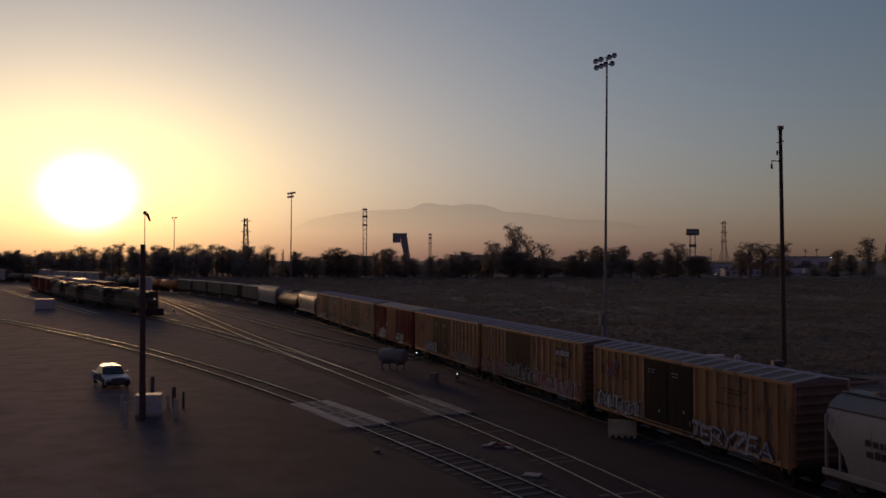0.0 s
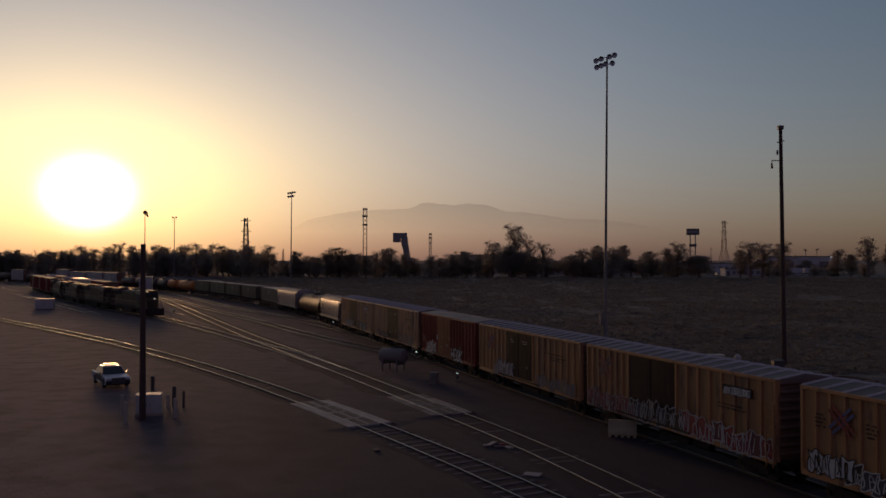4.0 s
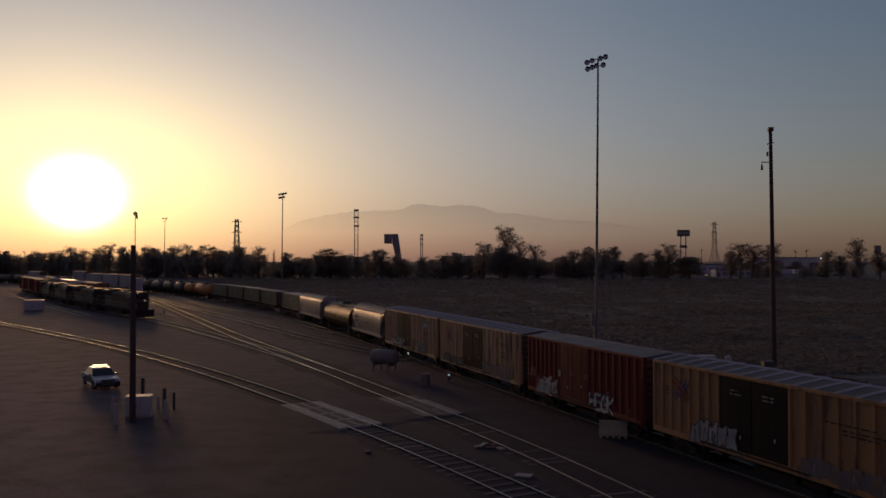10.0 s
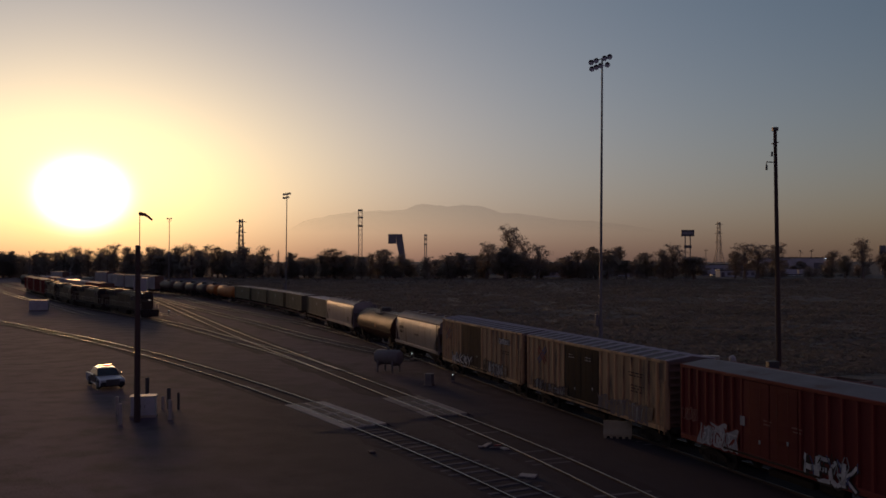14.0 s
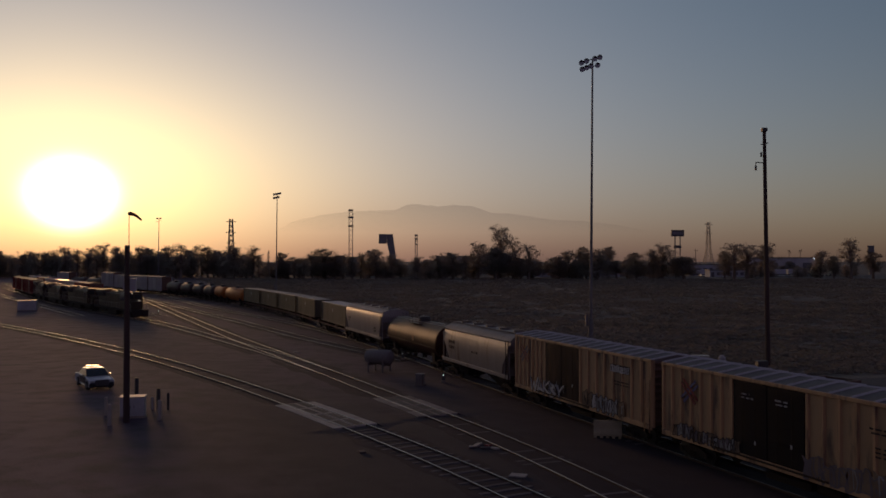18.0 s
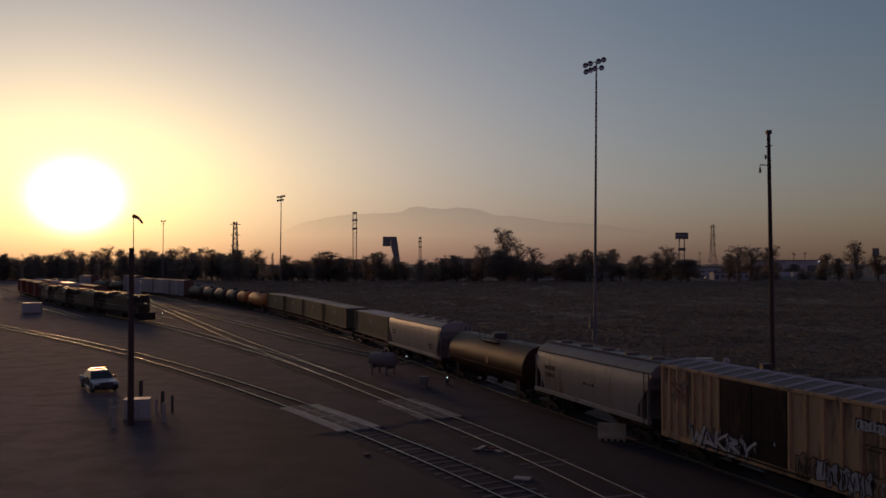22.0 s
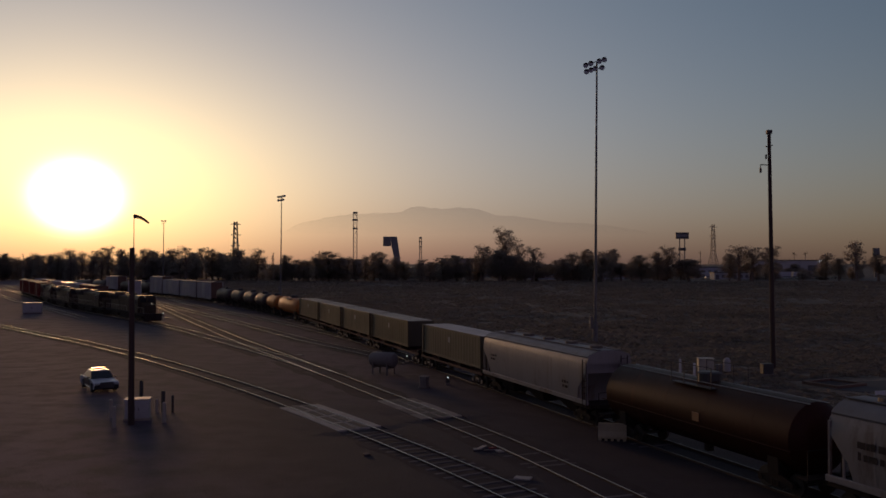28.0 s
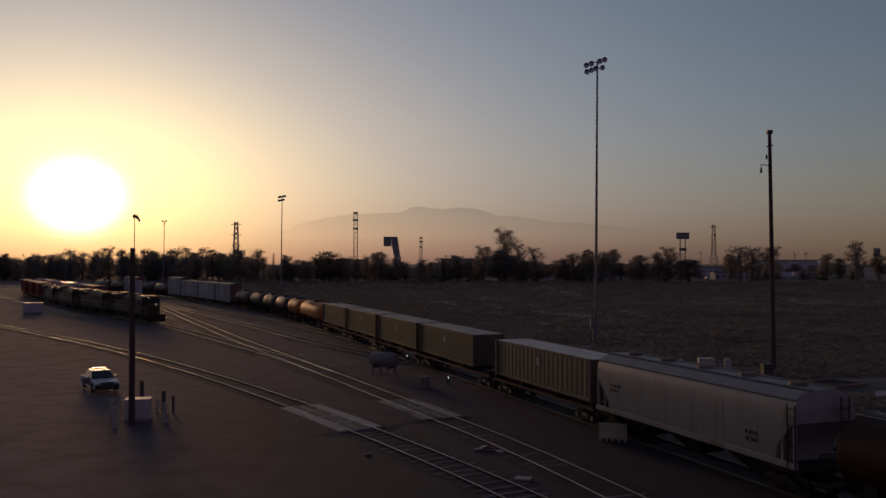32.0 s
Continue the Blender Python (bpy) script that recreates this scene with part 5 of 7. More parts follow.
couple(boxcar("faded yellow boxcar with dark doors and scribbled sill", 15.6, "old_yellow", "black_door", panels=(7, 8), door_at=0.46, marks=[
    ("cross", -5.6, 3.3), ("tag", -6.8, 1.07, 4.6, 0.6, "stencil", 51, ("faded_brown", "faded_blue", "spray_grey"), 0.07), ("tag", 1.3, 1.07, 4.8, 0.9, "faded_blue", 52, ("faded_brown", "faded_blue", "faded_brown"), 0.06), ("tag", 4.6, 1.17, 2.0, 0.8, "faded_brown", 53, ("spray_grey", "faded_brown"), 0.06), ("bars", 4.4, 3.45, 1.6, 2, "stencil"), ("bars", 4.6, 2.8, 1.3, 3, "stencil"), ("bars", -2.2, 3.7, 0.8, 2, "spray_pale"), ("bars", -0.2, 3.7, 0.8, 2, "spray_pale")]), 64.2, 79.8)
couple(boxcar("faded yellow boxcar with rusted brown doors and grey graffiti", 15.6, "old_yellow", "brown_door", panels=(7, 8), door_at=0.41, marks=[
    ("word", -5.4, 1.07, 4.2, 0.92, "WAKBY", "spray_white", "stencil", 61), ("tag", 1.1, 1.07, 4.2, 0.9, "stencil", 62, ("faded_brown", "spray_grey", "spray_pale"), 0.05), ("plate", 4.0, 3.4, 1.9, 0.42, "stencil"), ("tag", 4.1, 3.45, 1.7, 0.3, "spray_white", 63, None, 0.16), ("cross", -6.3, 3.3, "faded_red", "faded_blue"), ("bars", 4.4, 2.9, 1.6, 2, "stencil")]), 80.6, 96.2)
couple(hopper("grey round-sided covered hopper car with rust stains", 12.9, "hopper_grey", marks=[(-4.9, 2.75, 1.5, 2, 0.3), (-0.2, 2.4, 1.4, 1, 0.16)]), 97.0, 109.9)
couple(tank_car("dark brown tank car with pale pipe rail along its top", 15.6, "tank_brown"), 110.7, 126.3)
couple(hopper("pale covered hopper car with dusty sides", 15.2, "hopper_pale", high_side=True, marks=[(-6.0, 2.7, 1.0, 2, 0.14), (4.6, 2.2, 0.9, 2, 0.16)]), 127.2, 142.4)
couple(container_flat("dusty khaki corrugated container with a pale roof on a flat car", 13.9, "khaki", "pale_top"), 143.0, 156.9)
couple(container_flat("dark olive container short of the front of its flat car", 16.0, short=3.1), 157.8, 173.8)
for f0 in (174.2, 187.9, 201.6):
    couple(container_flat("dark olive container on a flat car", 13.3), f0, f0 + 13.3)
at = 216.2
for k in range(6):
    L = (15.2, 8.6, 8.6, 9.2, 9.6, 11.5)[k]
    couple(tank_car("orange-brown tank car catching the low sun" if k < 2 else "black tank car with dusty top", L, "tank_orange" if k < 2 else "tank_black", r=1.3 if L > 10 else 1.25, rail=k == 0, turning=False), at, at + L)
    at += L + 0.8
for front, rear, top in ((286.3, 298.2, 4.75), (299.5, 313.6, 4.75), (314.8, 329.2, 4.75), (330.2, 340.8, 5.4), (370.8, 381.0, 5.0)):
    couple(boxcar("tall pale grey boxcar at the rear of the train", rear - front, "pale_box", "pale_box", top=top, peak=top + 0.2, ribs=False, turning=False, panels=(5, 5)), front, rear)
for front, rear in ((342.0, 355.2), (356.4, 369.6), (382.2, 395.0), (396.2, 409.5)):
    couple(tank_car("black tank car at the rear of the train", rear - front, "tank_black", r=1.3, rail=False, turning=False), front, rear)

# ---------------------------------------------------------------- parked engines and cars
ENGINES = []
for k in range(4):
    ENGINES.append((locomotive("grimy dark yellow diesel engine, headlight lit" if k == 0 else "grimy dark diesel engine coupled behind another", k == 0), 11.4 + 22.6 * k))


for k in range(3):
    ENGINES.append((boxcar("dark brown boxcar coupled behind the engines", 15.5, "red", "red", ribs=False, turning=False, panels=(5, 5)), 98.6 + 17.2 * k))
    tagged(ENGINES[-1][0], group="parked engines")


def stand(ob, line, s, z=RAIL_TOP, flip=0):
    x, y, h = along(line, s)
    ob.matrix_basis = pose(x, y, z, 0, 0, h + flip)
    return ob


for s, make in ((52, 2), (68, 0), (84, 0), (100, 0), (117, 2), (134, 0), (150, 1)):
    c = (lambda: boxcar("pale boxcar with a bright bare roof parked in the yard" if s == 84 else "pale grey boxcar parked in the yard", 15, "pale_box", "pale_box", roof="bright_roof" if s == 84 else "roof", ribs=s != 84, turning=False, panels=(5, 5), peak=4.45), lambda: tank_car("black tank car parked in the yard", 15, "tank_black", turning=False), lambda: boxcar("brown boxcar parked in the yard", 15.5, "red", "red", ribs=False, turning=False, panels=(5, 5)))[make]()
    tagged(c, group="cars parked in the yard")
    stand(c, LINE_MIDDLE, s)

# ---------------------------------------------------------------- yard furniture


def utility_pole():
    p = thing("utility_pole", "dark creosoted wooden pole topped by a thin mast", "pole", at=pose(-17.65, 49.5, 0))
    part("shaft", Geo().tube((0, 0, -0.3), (0, 0, 10.3), 0.19, 0.14, 12), "pole_wood", p)
    part("mast", Geo().tube((0.1, 0, 9.6), (0.1, 0, 12.2), 0.028, 0.022, 8), "steel", p)
    part("bracket", box(0.0, 0.16, -0.06, 0.06, 9.7, 9.8, 0.01).box(0.0, 0.16, -0.06, 0.06, 10.1, 10.2, 0.01), "steel", p)
    return p


def windsock():
    """The sock turns on the mast's head; three stiff lengths droop one past the other."""
    s = thing("windsock", "faded orange windsock swinging on a thin mast", "windsock", at=pose(-17.55, 49.5, 12.15))
    part("ring", Geo().tube((0, 0, 0), (0.12, 0, 0), 0.12, 0.118, 14, caps=False), "steel", s)
    x, z, r = 0.08, 0.0, 0.115
    segs = []
    for k in range(3):
        g = Geo().tube((0, 0, 0), (0.27, 0, -0.05 - 0.07 * k), r, r - 0.022, 14, caps=False)
        segs.append(part("sleeve", g, "sock", s, at=pose(x, 0, z)))
        x, z, r = x + 0.265, z - 0.05 - 0.07 * k, r - 0.021
    return s


def cabinet(name, label, x, y, w, d, h, mat, turn=0, category="cabinet"):
    c = thing(name, label, category, at=pose(x, y, 0, 0, 0, turn))
    part("plinth", box(-w / 2 - 0.06, w / 2 + 0.06, -d / 2 - 0.06, d / 2 + 0.06, -0.1, 0.1, 0.02), "concrete", c)
    part("body", box(-w / 2, w / 2, -d / 2, d / 2, 0.1, h - 0.06, 0.02), mat, c)
    part("lid", box(-w / 2 - 0.05, w / 2 + 0.05, -d / 2 - 0.05, d / 2 + 0.05, h - 0.06, h, 0.015), mat, c)
    for k in (0, 1):
        x0 = -w / 2 + 0.04 + k * w / 2
        dr = part("door", box(x0, x0 + w / 2 - 0.08, -d / 2 - 0.02, -d / 2 + 0.01, 0.18, h - 0.12, 0.008), mat, c)
        part("handle", box(x0 + (w / 2 - 0.16 if k == 0 else 0.06), x0 + (w / 2 - 0.13 if k == 0 else 0.09), -d / 2 - 0.05, -d / 2 - 0.02, h * 0.45, h * 0.6, 0.005), "dark_steel", dr)
    return c


def bollard(x, y, h, r, mat, label):
    b = thing("bollard", label, "bollard", "bollards round the cabinet", at=pose(x, y, 0))
    part("post", Geo().tube((0, 0, -0.1), (0, 0, h - 0.05), r, n=12).tube((0, 0, h - 0.05), (0, 0, h), r, r * 0.6, 12), mat, b)
    return b


def storage_tank():
    t = thing("storage_tank", "dull grey horizontal tank on steel saddles", "tank", at=pose(-4.25, 71.6, 0, 0, 0, -32))
    n_ = 20
    rings = []
    for x, k in ((-1.3, 0.05), (-1.27, 0.5), (-1.17, 0.85), (-0.98, 1.0), (0.98, 1.0), (1.17, 0.85), (1.27, 0.5), (1.3, 0.05)):
        rings.append([(x, 0.64 * k * math.cos(2 * math.pi * i / n_), 1.22 + 0.64 * k * math.sin(2 * math.pi * i / n_)) for i in range(n_)])
    part("shell", Geo().loft(rings), "grey_tank", t, smooth=True)
    for x in (-0.75, 0.75):
        part("saddle", box(x - 0.05, x + 0.05, -0.55, 0.55, 0.5, 0.85, 0.02), "grey_tank", t)
        for y in (-0.55, 0.55):
            part("leg", box(x - 0.06, x + 0.06, y - 0.06, y + 0.06, -0.05, 1.0, 0.01), "grey_tank", t)
    part("filler", Geo().tube((0, 0, 1.82), (0, 0, 1.96), 0.12, n=10), "dark_steel", t)
    return t


def barrier(x, y, turn):
    b = thing("concrete_barrier", "pale concrete barrier block with slots under it", "barrier", at=pose(x, y, 0, 0, 0, turn))
    prof = [(-0.3, 0.08), (-0.3, 0.2), (-0.16, 0.45), (-0.11, 0.85), (0.11, 0.85), (0.16, 0.45), (0.3, 0.2), (0.3, 0.08)]
    g = Geo().loft([[(xx, p[0], p[1]) for p in prof] for xx in (-0.74, 0.74)])
    part("block", g, "barrier_tan", b)
    for k in range(5):
        xx = -0.72 + k * 0.32
        part("foot", box(xx, xx + 0.15, -0.3, 0.3, -0.05, 0.085, 0.01), "barrier_tan", b)
    part("lifting_loop", Geo().tube((0.1, 0, 0.83), (0.1, 0, 1.0), 0.02, n=6).tube((0.1, 0, 1.0), (0.22, 0, 1.0), 0.02, n=6), "dark_steel", b)
    return b


def dwarf_signal(x, y, label="low track signal with a lit white lens"):
    s = thing("track_signal", label, "signal", "low track signals", at=pose(x, y, 0, 0, 0, math.degrees(math.atan2(-x, y))))
    part("base", box(-0.18, 0.18, -0.15, 0.15, -0.05, 0.12, 0.02), "concrete", s)
    h = part("housing", box(-0.13, 0.13, -0.12, 0.12, 0.12, 0.72, 0.03), "dark_steel", s)
    part("lens", Geo().tube((0, -0.12, 0.55), (0, -0.16, 0.55), 0.032, n=12), "signal", h, "lit white lens")
    return s


def police_car():
    """A white sedan with dark sides' glass and a bar of lamps on its roof. Its own x runs forward."""
    c = thing("car", "white patrol sedan with a roof light bar, parked on the dirt", "car", at=pose(-25.0, 63.4, 0, 0, 0, -56))
    c.scale = (0.95, 0.95, 0.97)
    w = 0.92
    low = [(-2.45, 0.32), (-2.5, 0.6), (-2.42, 0.92), (-1.5, 0.98), (0.95, 0.97), (2.1, 0.84), (2.45, 0.68), (2.48, 0.4), (2.3, 0.28), (-2.2, 0.28)]
    rings = [[(x, -w + 0.08 - (0.0 if abs(z - 0.6) < 0.3 else 0.03), z) for x, z in low], [(x, -w, 0.3 + (z - 0.3) * 0.93) for x, z in low], [(x, w, 0.3 + (z - 0.3) * 0.93) for x, z in low], [(x, w - 0.08, z) for x, z in low]]
    part("body", Geo().loft(rings), "car_white", c)
    cab = [(-1.65, 0.95), (-1.0, 1.42), (0.25, 1.45), (1.05, 0.96)]
    part("greenhouse", Geo().loft([[(x, s * (0.84 if z < 1 else 0.66), z) for x, z in cab] for s in (-1, 1)]), "glass", c, "dark tinted windows")
    part("roof_panel", Geo().loft([[(-1.05, -0.68, 1.40), (-1.05, 0.68, 1.40), (-1.0, 0.6, 1.47), (-1.0, -0.6, 1.47)], [(0.32, -0.68, 1.40), (0.32, 0.68, 1.40), (0.26, 0.6, 1.48), (0.26, -0.6, 1.48)]]), "car_white", c)
    part("light_bar", box(-0.45, -0.15, -0.55, 0.55, 1.5, 1.61, 0.03), "red_lens", c, "glossy red roof light bar")
    for s in (-1, 1):
        part("door", box(-1.0, 0.85, *sorted((s * 0.905, s * 0.928)), 0.4, 0.9, 0.01), "car_black", c)
        part("mirror", box(0.75, 0.92, *sorted((s * 0.9, s * 1.08)), 0.95, 1.08, 0.02), "car_black", c)
        part("headlamp", box(2.3, 2.47, *sorted((s * 0.5, s * 0.85)), 0.6, 0.74, 0.02), "lens", c)
        for x in (-1.5, 1.5):
            wh = part("wheel", Geo().tube((x, s * 0.7, 0.34), (x, s * 0.94, 0.34), 0.34, n=18), "rubber", c)
            part("rim", Geo().tube((x, s * 0.93, 0.34), (x, s * 0.955, 0.34), 0.2, n=14), "steel", wh)
    part("push_bar", box(2.48, 2.6, -0.5, 0.5, 0.35, 0.8, 0.03), "dark_steel", c)
    part("bumper", box(2.32, 2.54, -0.9, 0.9, 0.26, 0.6, 0.05), "car_black", c)
    return c


def flood_mast(x, y, h, heads, label, turn=0, size=1.0):
    """A tall tapered mast with a frame of floodlights."""
    m = thing("flood_mast", label, "light mast", "tall yard light masts", at=pose(x, y, 0, 0, 0, turn))
    part("shaft", Geo().tube((-0.009 * h * size, 0, -0.3), (0, 0, h), 0.19 * size, 0.10 * size, 12), "steel", m)
    part("base", Geo().tube((-0.009 * h * size, 0, -0.2), (-0.008 * h * size, 0, 2.4), 0.30 * size, 0.27 * size, 12), "steel", m)
    part("control_box", box(-0.009 * h * size - 0.6, -0.009 * h * size - 0.28, -0.15, 0.2, 1.6, 3.0, 0.03), "steel", m)
    fr = Geo()
    for z in (h - 0.15, h - 1.05 * size):
        fr.tube((-1.0 * size, 0, z - 0.12), (0.75 * size, 0, z + 0.35 * size), 0.05 * size, n=6)
    part("cross_arm", fr, "dark_steel", m)
    for k, (dx, dz, dy) in enumerate(heads):
        g = Geo().tube((dx * size, dy - 0.18 * size, h + dz * size), (dx * size, dy + 0.2 * size, h + dz * size + 0.1 * size), 0.33 * size, 0.2 * size, 14)
        hd = part("floodlight", g, "dark_steel", m)
        part("lamp_glass", Geo().tube((dx * size, dy - 0.2 * size, h + dz * size), (dx * size, dy - 0.18 * size, h + dz * size), 0.3 * size, n=14), "lens", hd)
    return m


def street_pole():
    p = thing("utility_pole", "tall dark wooden pole with a bracket lamp", "pole", at=pose(30.02, 74.9, 0.1))
    part("shaft", Geo().tube((0.27, 0, -0.3), (0.02, 0, 20.9), 0.22, 0.15, 12), "pole_wood", p)
    part("cap", box(-0.22, 0.26, -0.2, 0.2, 20.85, 21.2, 0.04), "dark_steel", p)
    part("arm", Geo().tube((0, 0, 18.05), (-0.78, 0, 18.1), 0.045, n=6).tube((-0.76, 0, 18.12), (-0.76, 0, 17.8), 0.035, n=6), "dark_steel", p)
    part("lamp_head", Geo().tube((-0.76, 0, 17.38), (-0.76, 0, 17.82), 0.11, 0.08, 10), "dark_steel", p)
    part("crossbar", Geo().tube((-0.3, 0, 19.7), (0.35, 0, 19.85), 0.05, n=6), "dark_steel", p)
    part("insulator", Geo().tube((-0.26, 0, 18.6), (-0.26, 0, 19.0), 0.09, n=8), "dark_steel", p)
    return p


def lattice_tower(x, y, h, w, label, arms=3):
    t = thing("lattice_tower", label, "pylon", "far pylons", at=pose(x, y, 0))
    n_ = 12

    def spread(k):      # splayed legs under a slim straight body
        return w * float(np.interp(k, (0, 0.42, 1), (1, 0.36, 0.20)))
    for sx in (-1, 1):
        for sy in (-1, 1):
            g = Geo()
            rings = []
            for k in range(n_ + 1):
                wa = spread(k / n_)
                rings.append([(sx * wa / 2 + dx, sy * wa / 2 + dy, h * k / n_ - 0.2 * (k == 0)) for dx, dy in ((-0.17, -0.17), (0.17, -0.17), (0.17, 0.17), (-0.17, 0.17))])
            g.loft(rings)
            part("leg", g, "tower", t)
    g = Geo()
    for k in range(n_):
        a, b = k / n_, (k + 1) / n_
        wa, wb = spread(a) / 2, spread(b) / 2
        for (p, q) in (((-1, -1), (1, -1)), ((1, -1), (1, 1)), ((1, 1), (-1, 1)), ((-1, 1), (-1, -1))):
            g.tube((p[0] * wa, p[1] * wa, h * a), (q[0] * wb, q[1] * wb, h * b), 0.12, n=4)
            g.tube((q[0] * wa, q[1] * wa, h * a), (p[0] * wb, p[1] * wb, h * b), 0.12, n=4)
    part("bracing", g, "tower", t)
    for k in range(arms):
        z = h * (0.58 + 0.185 * k)
        half = w * (0.34 + 0.02 * k)
        part("cross_arm", Geo().tube((-half, 0, z), (half, 0, z), 0.14, n=5).tube((-half, 0, z), (0, 0, z + 0.9), 0.1, n=4).tube((half, 0, z), (0, 0, z + 0.9), 0.1, n=4), "tower", t)
    return t


LIVE = [utility_pole(), windsock()]
cabinet("equipment_cabinet", "white steel equipment cabinet behind the pole", -17.86, 51.2, 1.4, 0.9, 1.25, "cabinet_white", 12)
# posts round it
PALE, DARK = "pale concrete-filled steel bollard", "dark steel post by the cabinet"
for x, y, h, r, mat, lab in ((-19.66, 51.7, 1.1, 0.11, "pale_concrete", PALE), (-18.3, 48.6, 1.2, 0.12, "pale_concrete", PALE), (-17.5, 53.6, 0.8, 0.1, "pale_concrete", PALE), (-15.95, 50.2, 1.15, 0.12, "pale_concrete", PALE),
                             (-20.1, 58.3, 1.35, 0.13, "dark_steel", DARK), (-17.2, 53.9, 1.3, 0.12, "dark_steel", DARK), (-16.5, 53.6, 1.05, 0.08, "dark_steel", DARK)):
    bollard(x, y, h, r, mat, lab)
storage_tank()
barrier(9.55, 45.0, -14)
dwarf_signal(1.1, 65.4)
dwarf_signal(-2.53, 80.4)
dwarf_signal(-15.4, 118.2)
cabinet("switch_box", "small grey switch box beside the track", -0.70, 63.8, 0.55, 0.5, 0.85, "grey_tank", -25)
cabinet("tool_shed", "pale metal equipment hut beside the far track", -75.2, 159, 3.2, 2.4, 1.95, "pale_box", 20, "hut")
cabinet("equipment_tower", "pale tall equipment hut between the tracks", -67.1, 190, 2.7, 2.6, 5.4, "pale_box", 15, "hut")
police_car()
street_pole()
HEADS = [(-1.35, -0.5, 0), (-0.75, -0.28, 0), (0.25, 0.0, 0), (0.85, 0.18, 0), (-1.25, -1.25, 0.1), (-0.72, -1.05, 0.1), (-0.2, -0.85, 0.1), (0.6, -0.75, 0.1)]
flood_mast(19.5, 100, 33.45, HEADS, "tall steel yard mast with eight floodlights")
flood_mast(-42.0, 233, 27.6, [(-0.85, -0.05, 0), (-0.3, 0.05, 0), (0.3, 0.15, 0), (0.85, 0.25, 0), (-0.85, -1.0, 0), (-0.3, -0.92, 0), (0.4, -0.8, 0)], "tall steel yard mast with two rows of floodlights")
flood_mast(-95.8, 300, 24.2, [(-0.6, 0, 0), (0.6, 0, 0)], "far steel yard mast against the glow")
flood_mast(-188, 345, 14.5, [(-0.5, 0, 0), (0.5, 0, 0)], "far steel yard mast against the glow")
flood_mast(-155, 320, 12.5, [(-0.5, 0, 0)], "far steel yard mast against the glow", size=0.7)
cabinet("signal_cabinet", "tan relay cabinet past the train's track", 22.9, 70.8, 1.25, 0.9, 1.4, "tan_paint", -8)
cabinet("meter_box", "small grey meter box beside the cabinet", 23.9, 70.4, 0.45, 0.4, 0.9, "steel", -8)
cabinet("junction_box", "grey boxes at the foot of the pole", 28.0, 70.6, 0.9, 0.6, 0.95, "dark_steel", 5)


def gas_tank():
    t = thing("gas_tank", "white upright tank past the track", "tank", at=pose(25.2, 72.2, 0))
    part("shell", Geo().tube((0, 0, 0.1), (0, 0, 1.05), 0.3, n=16).tube((0, 0, 1.05), (0, 0, 1.25), 0.3, 0.14, 16), "pale_box", t)
    part("stand", Geo().tube((0, 0, -0.1), (0, 0, 0.15), 0.3, n=12), "dark_steel", t)


gas_tank()
for x, y, h in ((20.2, 68.9, 1.55), (21.4, 69.0, 1.2)):
    bollard(x, y, h, 0.1, "white_paint", "white marker post past the track")


def gravel_pad():
    """A bare patch past the track, with a sunk concrete frame in it."""
    r = random.Random(8)
    ring = []
    for k in range(36):
        a = 2 * math.pi * k / 36
        q = 1 + 0.25 * noise.noise((math.cos(a) * 1.5, math.sin(a) * 1.5, 4))
        ring.append((38 + 9.5 * q * math.cos(a), 63.5 + 4.5 * q * math.sin(a)))
    g = Geo().loft([[(x, y, -0.3) for x, y in ring], [(38 + (x - 38) * 0.9, 63.5 + (y - 63.5) * 0.9, 0.0) for x, y in ring]])
    tagged(part("gravel_pad", g, "gravel"), "bare grey gravel patch past the track", "ground", kind="structure")
    f = thing("vault_frame", "low concrete frame sunk in the gravel", "vault", at=pose(31.0, 65.0, -0.02, 0, 0, 28))
    for x0, x1, y0, y1 in ((-1.7, 1.7, -1.6, -1.35), (-1.7, 1.7, 1.35, 1.6), (-1.7, -1.45, -1.35, 1.35), (1.45, 1.7, -1.35, 1.35)):
        part("kerb", box(x0, x1, y0, y1, -0.1, 0.22, 0.03), "dark_end", f)
    part("cover", box(-1.44, 1.44, -1.34, 1.34, -0.1, 0.06, 0.01), "ballast", f)
    m = thing("marker_board", "small white marker board on the gravel", "sign", at=pose(30.9, 58.0, -0.02, 0, 0, 12))
    part("plate", box(-0.45, 0.45, -0.03, 0.03, 0.25, 0.6, 0.01), "white_paint", m)
    for x in (-0.35, 0.35):
        part("leg", box(x - 0.03, x + 0.03, -0.02, 0.02, -0.1, 0.3), "steel", m)


gravel_pad()
lattice_tower(-113.5, 484, 33.0, 8.0, "steel lattice pylon against the orange sky")
lattice_tower(250, 750, 43.5, 10, "steel lattice pylon over the far trees")


def tube_tower(x, y, h, w, label):
    t = thing("antenna_tower", label, "tower", "far towers", at=pose(x, y, 0))
    for s in (-1, 1):
        part("leg", Geo().tube((s * w / 2, 0, -0.2), (s * w / 2, 0, h - 1), 0.28, 0.22, 8), "tower", t)
    g = Geo()
    for k in range(14):
        z0, z1 = h * k / 14, h * (k + 1) / 14
        g.tube((-w / 2, 0, z0), (w / 2, 0, z1 - 0.5), 0.1, n=4)
        g.tube((w / 2, 0, z0), (-w / 2, 0, z1 - 0.5), 0.1, n=4)
    part("bracing", g, "tower", t)
    for z, r in ((h * 0.74, 0.75), (h * 0.87, 0.8), (h - 0.8, 0.7)):
        part("antenna_ring", Geo().tube((0, 0, z - 0.5), (0, 0, z + 0.5), w * r, n=12), "tower", t)
    return t


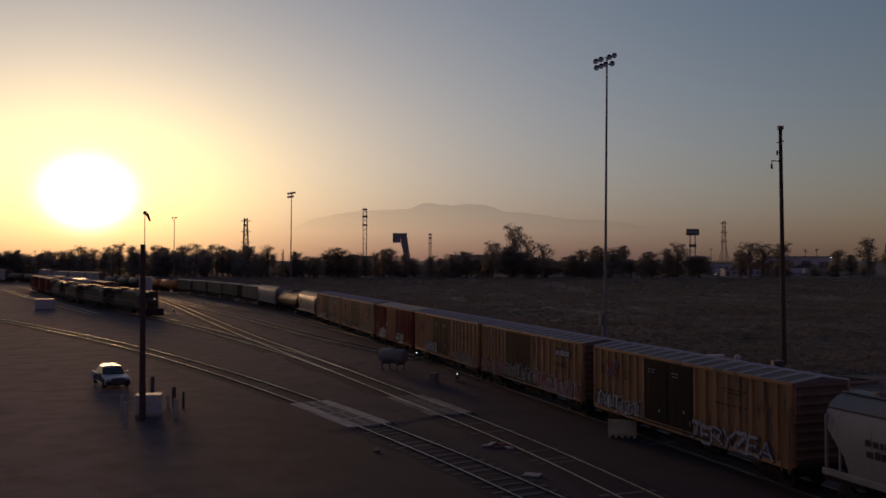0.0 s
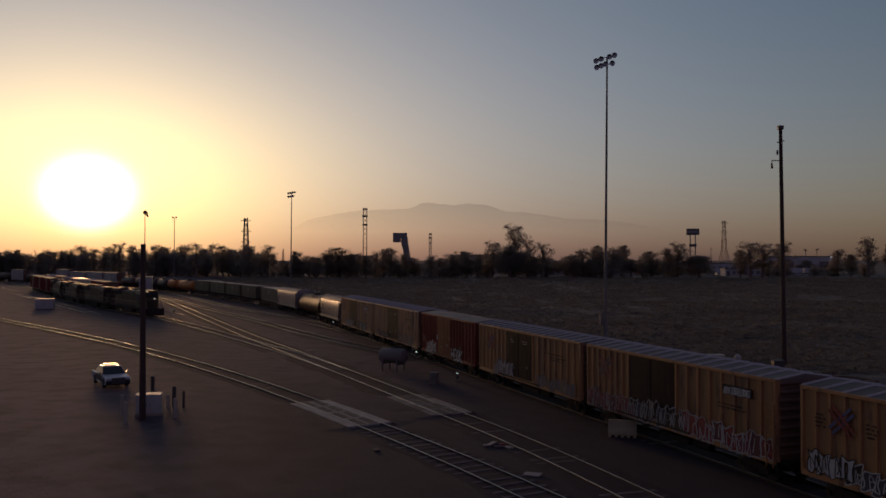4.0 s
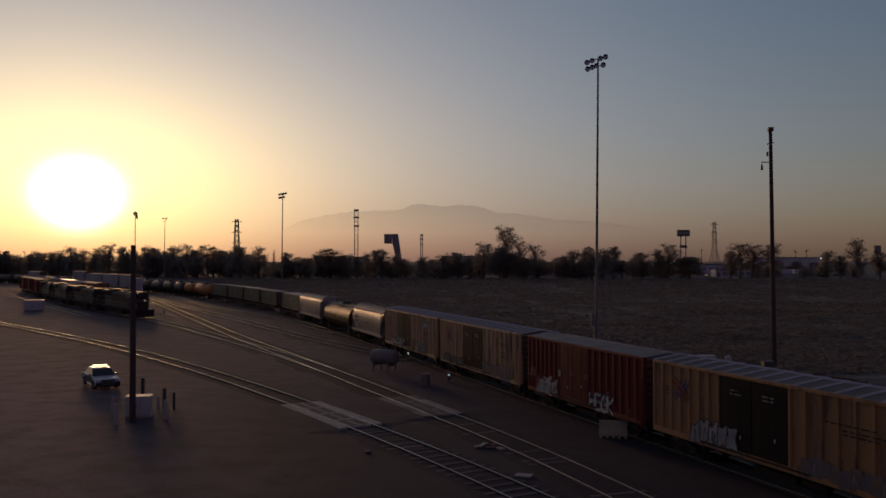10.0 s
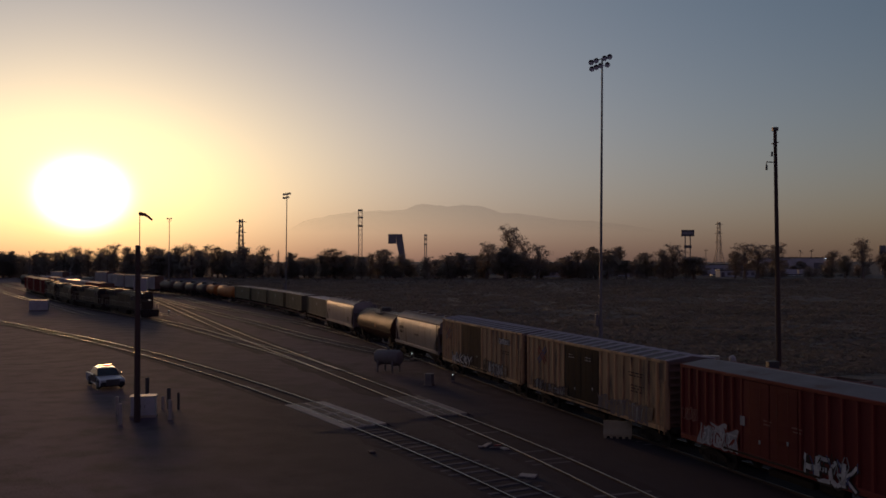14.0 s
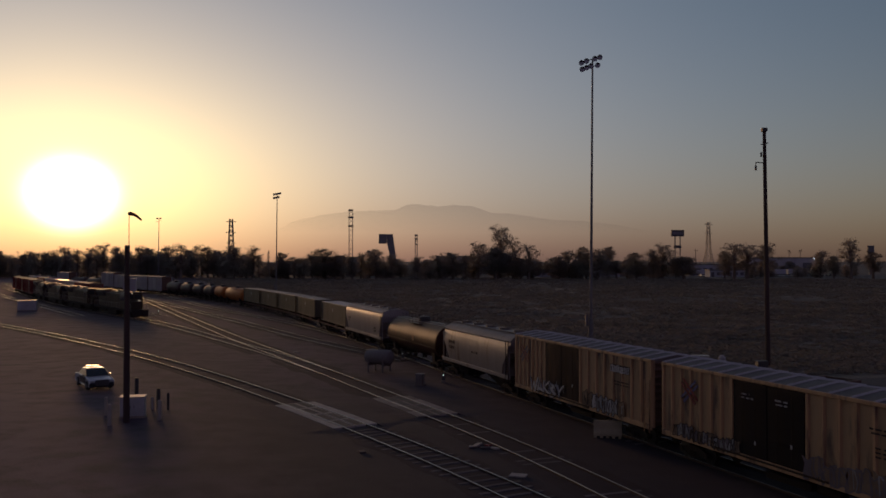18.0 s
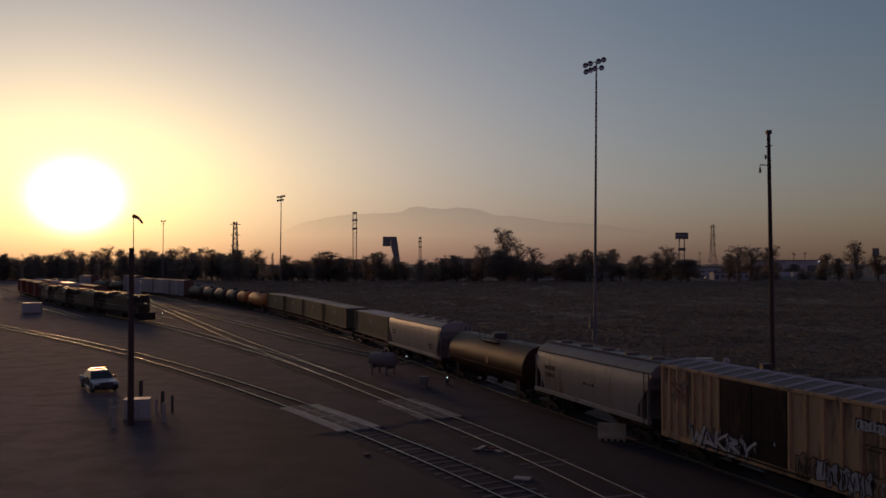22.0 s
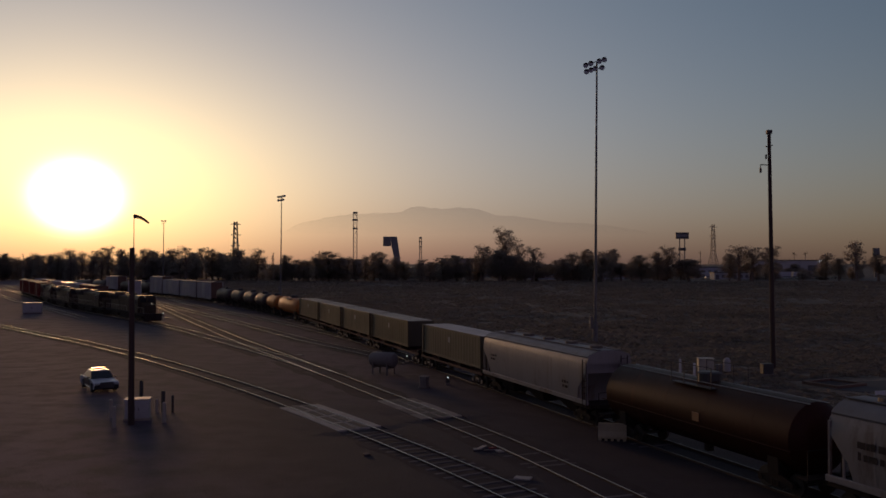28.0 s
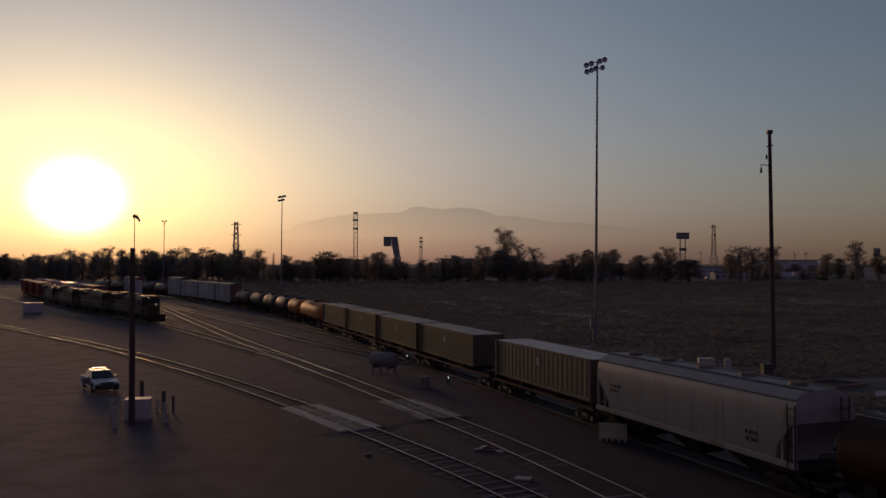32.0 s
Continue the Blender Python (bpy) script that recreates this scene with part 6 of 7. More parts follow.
tube_tower(-50.7, 545, 42.5, 2.3, "tall antenna tower with round platforms")
tube_tower(-9.3, 600, 28.0, 1.5, "slim hazy antenna tower")


def corner_sign():
    """A tall leaning slab with a board jutting from its head."""
    s = thing("road_sign_tower", "dark angular sign tower over the trees", "sign", at=pose(-26.9, 520, 0))
    part("slab", Geo().loft([[(x, y, z) for x, z in ((5.4, -0.2), (8.0, -0.2), (4.35, 25.5), (0.7, 25.5), (0.9, 19.4))] for y in (-0.7, 0.7)]), "sign", s)
    part("board", box(-4.2, 0.68, -0.8, 0.8, 19.6, 25.5, 0.1), "sign", s)


def billboard():
    b = thing("billboard", "high roadside sign on two posts with a smaller board below", "sign", at=pose(142.2, 480, 0))
    for x in (-1.45, 1.45):
        part("post", Geo().tube((x, 0, -0.2), (x, 0, 23.2), 0.3, n=8), "tower", b)
    bd = part("board", box(-3.7, 3.7, -0.5, 0.5, 23.0, 26.7, 0.1), "sign_face", b)
    for k in range(6):
        part("letter_bar", box(-3.2 + k * 1.1, -2.6 + k * 1.1, -0.53, -0.5, 24.1, 25.6), "pale_box", bd)
    part("lower_board", box(-2.2, 2.1, -0.4, 0.4, 16.3, 17.9, 0.06), "sign_face", b)


def water_tower():
    w = thing("water_tower", "grey water tower far past the field", "water tower", at=pose(290.6, 550, 0))
    part("column", Geo().tube((0, 0, -0.2), (0, 0, 13), 1.0, 0.9, 10), "tower", w)
    part("bowl", Geo().tube((0, 0, 12.5), (0, 0, 15), 1.2, 2.4, 14).tube((0, 0, 15), (0, 0, 19), 2.4, 2.2, 14), "tower", w)


corner_sign()
billboard()
water_tower()


def low_building(x, y, w, d, h, label, mat="wall", bays=8, turn=0):
    b = thing("building", label, "building", "low buildings past the field", at=pose(x, y, 0, 0, 0, turn))
    part("wall", box(-w / 2, w / 2, -d / 2, d / 2, -0.2, h, 0.1), mat, b)
    part("roof", box(-w / 2 - 0.4, w / 2 + 0.4, -d / 2 - 0.4, d / 2 + 0.4, h, h + 0.5, 0.1), "dark_steel", b)
    for i in range(bays):
        xx = -w / 2 + w * (i + 0.5) / bays
        wn = part("window" if i % 3 else "door", box(xx - w / bays * 0.28, xx + w / bays * 0.28, -d / 2 - 0.06, -d / 2 + 0.05, 0.9 if i % 3 else 0.0, h * 0.72, 0.03), "dull_window", b)
        part("frame", box(xx - w / bays * 0.32, xx + w / bays * 0.32, -d / 2 - 0.12, -d / 2 - 0.02, h * 0.72, h * 0.78, 0.02), mat, wn)
    return b


low_building(-62, 560, 30, 20, 11.2, "long hazy warehouse past the trees", "wall_tan", 6)
low_building(28, 590, 46, 20, 12.0, "long hazy warehouse past the trees", "wall_tan", 9)
low_building(176, 520, 34, 16, 6.5, "long pale low building past the field", "wall_white", 9)
low_building(232, 560, 46, 18, 10.8, "pale flat-roofed building past the field", "wall", 4)
low_building(168, 476, 20, 8, 3.6, "white low sheds at the field's far edge", "wall_white", 6)
low_building(66, 486, 22, 6, 3.7, "white low sheds at the field's far edge", "wall_white", 5)
low_building(104, 486, 19, 6, 3.9, "white low sheds at the field's far edge", "wall_white", 4)
low_building(110, 500, 40, 12, 6.0, "low tan building behind the trees", "wall_tan", 8)



def flue(x, y, h, r, label):
    c = thing("chimney", label, "chimney", at=pose(x, y, 0))
    part("stack", Geo().tube((0, 0, -0.2), (0, 0, h), r, r * 0.85, 10), "tower", c)
    part("rim", Geo().tube((0, 0, h - 0.5), (0, 0, h), r * 1.05, n=10), "tower", c)


flue(284.5, 562, 15.8, 0.55, "slim grey chimney far past the field")


def line_pole(x, y, h):
    p = thing("power_pole", "far wooden power pole with a crossarm", "pole", "far power poles", at=pose(x, y, 0))
    part("shaft", Geo().tube((0, 0, -0.2), (0, 0, h), 0.22, 0.15, 8), "pole_wood", p)
    part("cross_arm", box(-1.3, 1.3, -0.08, 0.08, h - 1.2, h - 1.0, 0.02), "pole_wood", p)


for x, y, h in ((178, 560, 17.0), (262, 560, 15.5), (118, 560, 14.8), (92, 585, 15.2), (-64, 470, 13.5)):
    line_pole(x, y, h)


def palm(x, y, h):
    p = thing("palm_tree", "small far palm with a tuft of fronds", "palm", "far palms", at=pose(x, y, 0))
    part("trunk", Geo().tube((0, 0, -0.2), (0.2, 0, h), 0.25, 0.18, 8), "bark", p)
    r = random.Random(int(x))
    for k in range(9):
        a, up = 2 * math.pi * k / 9 + r.uniform(-0.2, 0.2), r.uniform(-0.5, 1.3)
        c, q = math.cos(a), math.sin(a)
        part("frond", Geo().loft([[(0.2 - q * 0.12, c * 0.12, h), (0.2 + q * 0.12, -c * 0.12, h), (0.2, 0, h - 0.1)], [(0.2 + c * 1.0 - q * 0.3, q * 1.0 + c * 0.3, h + up), (0.2 + c * 1.0 + q * 0.3, q * 1.0 - c * 0.3, h + up), (0.2 + c, q, h + up - 0.1)],
                                  [(0.2 + c * 1.9 - q * 0.04, q * 1.9 + c * 0.04, h + up - 0.7), (0.2 + c * 1.9 + q * 0.04, q * 1.9 - c * 0.04, h + up - 0.7), (0.2 + c * 1.9, q * 1.9, h + up - 0.75)]]), "leaf", p)


for x, y, h in ((258, 600, 15.4), (266, 600, 16.0), (296, 640, 13.0), (8.5, 600, 13.8), (63, 610, 15.5), (47, 600, 14.6), (150, 610, 14.0)):
    palm(x, y, h)


def wall_lamp():
    w = thing("wall_floodlight", "lit white floodlight on the far building", "lamp", at=pose(253.6, 550.2, 10.7))
    part("bracket", box(-0.1, 0.1, 0.0, 0.75, -0.1, 0.1, 0.02), "dark_steel", w)
    part("lamp", Geo().tube((0, -0.1, 0), (0, 0.1, 0), 0.42, n=12), "lamp_on", w, "lit lamp face")


wall_lamp()


def debris():
    """Scraps of timber and plate lying between the tracks."""
    r = random.Random(3)
    for k, (x, y, w, d, mat) in enumerate(((2.45, 43.0, 0.9, 0.25, "pale_concrete"), (2.9, 42.4, 0.7, 0.2, "tie"), (3.0, 42.9, 0.35, 0.25, "spray_red"), (2.1, 42.6, 0.5, 0.18, "steel"), (3.3, 42.2, 0.4, 0.3, "pale_concrete"), (3.9, 36.9, 0.75, 0.45, "pale_concrete"), (-13.6, 86.5, 0.7, 0.4, "steel"), (-3.3, 41.6, 0.5, 0.3, "tie"))):
        o = thing("scrap_piece", "scrap of timber or plate lying on the dirt", "scrap", "scraps between the tracks", at=pose(x, y, -0.02, r.uniform(-4, 4), r.uniform(-4, 4), r.uniform(0, 180)))
        part("plank", box(-w / 2, w / 2, -d / 2, d / 2, 0, 0.07, 0.01), mat, o)


debris()
dwarf_signal(-47.5, 148.5)

def parked_car(paint, label):
    """A small saloon car, seen from far off. Its own x runs forward."""
    c = thing("parked_car", label, "car", "cars parked past the field")
    side = [(-2.2, 0.35), (-2.25, 0.85), (-1.3, 0.95), (1.0, 0.95), (2.15, 0.75), (2.2, 0.35)]
    part("body", Geo().loft([[(x, y, z) for x, z in side] for y in (-0.88, 0.88)]), paint, c)
    cab = [(-1.7, 0.93), (-1.1, 1.42), (0.2, 1.45), (0.95, 0.93)]
    part("greenhouse", Geo().loft([[(x, y * (1.0 if z < 1 else 0.82), z) for x, z in cab] for y in (-0.8, 0.8)]), "glass", c, "dark windows")
    part("roof_panel", box(-1.08, 0.18, -0.62, 0.62, 1.43, 1.49, 0.02), paint, c)
    for x in (-1.35, 1.35):
        for y in (-0.82, 0.82):
            part("wheel", Geo().tube((x, y - 0.1, 0.32), (x, y + 0.1, 0.32), 0.32, n=12), "rubber", c)
    return c


PARKED = [parked_car(p, f"{w} car parked in a row past the field") for p, w in (("white_paint", "white"), ("pale_box", "silver grey"), ("car_black", "black"))]
pick = random.Random(31)
spots = [(158 + 3.1 * k, 486 + 0.4 * math.sin(k)) for k in range(25) if k % 9 not in (4, 5)]
for k, (x, y) in enumerate(spots):
    m = pose(x, y, -0.02, 0, 0, 100 + pick.uniform(-4, 4))
    kind = pick.choice((0, 0, 1, 2))
    if k < 3:
        PARKED[k].matrix_basis = m
    else:
        copy_thing(PARKED[kind], m)


def semi_trailer():
    """A box trailer on its legs, seen from far off."""
    t = thing("semi_trailer", "white box trailer parked past the field", "trailer", "trailers past the field")
    part("box_body", box(-6.2, 6.2, -1.25, 1.25, 1.15, 3.95, 0.05), "wall_white", t)
    part("rear_door", box(6.2, 6.26, -1.15, 1.15, 1.25, 3.85, 0.02), "pale_box", t)
    part("chassis", box(-6.0, 6.0, -0.5, 0.5, 0.8, 1.15, 0.03), "frame", t)
    for x in (3.6, 4.9):
        for y in (-1.05, 1.05):
            part("wheel", Geo().tube((x, y - 0.15, 0.5), (x, y + 0.15, 0.5), 0.5, n=14), "rubber", t)
    for y in (-0.7, 0.7):
        part("landing_leg", box(-3.6, -3.4, y - 0.08, y + 0.08, -0.1, 1.15, 0.01), "frame", t)
    return t


LOT = [(163, 497, 6), (177, 499, 3), (206, 498, 8), (220, 500, 4), (191, 503, 12)]
first_trailer = semi_trailer()
for k, (x, y, turn) in enumerate(LOT):
    if k:
        copy_thing(first_trailer, pose(x, y, -0.02, 0, 0, turn))
    else:
        first_trailer.matrix_basis = pose(x, y, -0.02, 0, 0, turn)

# ---------------------------------------------------------------- trees and field plants


def leaf_cluster(g, rng, c, r, n_, leaf):
    for _ in range(n_):
        d = Vector([max(min(rng.gauss(0, 0.6), 1.1), -1.1) for _ in range(3)])
        p = Vector(c) + Vector((d.x * r[0], d.y * r[1], d.z * r[2]))
        a = Vector((rng.gauss(0, 1), rng.gauss(0, 1), rng.gauss(0, 1))).normalized()
        b = a.orthogonal().normalized()
        s = leaf * rng.uniform(0.6, 1.4)
        g.add([p - a * s * 0.5, p + b * s * 0.35, p + a * s * 0.6, p - b * s * 0.35], [(0, 1, 2, 3)])


def tree(seed, style):
    """A tree ten metres high and six wide, of tapered trunk, limbs and a crown of leaf clumps with gaps."""
    rng = random.Random(seed)
    t = thing("tree", "dark leafy tree at the field's far edge", "tree", "trees past the field")
    g = Geo()
    low = {"round": 0.14, "tall": 0.3, "sparse": 0.28, "wide": 0.22, "bush": 0.03, "column": 0.05}[style]
    bendx = rng.uniform(-0.4, 0.4)
    top = Vector((bendx, 0, 8.2))
    pts = [Vector((0, 0, -0.4)), Vector((bendx * 0.3, 0.1, 10 * low)), Vector((bendx * 0.8, -0.1, 6)), top]
    for a, b, r0, r1 in zip(pts, pts[1:], (0.34, 0.25, 0.16), (0.25, 0.16, 0.05)):
        g.tube(a, b, r0, r1, 7)
    crown = Geo()
    n_ = {"round": 46, "tall": 40, "sparse": 44, "wide": 64, "bush": 34, "column": 18}[style]
    for k in range(n_):
        u = rng.random()
        z = 10 * (low + (0.97 - low) * (k + 0.5) / n_)
        env = {"round": math.sin(math.pi * min(max((z / 10 - low) / (1 - low) * 0.85 + 0.12, 0), 1)) ** 0.6, "tall": 0.75 * math.sin(math.pi * min(max((z / 10 - low) / (1 - low) * 0.9 + 0.08, 0), 1)) ** 0.7 + 0.15,
               "sparse": 0.35 + 0.65 * math.sin(math.pi * min(max((z / 10 - low) / (1 - low) * 0.9 + 0.06, 0), 1)), "wide": 1.0 - 0.45 * abs((z / 10 - low) / (1 - low) - 0.4), "bush": 1 - 0.6 * (z / 10) ** 2, "column": 0.8 - 0.5 * z / 10}[style]
        ang = rng.uniform(0, 2 * math.pi)
        rad = 2.3 * env * (0.25 + 0.75 * u)
        c = Vector((bendx * z / 10 + rad * math.cos(ang), rad * math.sin(ang), z))
        base = pts[1].lerp(top, min(max((z / 10 - low) * 0.9, 0), 0.9))
        g.tube(base, c, 0.07, 0.02, 4)
        size = rng.uniform(0.35, 0.95) * (0.8 if style == "sparse" else 1.0)
        leaf_cluster(crown, rng, c, (size * 1.15, size * 1.15, size * 0.85), int(95 * size + 22) if style == "sparse" else int(130 * size + 30), 0.20 if style == "sparse" else 0.25)
    if style in ("round", "wide", "tall", "bush"):
        leaf_cluster(crown, rng, (bendx * 0.6, 0, 10 * (low + 0.42 * (1 - low))), (2.3, 2.3, 3.2), 500, 0.30)
    part("trunk", g, "bark", t)
    part("crown", crown, "leaf", t, "ragged dark green crown")
    return t


for key, gloss in (("black_door", 0.1), ("brown_door", 0.1), ("red", 0.25), ("red_door", 0.2), ("stencil", 0.2), ("ballast", 0.2), ("frame", 0.2), ("tank_brown", 0.12), ("tank_orange", 0.12), ("tank_black", 0.25), ("hopper_grey", 0.28), ("hopper_pale", 0.28), ("olive", 0.3), ("khaki", 0.3), ("container_top", 0.25), ("pale_top", 0.25), ("tie", 0.2), ("loco", 0.2), ("loco_roof", 0.25), ("pale_box", 0.3)):
    MAT[key].node_tree.nodes["Principled BSDF"].inputs["Specular IOR Level"].default_value = gloss
STYLES = ["round", "tall", "sparse", "wide", "bush", "column", "round", "tall", "bush"]
for key in ("leaf", "dry_grass"):
    nt = MAT[key].node_tree
    bs = nt.nodes["Principled BSDF"]
    through_leaf, both = nt.nodes.new("ShaderNodeBsdfTranslucent"), nt.nodes.new("ShaderNodeMixShader")
    through_leaf.inputs["Color"].default_value = (0.42, 0.35, 0.30, 1) if key == "leaf" else (0.135, 0.118, 0.100, 1)
    both.inputs[0].default_value = 0.5
    nt.links.new(bs.outputs[0], both.inputs[1])
    nt.links.new(through_leaf.outputs[0], both.inputs[2])
    nt.links.new(both.outputs[0], nt.nodes["Material Output"].inputs["Surface"])
KINDS = [tree(100 + i, s) for i, s in enumerate(STYLES)]
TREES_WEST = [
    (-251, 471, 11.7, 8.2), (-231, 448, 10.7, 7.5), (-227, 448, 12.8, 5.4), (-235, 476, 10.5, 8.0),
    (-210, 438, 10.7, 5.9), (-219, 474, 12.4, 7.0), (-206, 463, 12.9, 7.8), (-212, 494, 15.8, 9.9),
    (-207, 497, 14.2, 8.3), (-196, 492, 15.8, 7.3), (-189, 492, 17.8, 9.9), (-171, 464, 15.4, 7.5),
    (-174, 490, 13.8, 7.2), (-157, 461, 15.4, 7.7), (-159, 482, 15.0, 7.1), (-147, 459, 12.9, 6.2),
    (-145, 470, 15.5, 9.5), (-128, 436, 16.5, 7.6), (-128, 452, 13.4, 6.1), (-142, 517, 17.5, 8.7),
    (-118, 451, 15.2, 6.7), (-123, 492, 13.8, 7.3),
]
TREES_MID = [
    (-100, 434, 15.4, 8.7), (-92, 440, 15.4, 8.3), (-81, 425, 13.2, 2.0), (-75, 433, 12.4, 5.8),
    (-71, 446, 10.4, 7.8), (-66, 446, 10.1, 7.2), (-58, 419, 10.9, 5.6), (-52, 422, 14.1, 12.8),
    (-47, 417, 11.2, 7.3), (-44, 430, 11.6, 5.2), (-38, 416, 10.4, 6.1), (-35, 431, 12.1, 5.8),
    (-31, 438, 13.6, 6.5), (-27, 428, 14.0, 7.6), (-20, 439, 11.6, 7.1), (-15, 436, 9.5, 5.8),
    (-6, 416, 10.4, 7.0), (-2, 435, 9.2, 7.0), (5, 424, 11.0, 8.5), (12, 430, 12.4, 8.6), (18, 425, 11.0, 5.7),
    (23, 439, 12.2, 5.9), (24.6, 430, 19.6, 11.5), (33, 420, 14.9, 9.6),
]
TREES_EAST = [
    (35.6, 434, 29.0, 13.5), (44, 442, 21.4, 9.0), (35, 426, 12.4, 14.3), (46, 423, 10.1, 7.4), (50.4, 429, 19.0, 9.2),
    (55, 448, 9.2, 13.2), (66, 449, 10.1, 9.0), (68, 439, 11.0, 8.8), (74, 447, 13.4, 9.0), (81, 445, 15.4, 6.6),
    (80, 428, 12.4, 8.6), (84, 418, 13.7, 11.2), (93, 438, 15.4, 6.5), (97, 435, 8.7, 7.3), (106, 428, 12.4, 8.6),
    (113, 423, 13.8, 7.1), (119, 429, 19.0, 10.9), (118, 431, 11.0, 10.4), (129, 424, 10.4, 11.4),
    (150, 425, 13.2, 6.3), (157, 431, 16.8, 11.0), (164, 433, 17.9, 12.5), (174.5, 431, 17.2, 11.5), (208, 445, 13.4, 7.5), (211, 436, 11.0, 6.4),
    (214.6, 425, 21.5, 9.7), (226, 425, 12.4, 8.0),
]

rng = random.Random(9)


def hides_shed(x, y):
    """Open ground before the white sheds."""
    return y < 486 and (0.108 < x / y < 0.157 or 0.19 < x / y < 0.235 or 0.32 < x / y < 0.375)


def plant(kind, x, y, h, w, label=""):
    if "bush" in label and hides_shed(x, y):
        return None
    m = Matrix.LocRotScale((x, y, -0.1), Euler((0, 0, rng.uniform(0, 6.28))), (w / 4.6, w / 4.6, h / 10.6))
    t = copy_thing(KINDS[kind], m)
    if label:
        tagged(t, label)
    return t


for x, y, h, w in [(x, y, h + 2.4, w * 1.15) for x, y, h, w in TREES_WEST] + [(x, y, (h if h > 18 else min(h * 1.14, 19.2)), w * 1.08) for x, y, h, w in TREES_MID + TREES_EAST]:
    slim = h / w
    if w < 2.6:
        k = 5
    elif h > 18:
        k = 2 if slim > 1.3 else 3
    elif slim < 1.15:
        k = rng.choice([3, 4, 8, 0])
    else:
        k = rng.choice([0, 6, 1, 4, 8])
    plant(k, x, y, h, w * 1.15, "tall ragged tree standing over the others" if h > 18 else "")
# lower growth that closes the rows
for k in range(58):
    plant(rng.choice([4, 8, 0]), -262 + k * 2.9 + rng.uniform(-1.2, 1.2), rng.uniform(440, 500), rng.uniform(11.5, 15.0), rng.uniform(7, 10), "dense dark bush under the far trees")
for k in range(62):
    plant(rng.choice([4, 8, 0, 4]), -92 + k * 3.3 + rng.uniform(-1.5, 1.5), rng.uniform(430, 500), rng.uniform(6.5, 11.0), rng.uniform(6, 9), "dense dark bush under the far trees")
for k in range(24):
    plant(rng.choice([4, 8, 6]), 118 + k * 6 + rng.uniform(-2, 2), rng.uniform(500, 560), rng.uniform(6.0, 10.5), rng.uniform(6, 10), "dark bush by the far buildings")
for k in range(34):
    plant(rng.choice([4, 8, 6]), 48 + k * 5.6 + rng.uniform(-2, 2), rng.uniform(446, 482), rng.uniform(4.5, 8.0), rng.uniform(5, 9), "low dark bush between the far trees")
for k, pattern in enumerate(KINDS):
    pattern.matrix_basis = Matrix.LocRotScale((-262 - 9 * k, 470 + 4 * k, -0.1), None, (1.3, 1.3, 1.2))


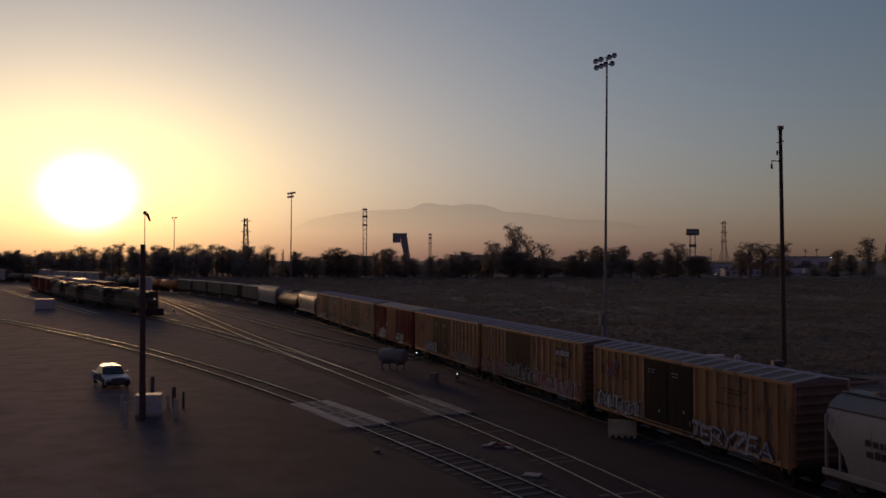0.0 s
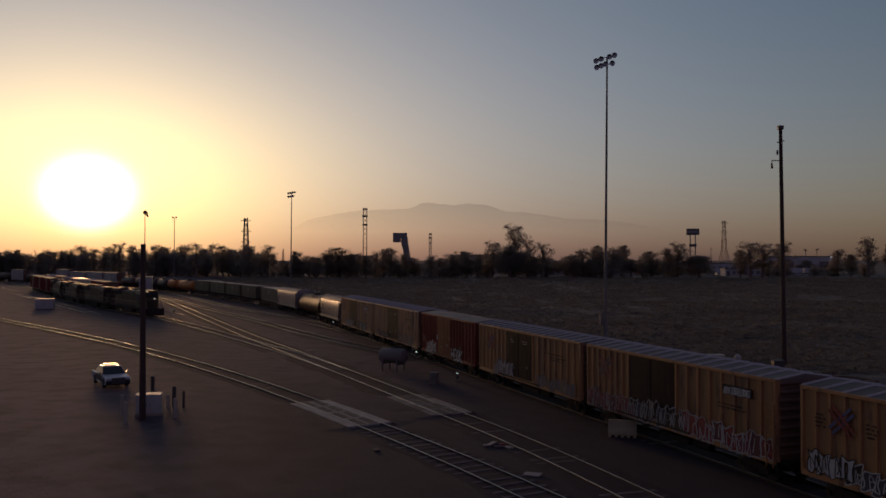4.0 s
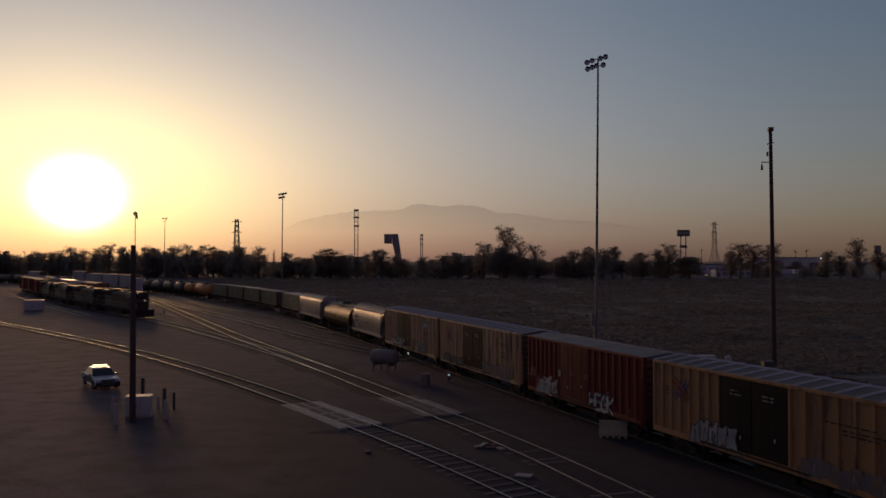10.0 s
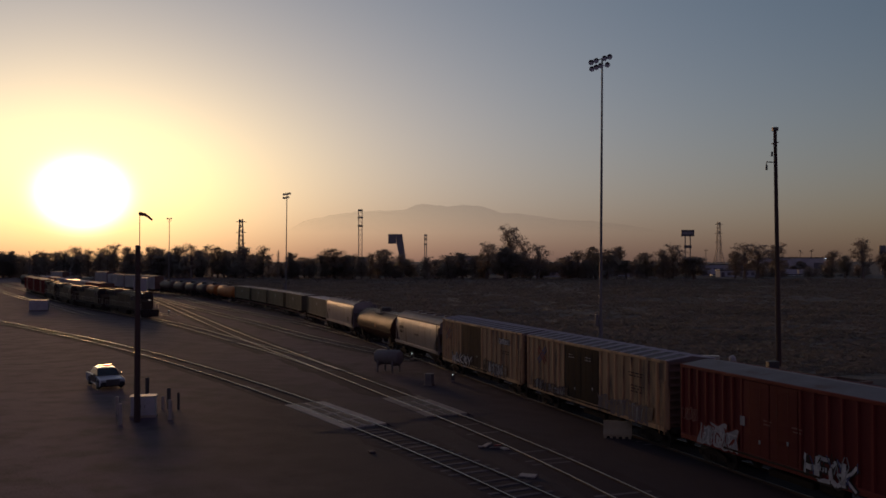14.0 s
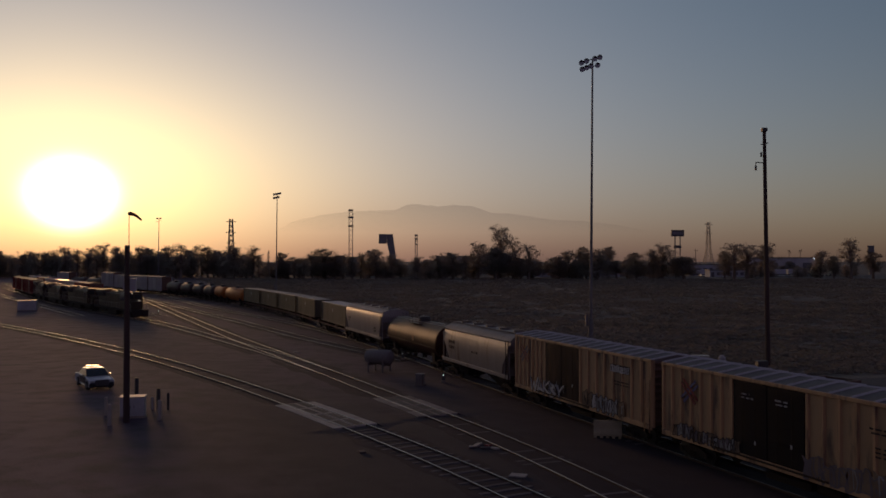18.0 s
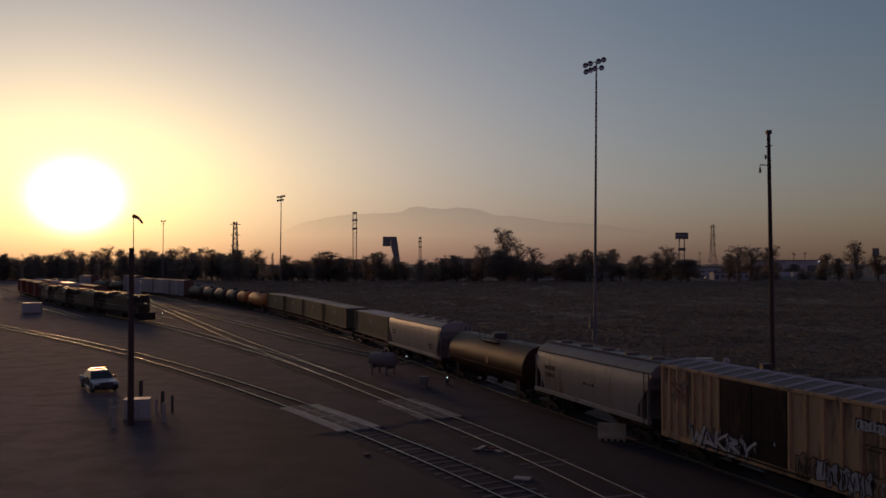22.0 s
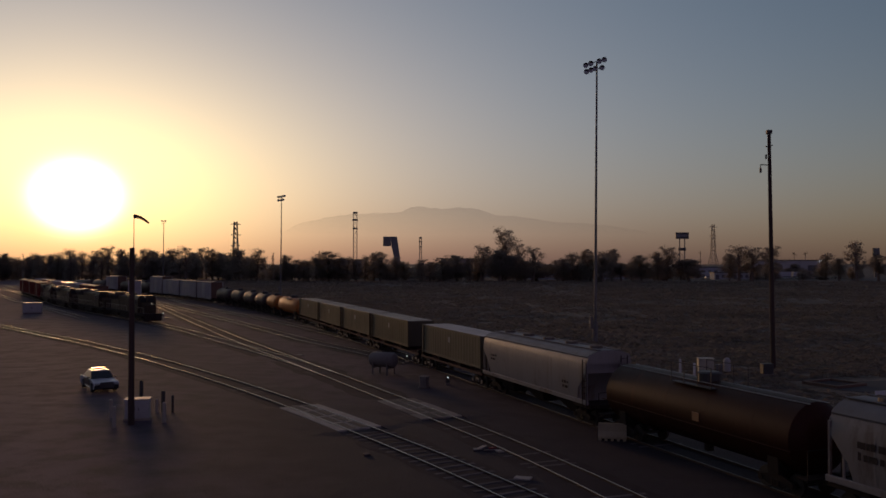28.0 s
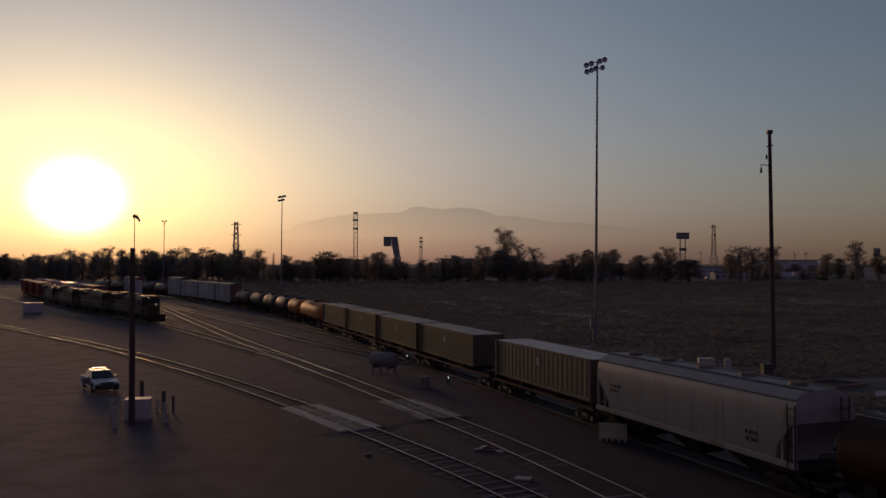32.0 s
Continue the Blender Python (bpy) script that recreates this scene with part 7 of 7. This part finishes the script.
def field_plants():
    """Dry tufts over the near field."""
    g, r = Geo(), random.Random(4)
    n_ = 0
    while n_ < 26000:
        y = 42 + 380 * r.random() ** 1.9
        x = r.uniform(-0.5, 0.62) * y
        d = past_train(x, y)
        patch = noise.noise((x * 0.035, y * 0.022, 2)) + 0.6 * noise.noise((x * 0.11, y * 0.07, 5))
        if d < 9 or patch + 0.9 * r.random() < -0.05 - 0.3 * (d < 40):
            continue
        if math.hypot((x - 36) / 1.6, y - 64) < 5.5 or (d < 22 and 15 < x and y < 90 and r.random() < 0.6):
            continue
        n_ += 1
        grow = min(max((d - 12) / 25, 0), 1) * min(max((math.hypot(x - 32, y - 66) - 16) / 14, 0), 1)
        z = -0.08 + grow * (0.55 * noise.noise((x * 0.05, y * 0.04, 3)) + 0.3 * noise.noise((x * 0.15, y * 0.12, 7)) - 0.1)
        big = 1 + 0.8 * max(patch, 0)
        h, w = r.uniform(0.08, 0.25) * big * (1 + y / 400), r.uniform(0.25, 0.6) * big * (1 + y / 200)
        a = r.uniform(0, 3.14)
        for q in range(6):
            a += 1.05
            c, s = math.cos(a) * w, math.sin(a) * w
            lean = r.uniform(-0.35, 0.35)
            ox, oy = r.gauss(0, w * 0.6), r.gauss(0, w * 0.6)
            k = h * r.uniform(0.5, 1.1)
            g.add([(x + ox - c * 0.5, y + oy - s * 0.5, z), (x + ox + c * 0.5, y + oy + s * 0.5, z), (x + ox + c * 0.55 + lean, y + oy + s * 0.5, z + k), (x + ox - c * 0.2 + lean, y + oy - s * 0.2, z + k * 0.8)], [(0, 1, 2, 3)])
    me = bpy.data.meshes.new("field_grass")
    me.from_pydata(g.v, [], g.f)
    me.materials.append(MAT["dry_grass"])
    tagged(new("field_grass", me), "dry tufted grass over the open field", "grass", kind="stuff")


field_plants()

# ---------------------------------------------------------------- what moves
SPEED = 4.0          # metres a second
TRAIN_TIMES = [2.0 * k for k in range(17)]


def motions():
    for car, u in TRAIN:
        rows = []
        for t in TRAIN_TIMES:
            x, y, h = train_path(u - SPEED * t, 1.5)
            rows.append((t, pose(x, y, RAIL_TOP, 0, 0, math.degrees(h) - 90)))
        walk(car, rows)
    spin = [(0.15 * k, SPEED * 0.15 * k / 0.42) for k in range(214)]
    for wheel, dx in WHEELS:
        walk(wheel, [(t, pose(dx, 0, 0.42, 0, math.degrees(a), 0)) for t, a in spin])
    for eng, s in ENGINES:
        rows = []
        for t, go in ((0, 0), (10, 0), (17, 0.0), (19, 0.35), (21, 1.0), (24, 2.5), (28, 4.5), (32, 6.3)):
            x, y, h = along(LINE_ENGINE, ENGINE_FRONT - go + s)
            rows.append((t, pose(x, y, RAIL_TOP, 0, 0, h + 180)))
        walk(eng, rows)
    sock = LIVE[1]
    walk(sock, [(t, pose(-17.55, 49.5, 12.15, 0, drop, turn)) for t, drop, turn in SOCK])


ENGINE_FRONT = 73.0
# seconds, droop, turn from the frame's right-hand way
SOCK = [(0, 9, -50), (1.5, 14, -54), (3, 0, -58), (6, -9, -67), (8, -12, -70), (10, -3, -64), (12, 3, -72), (14, 1, -20), (17, -11, -60), (18, 2, -20), (19, 9, -47), (21, 3, -28), (23, 7, -43), (25, 14, -12), (28, 3, 0), (30, -7, -60), (32, -3, -53)]
motions()
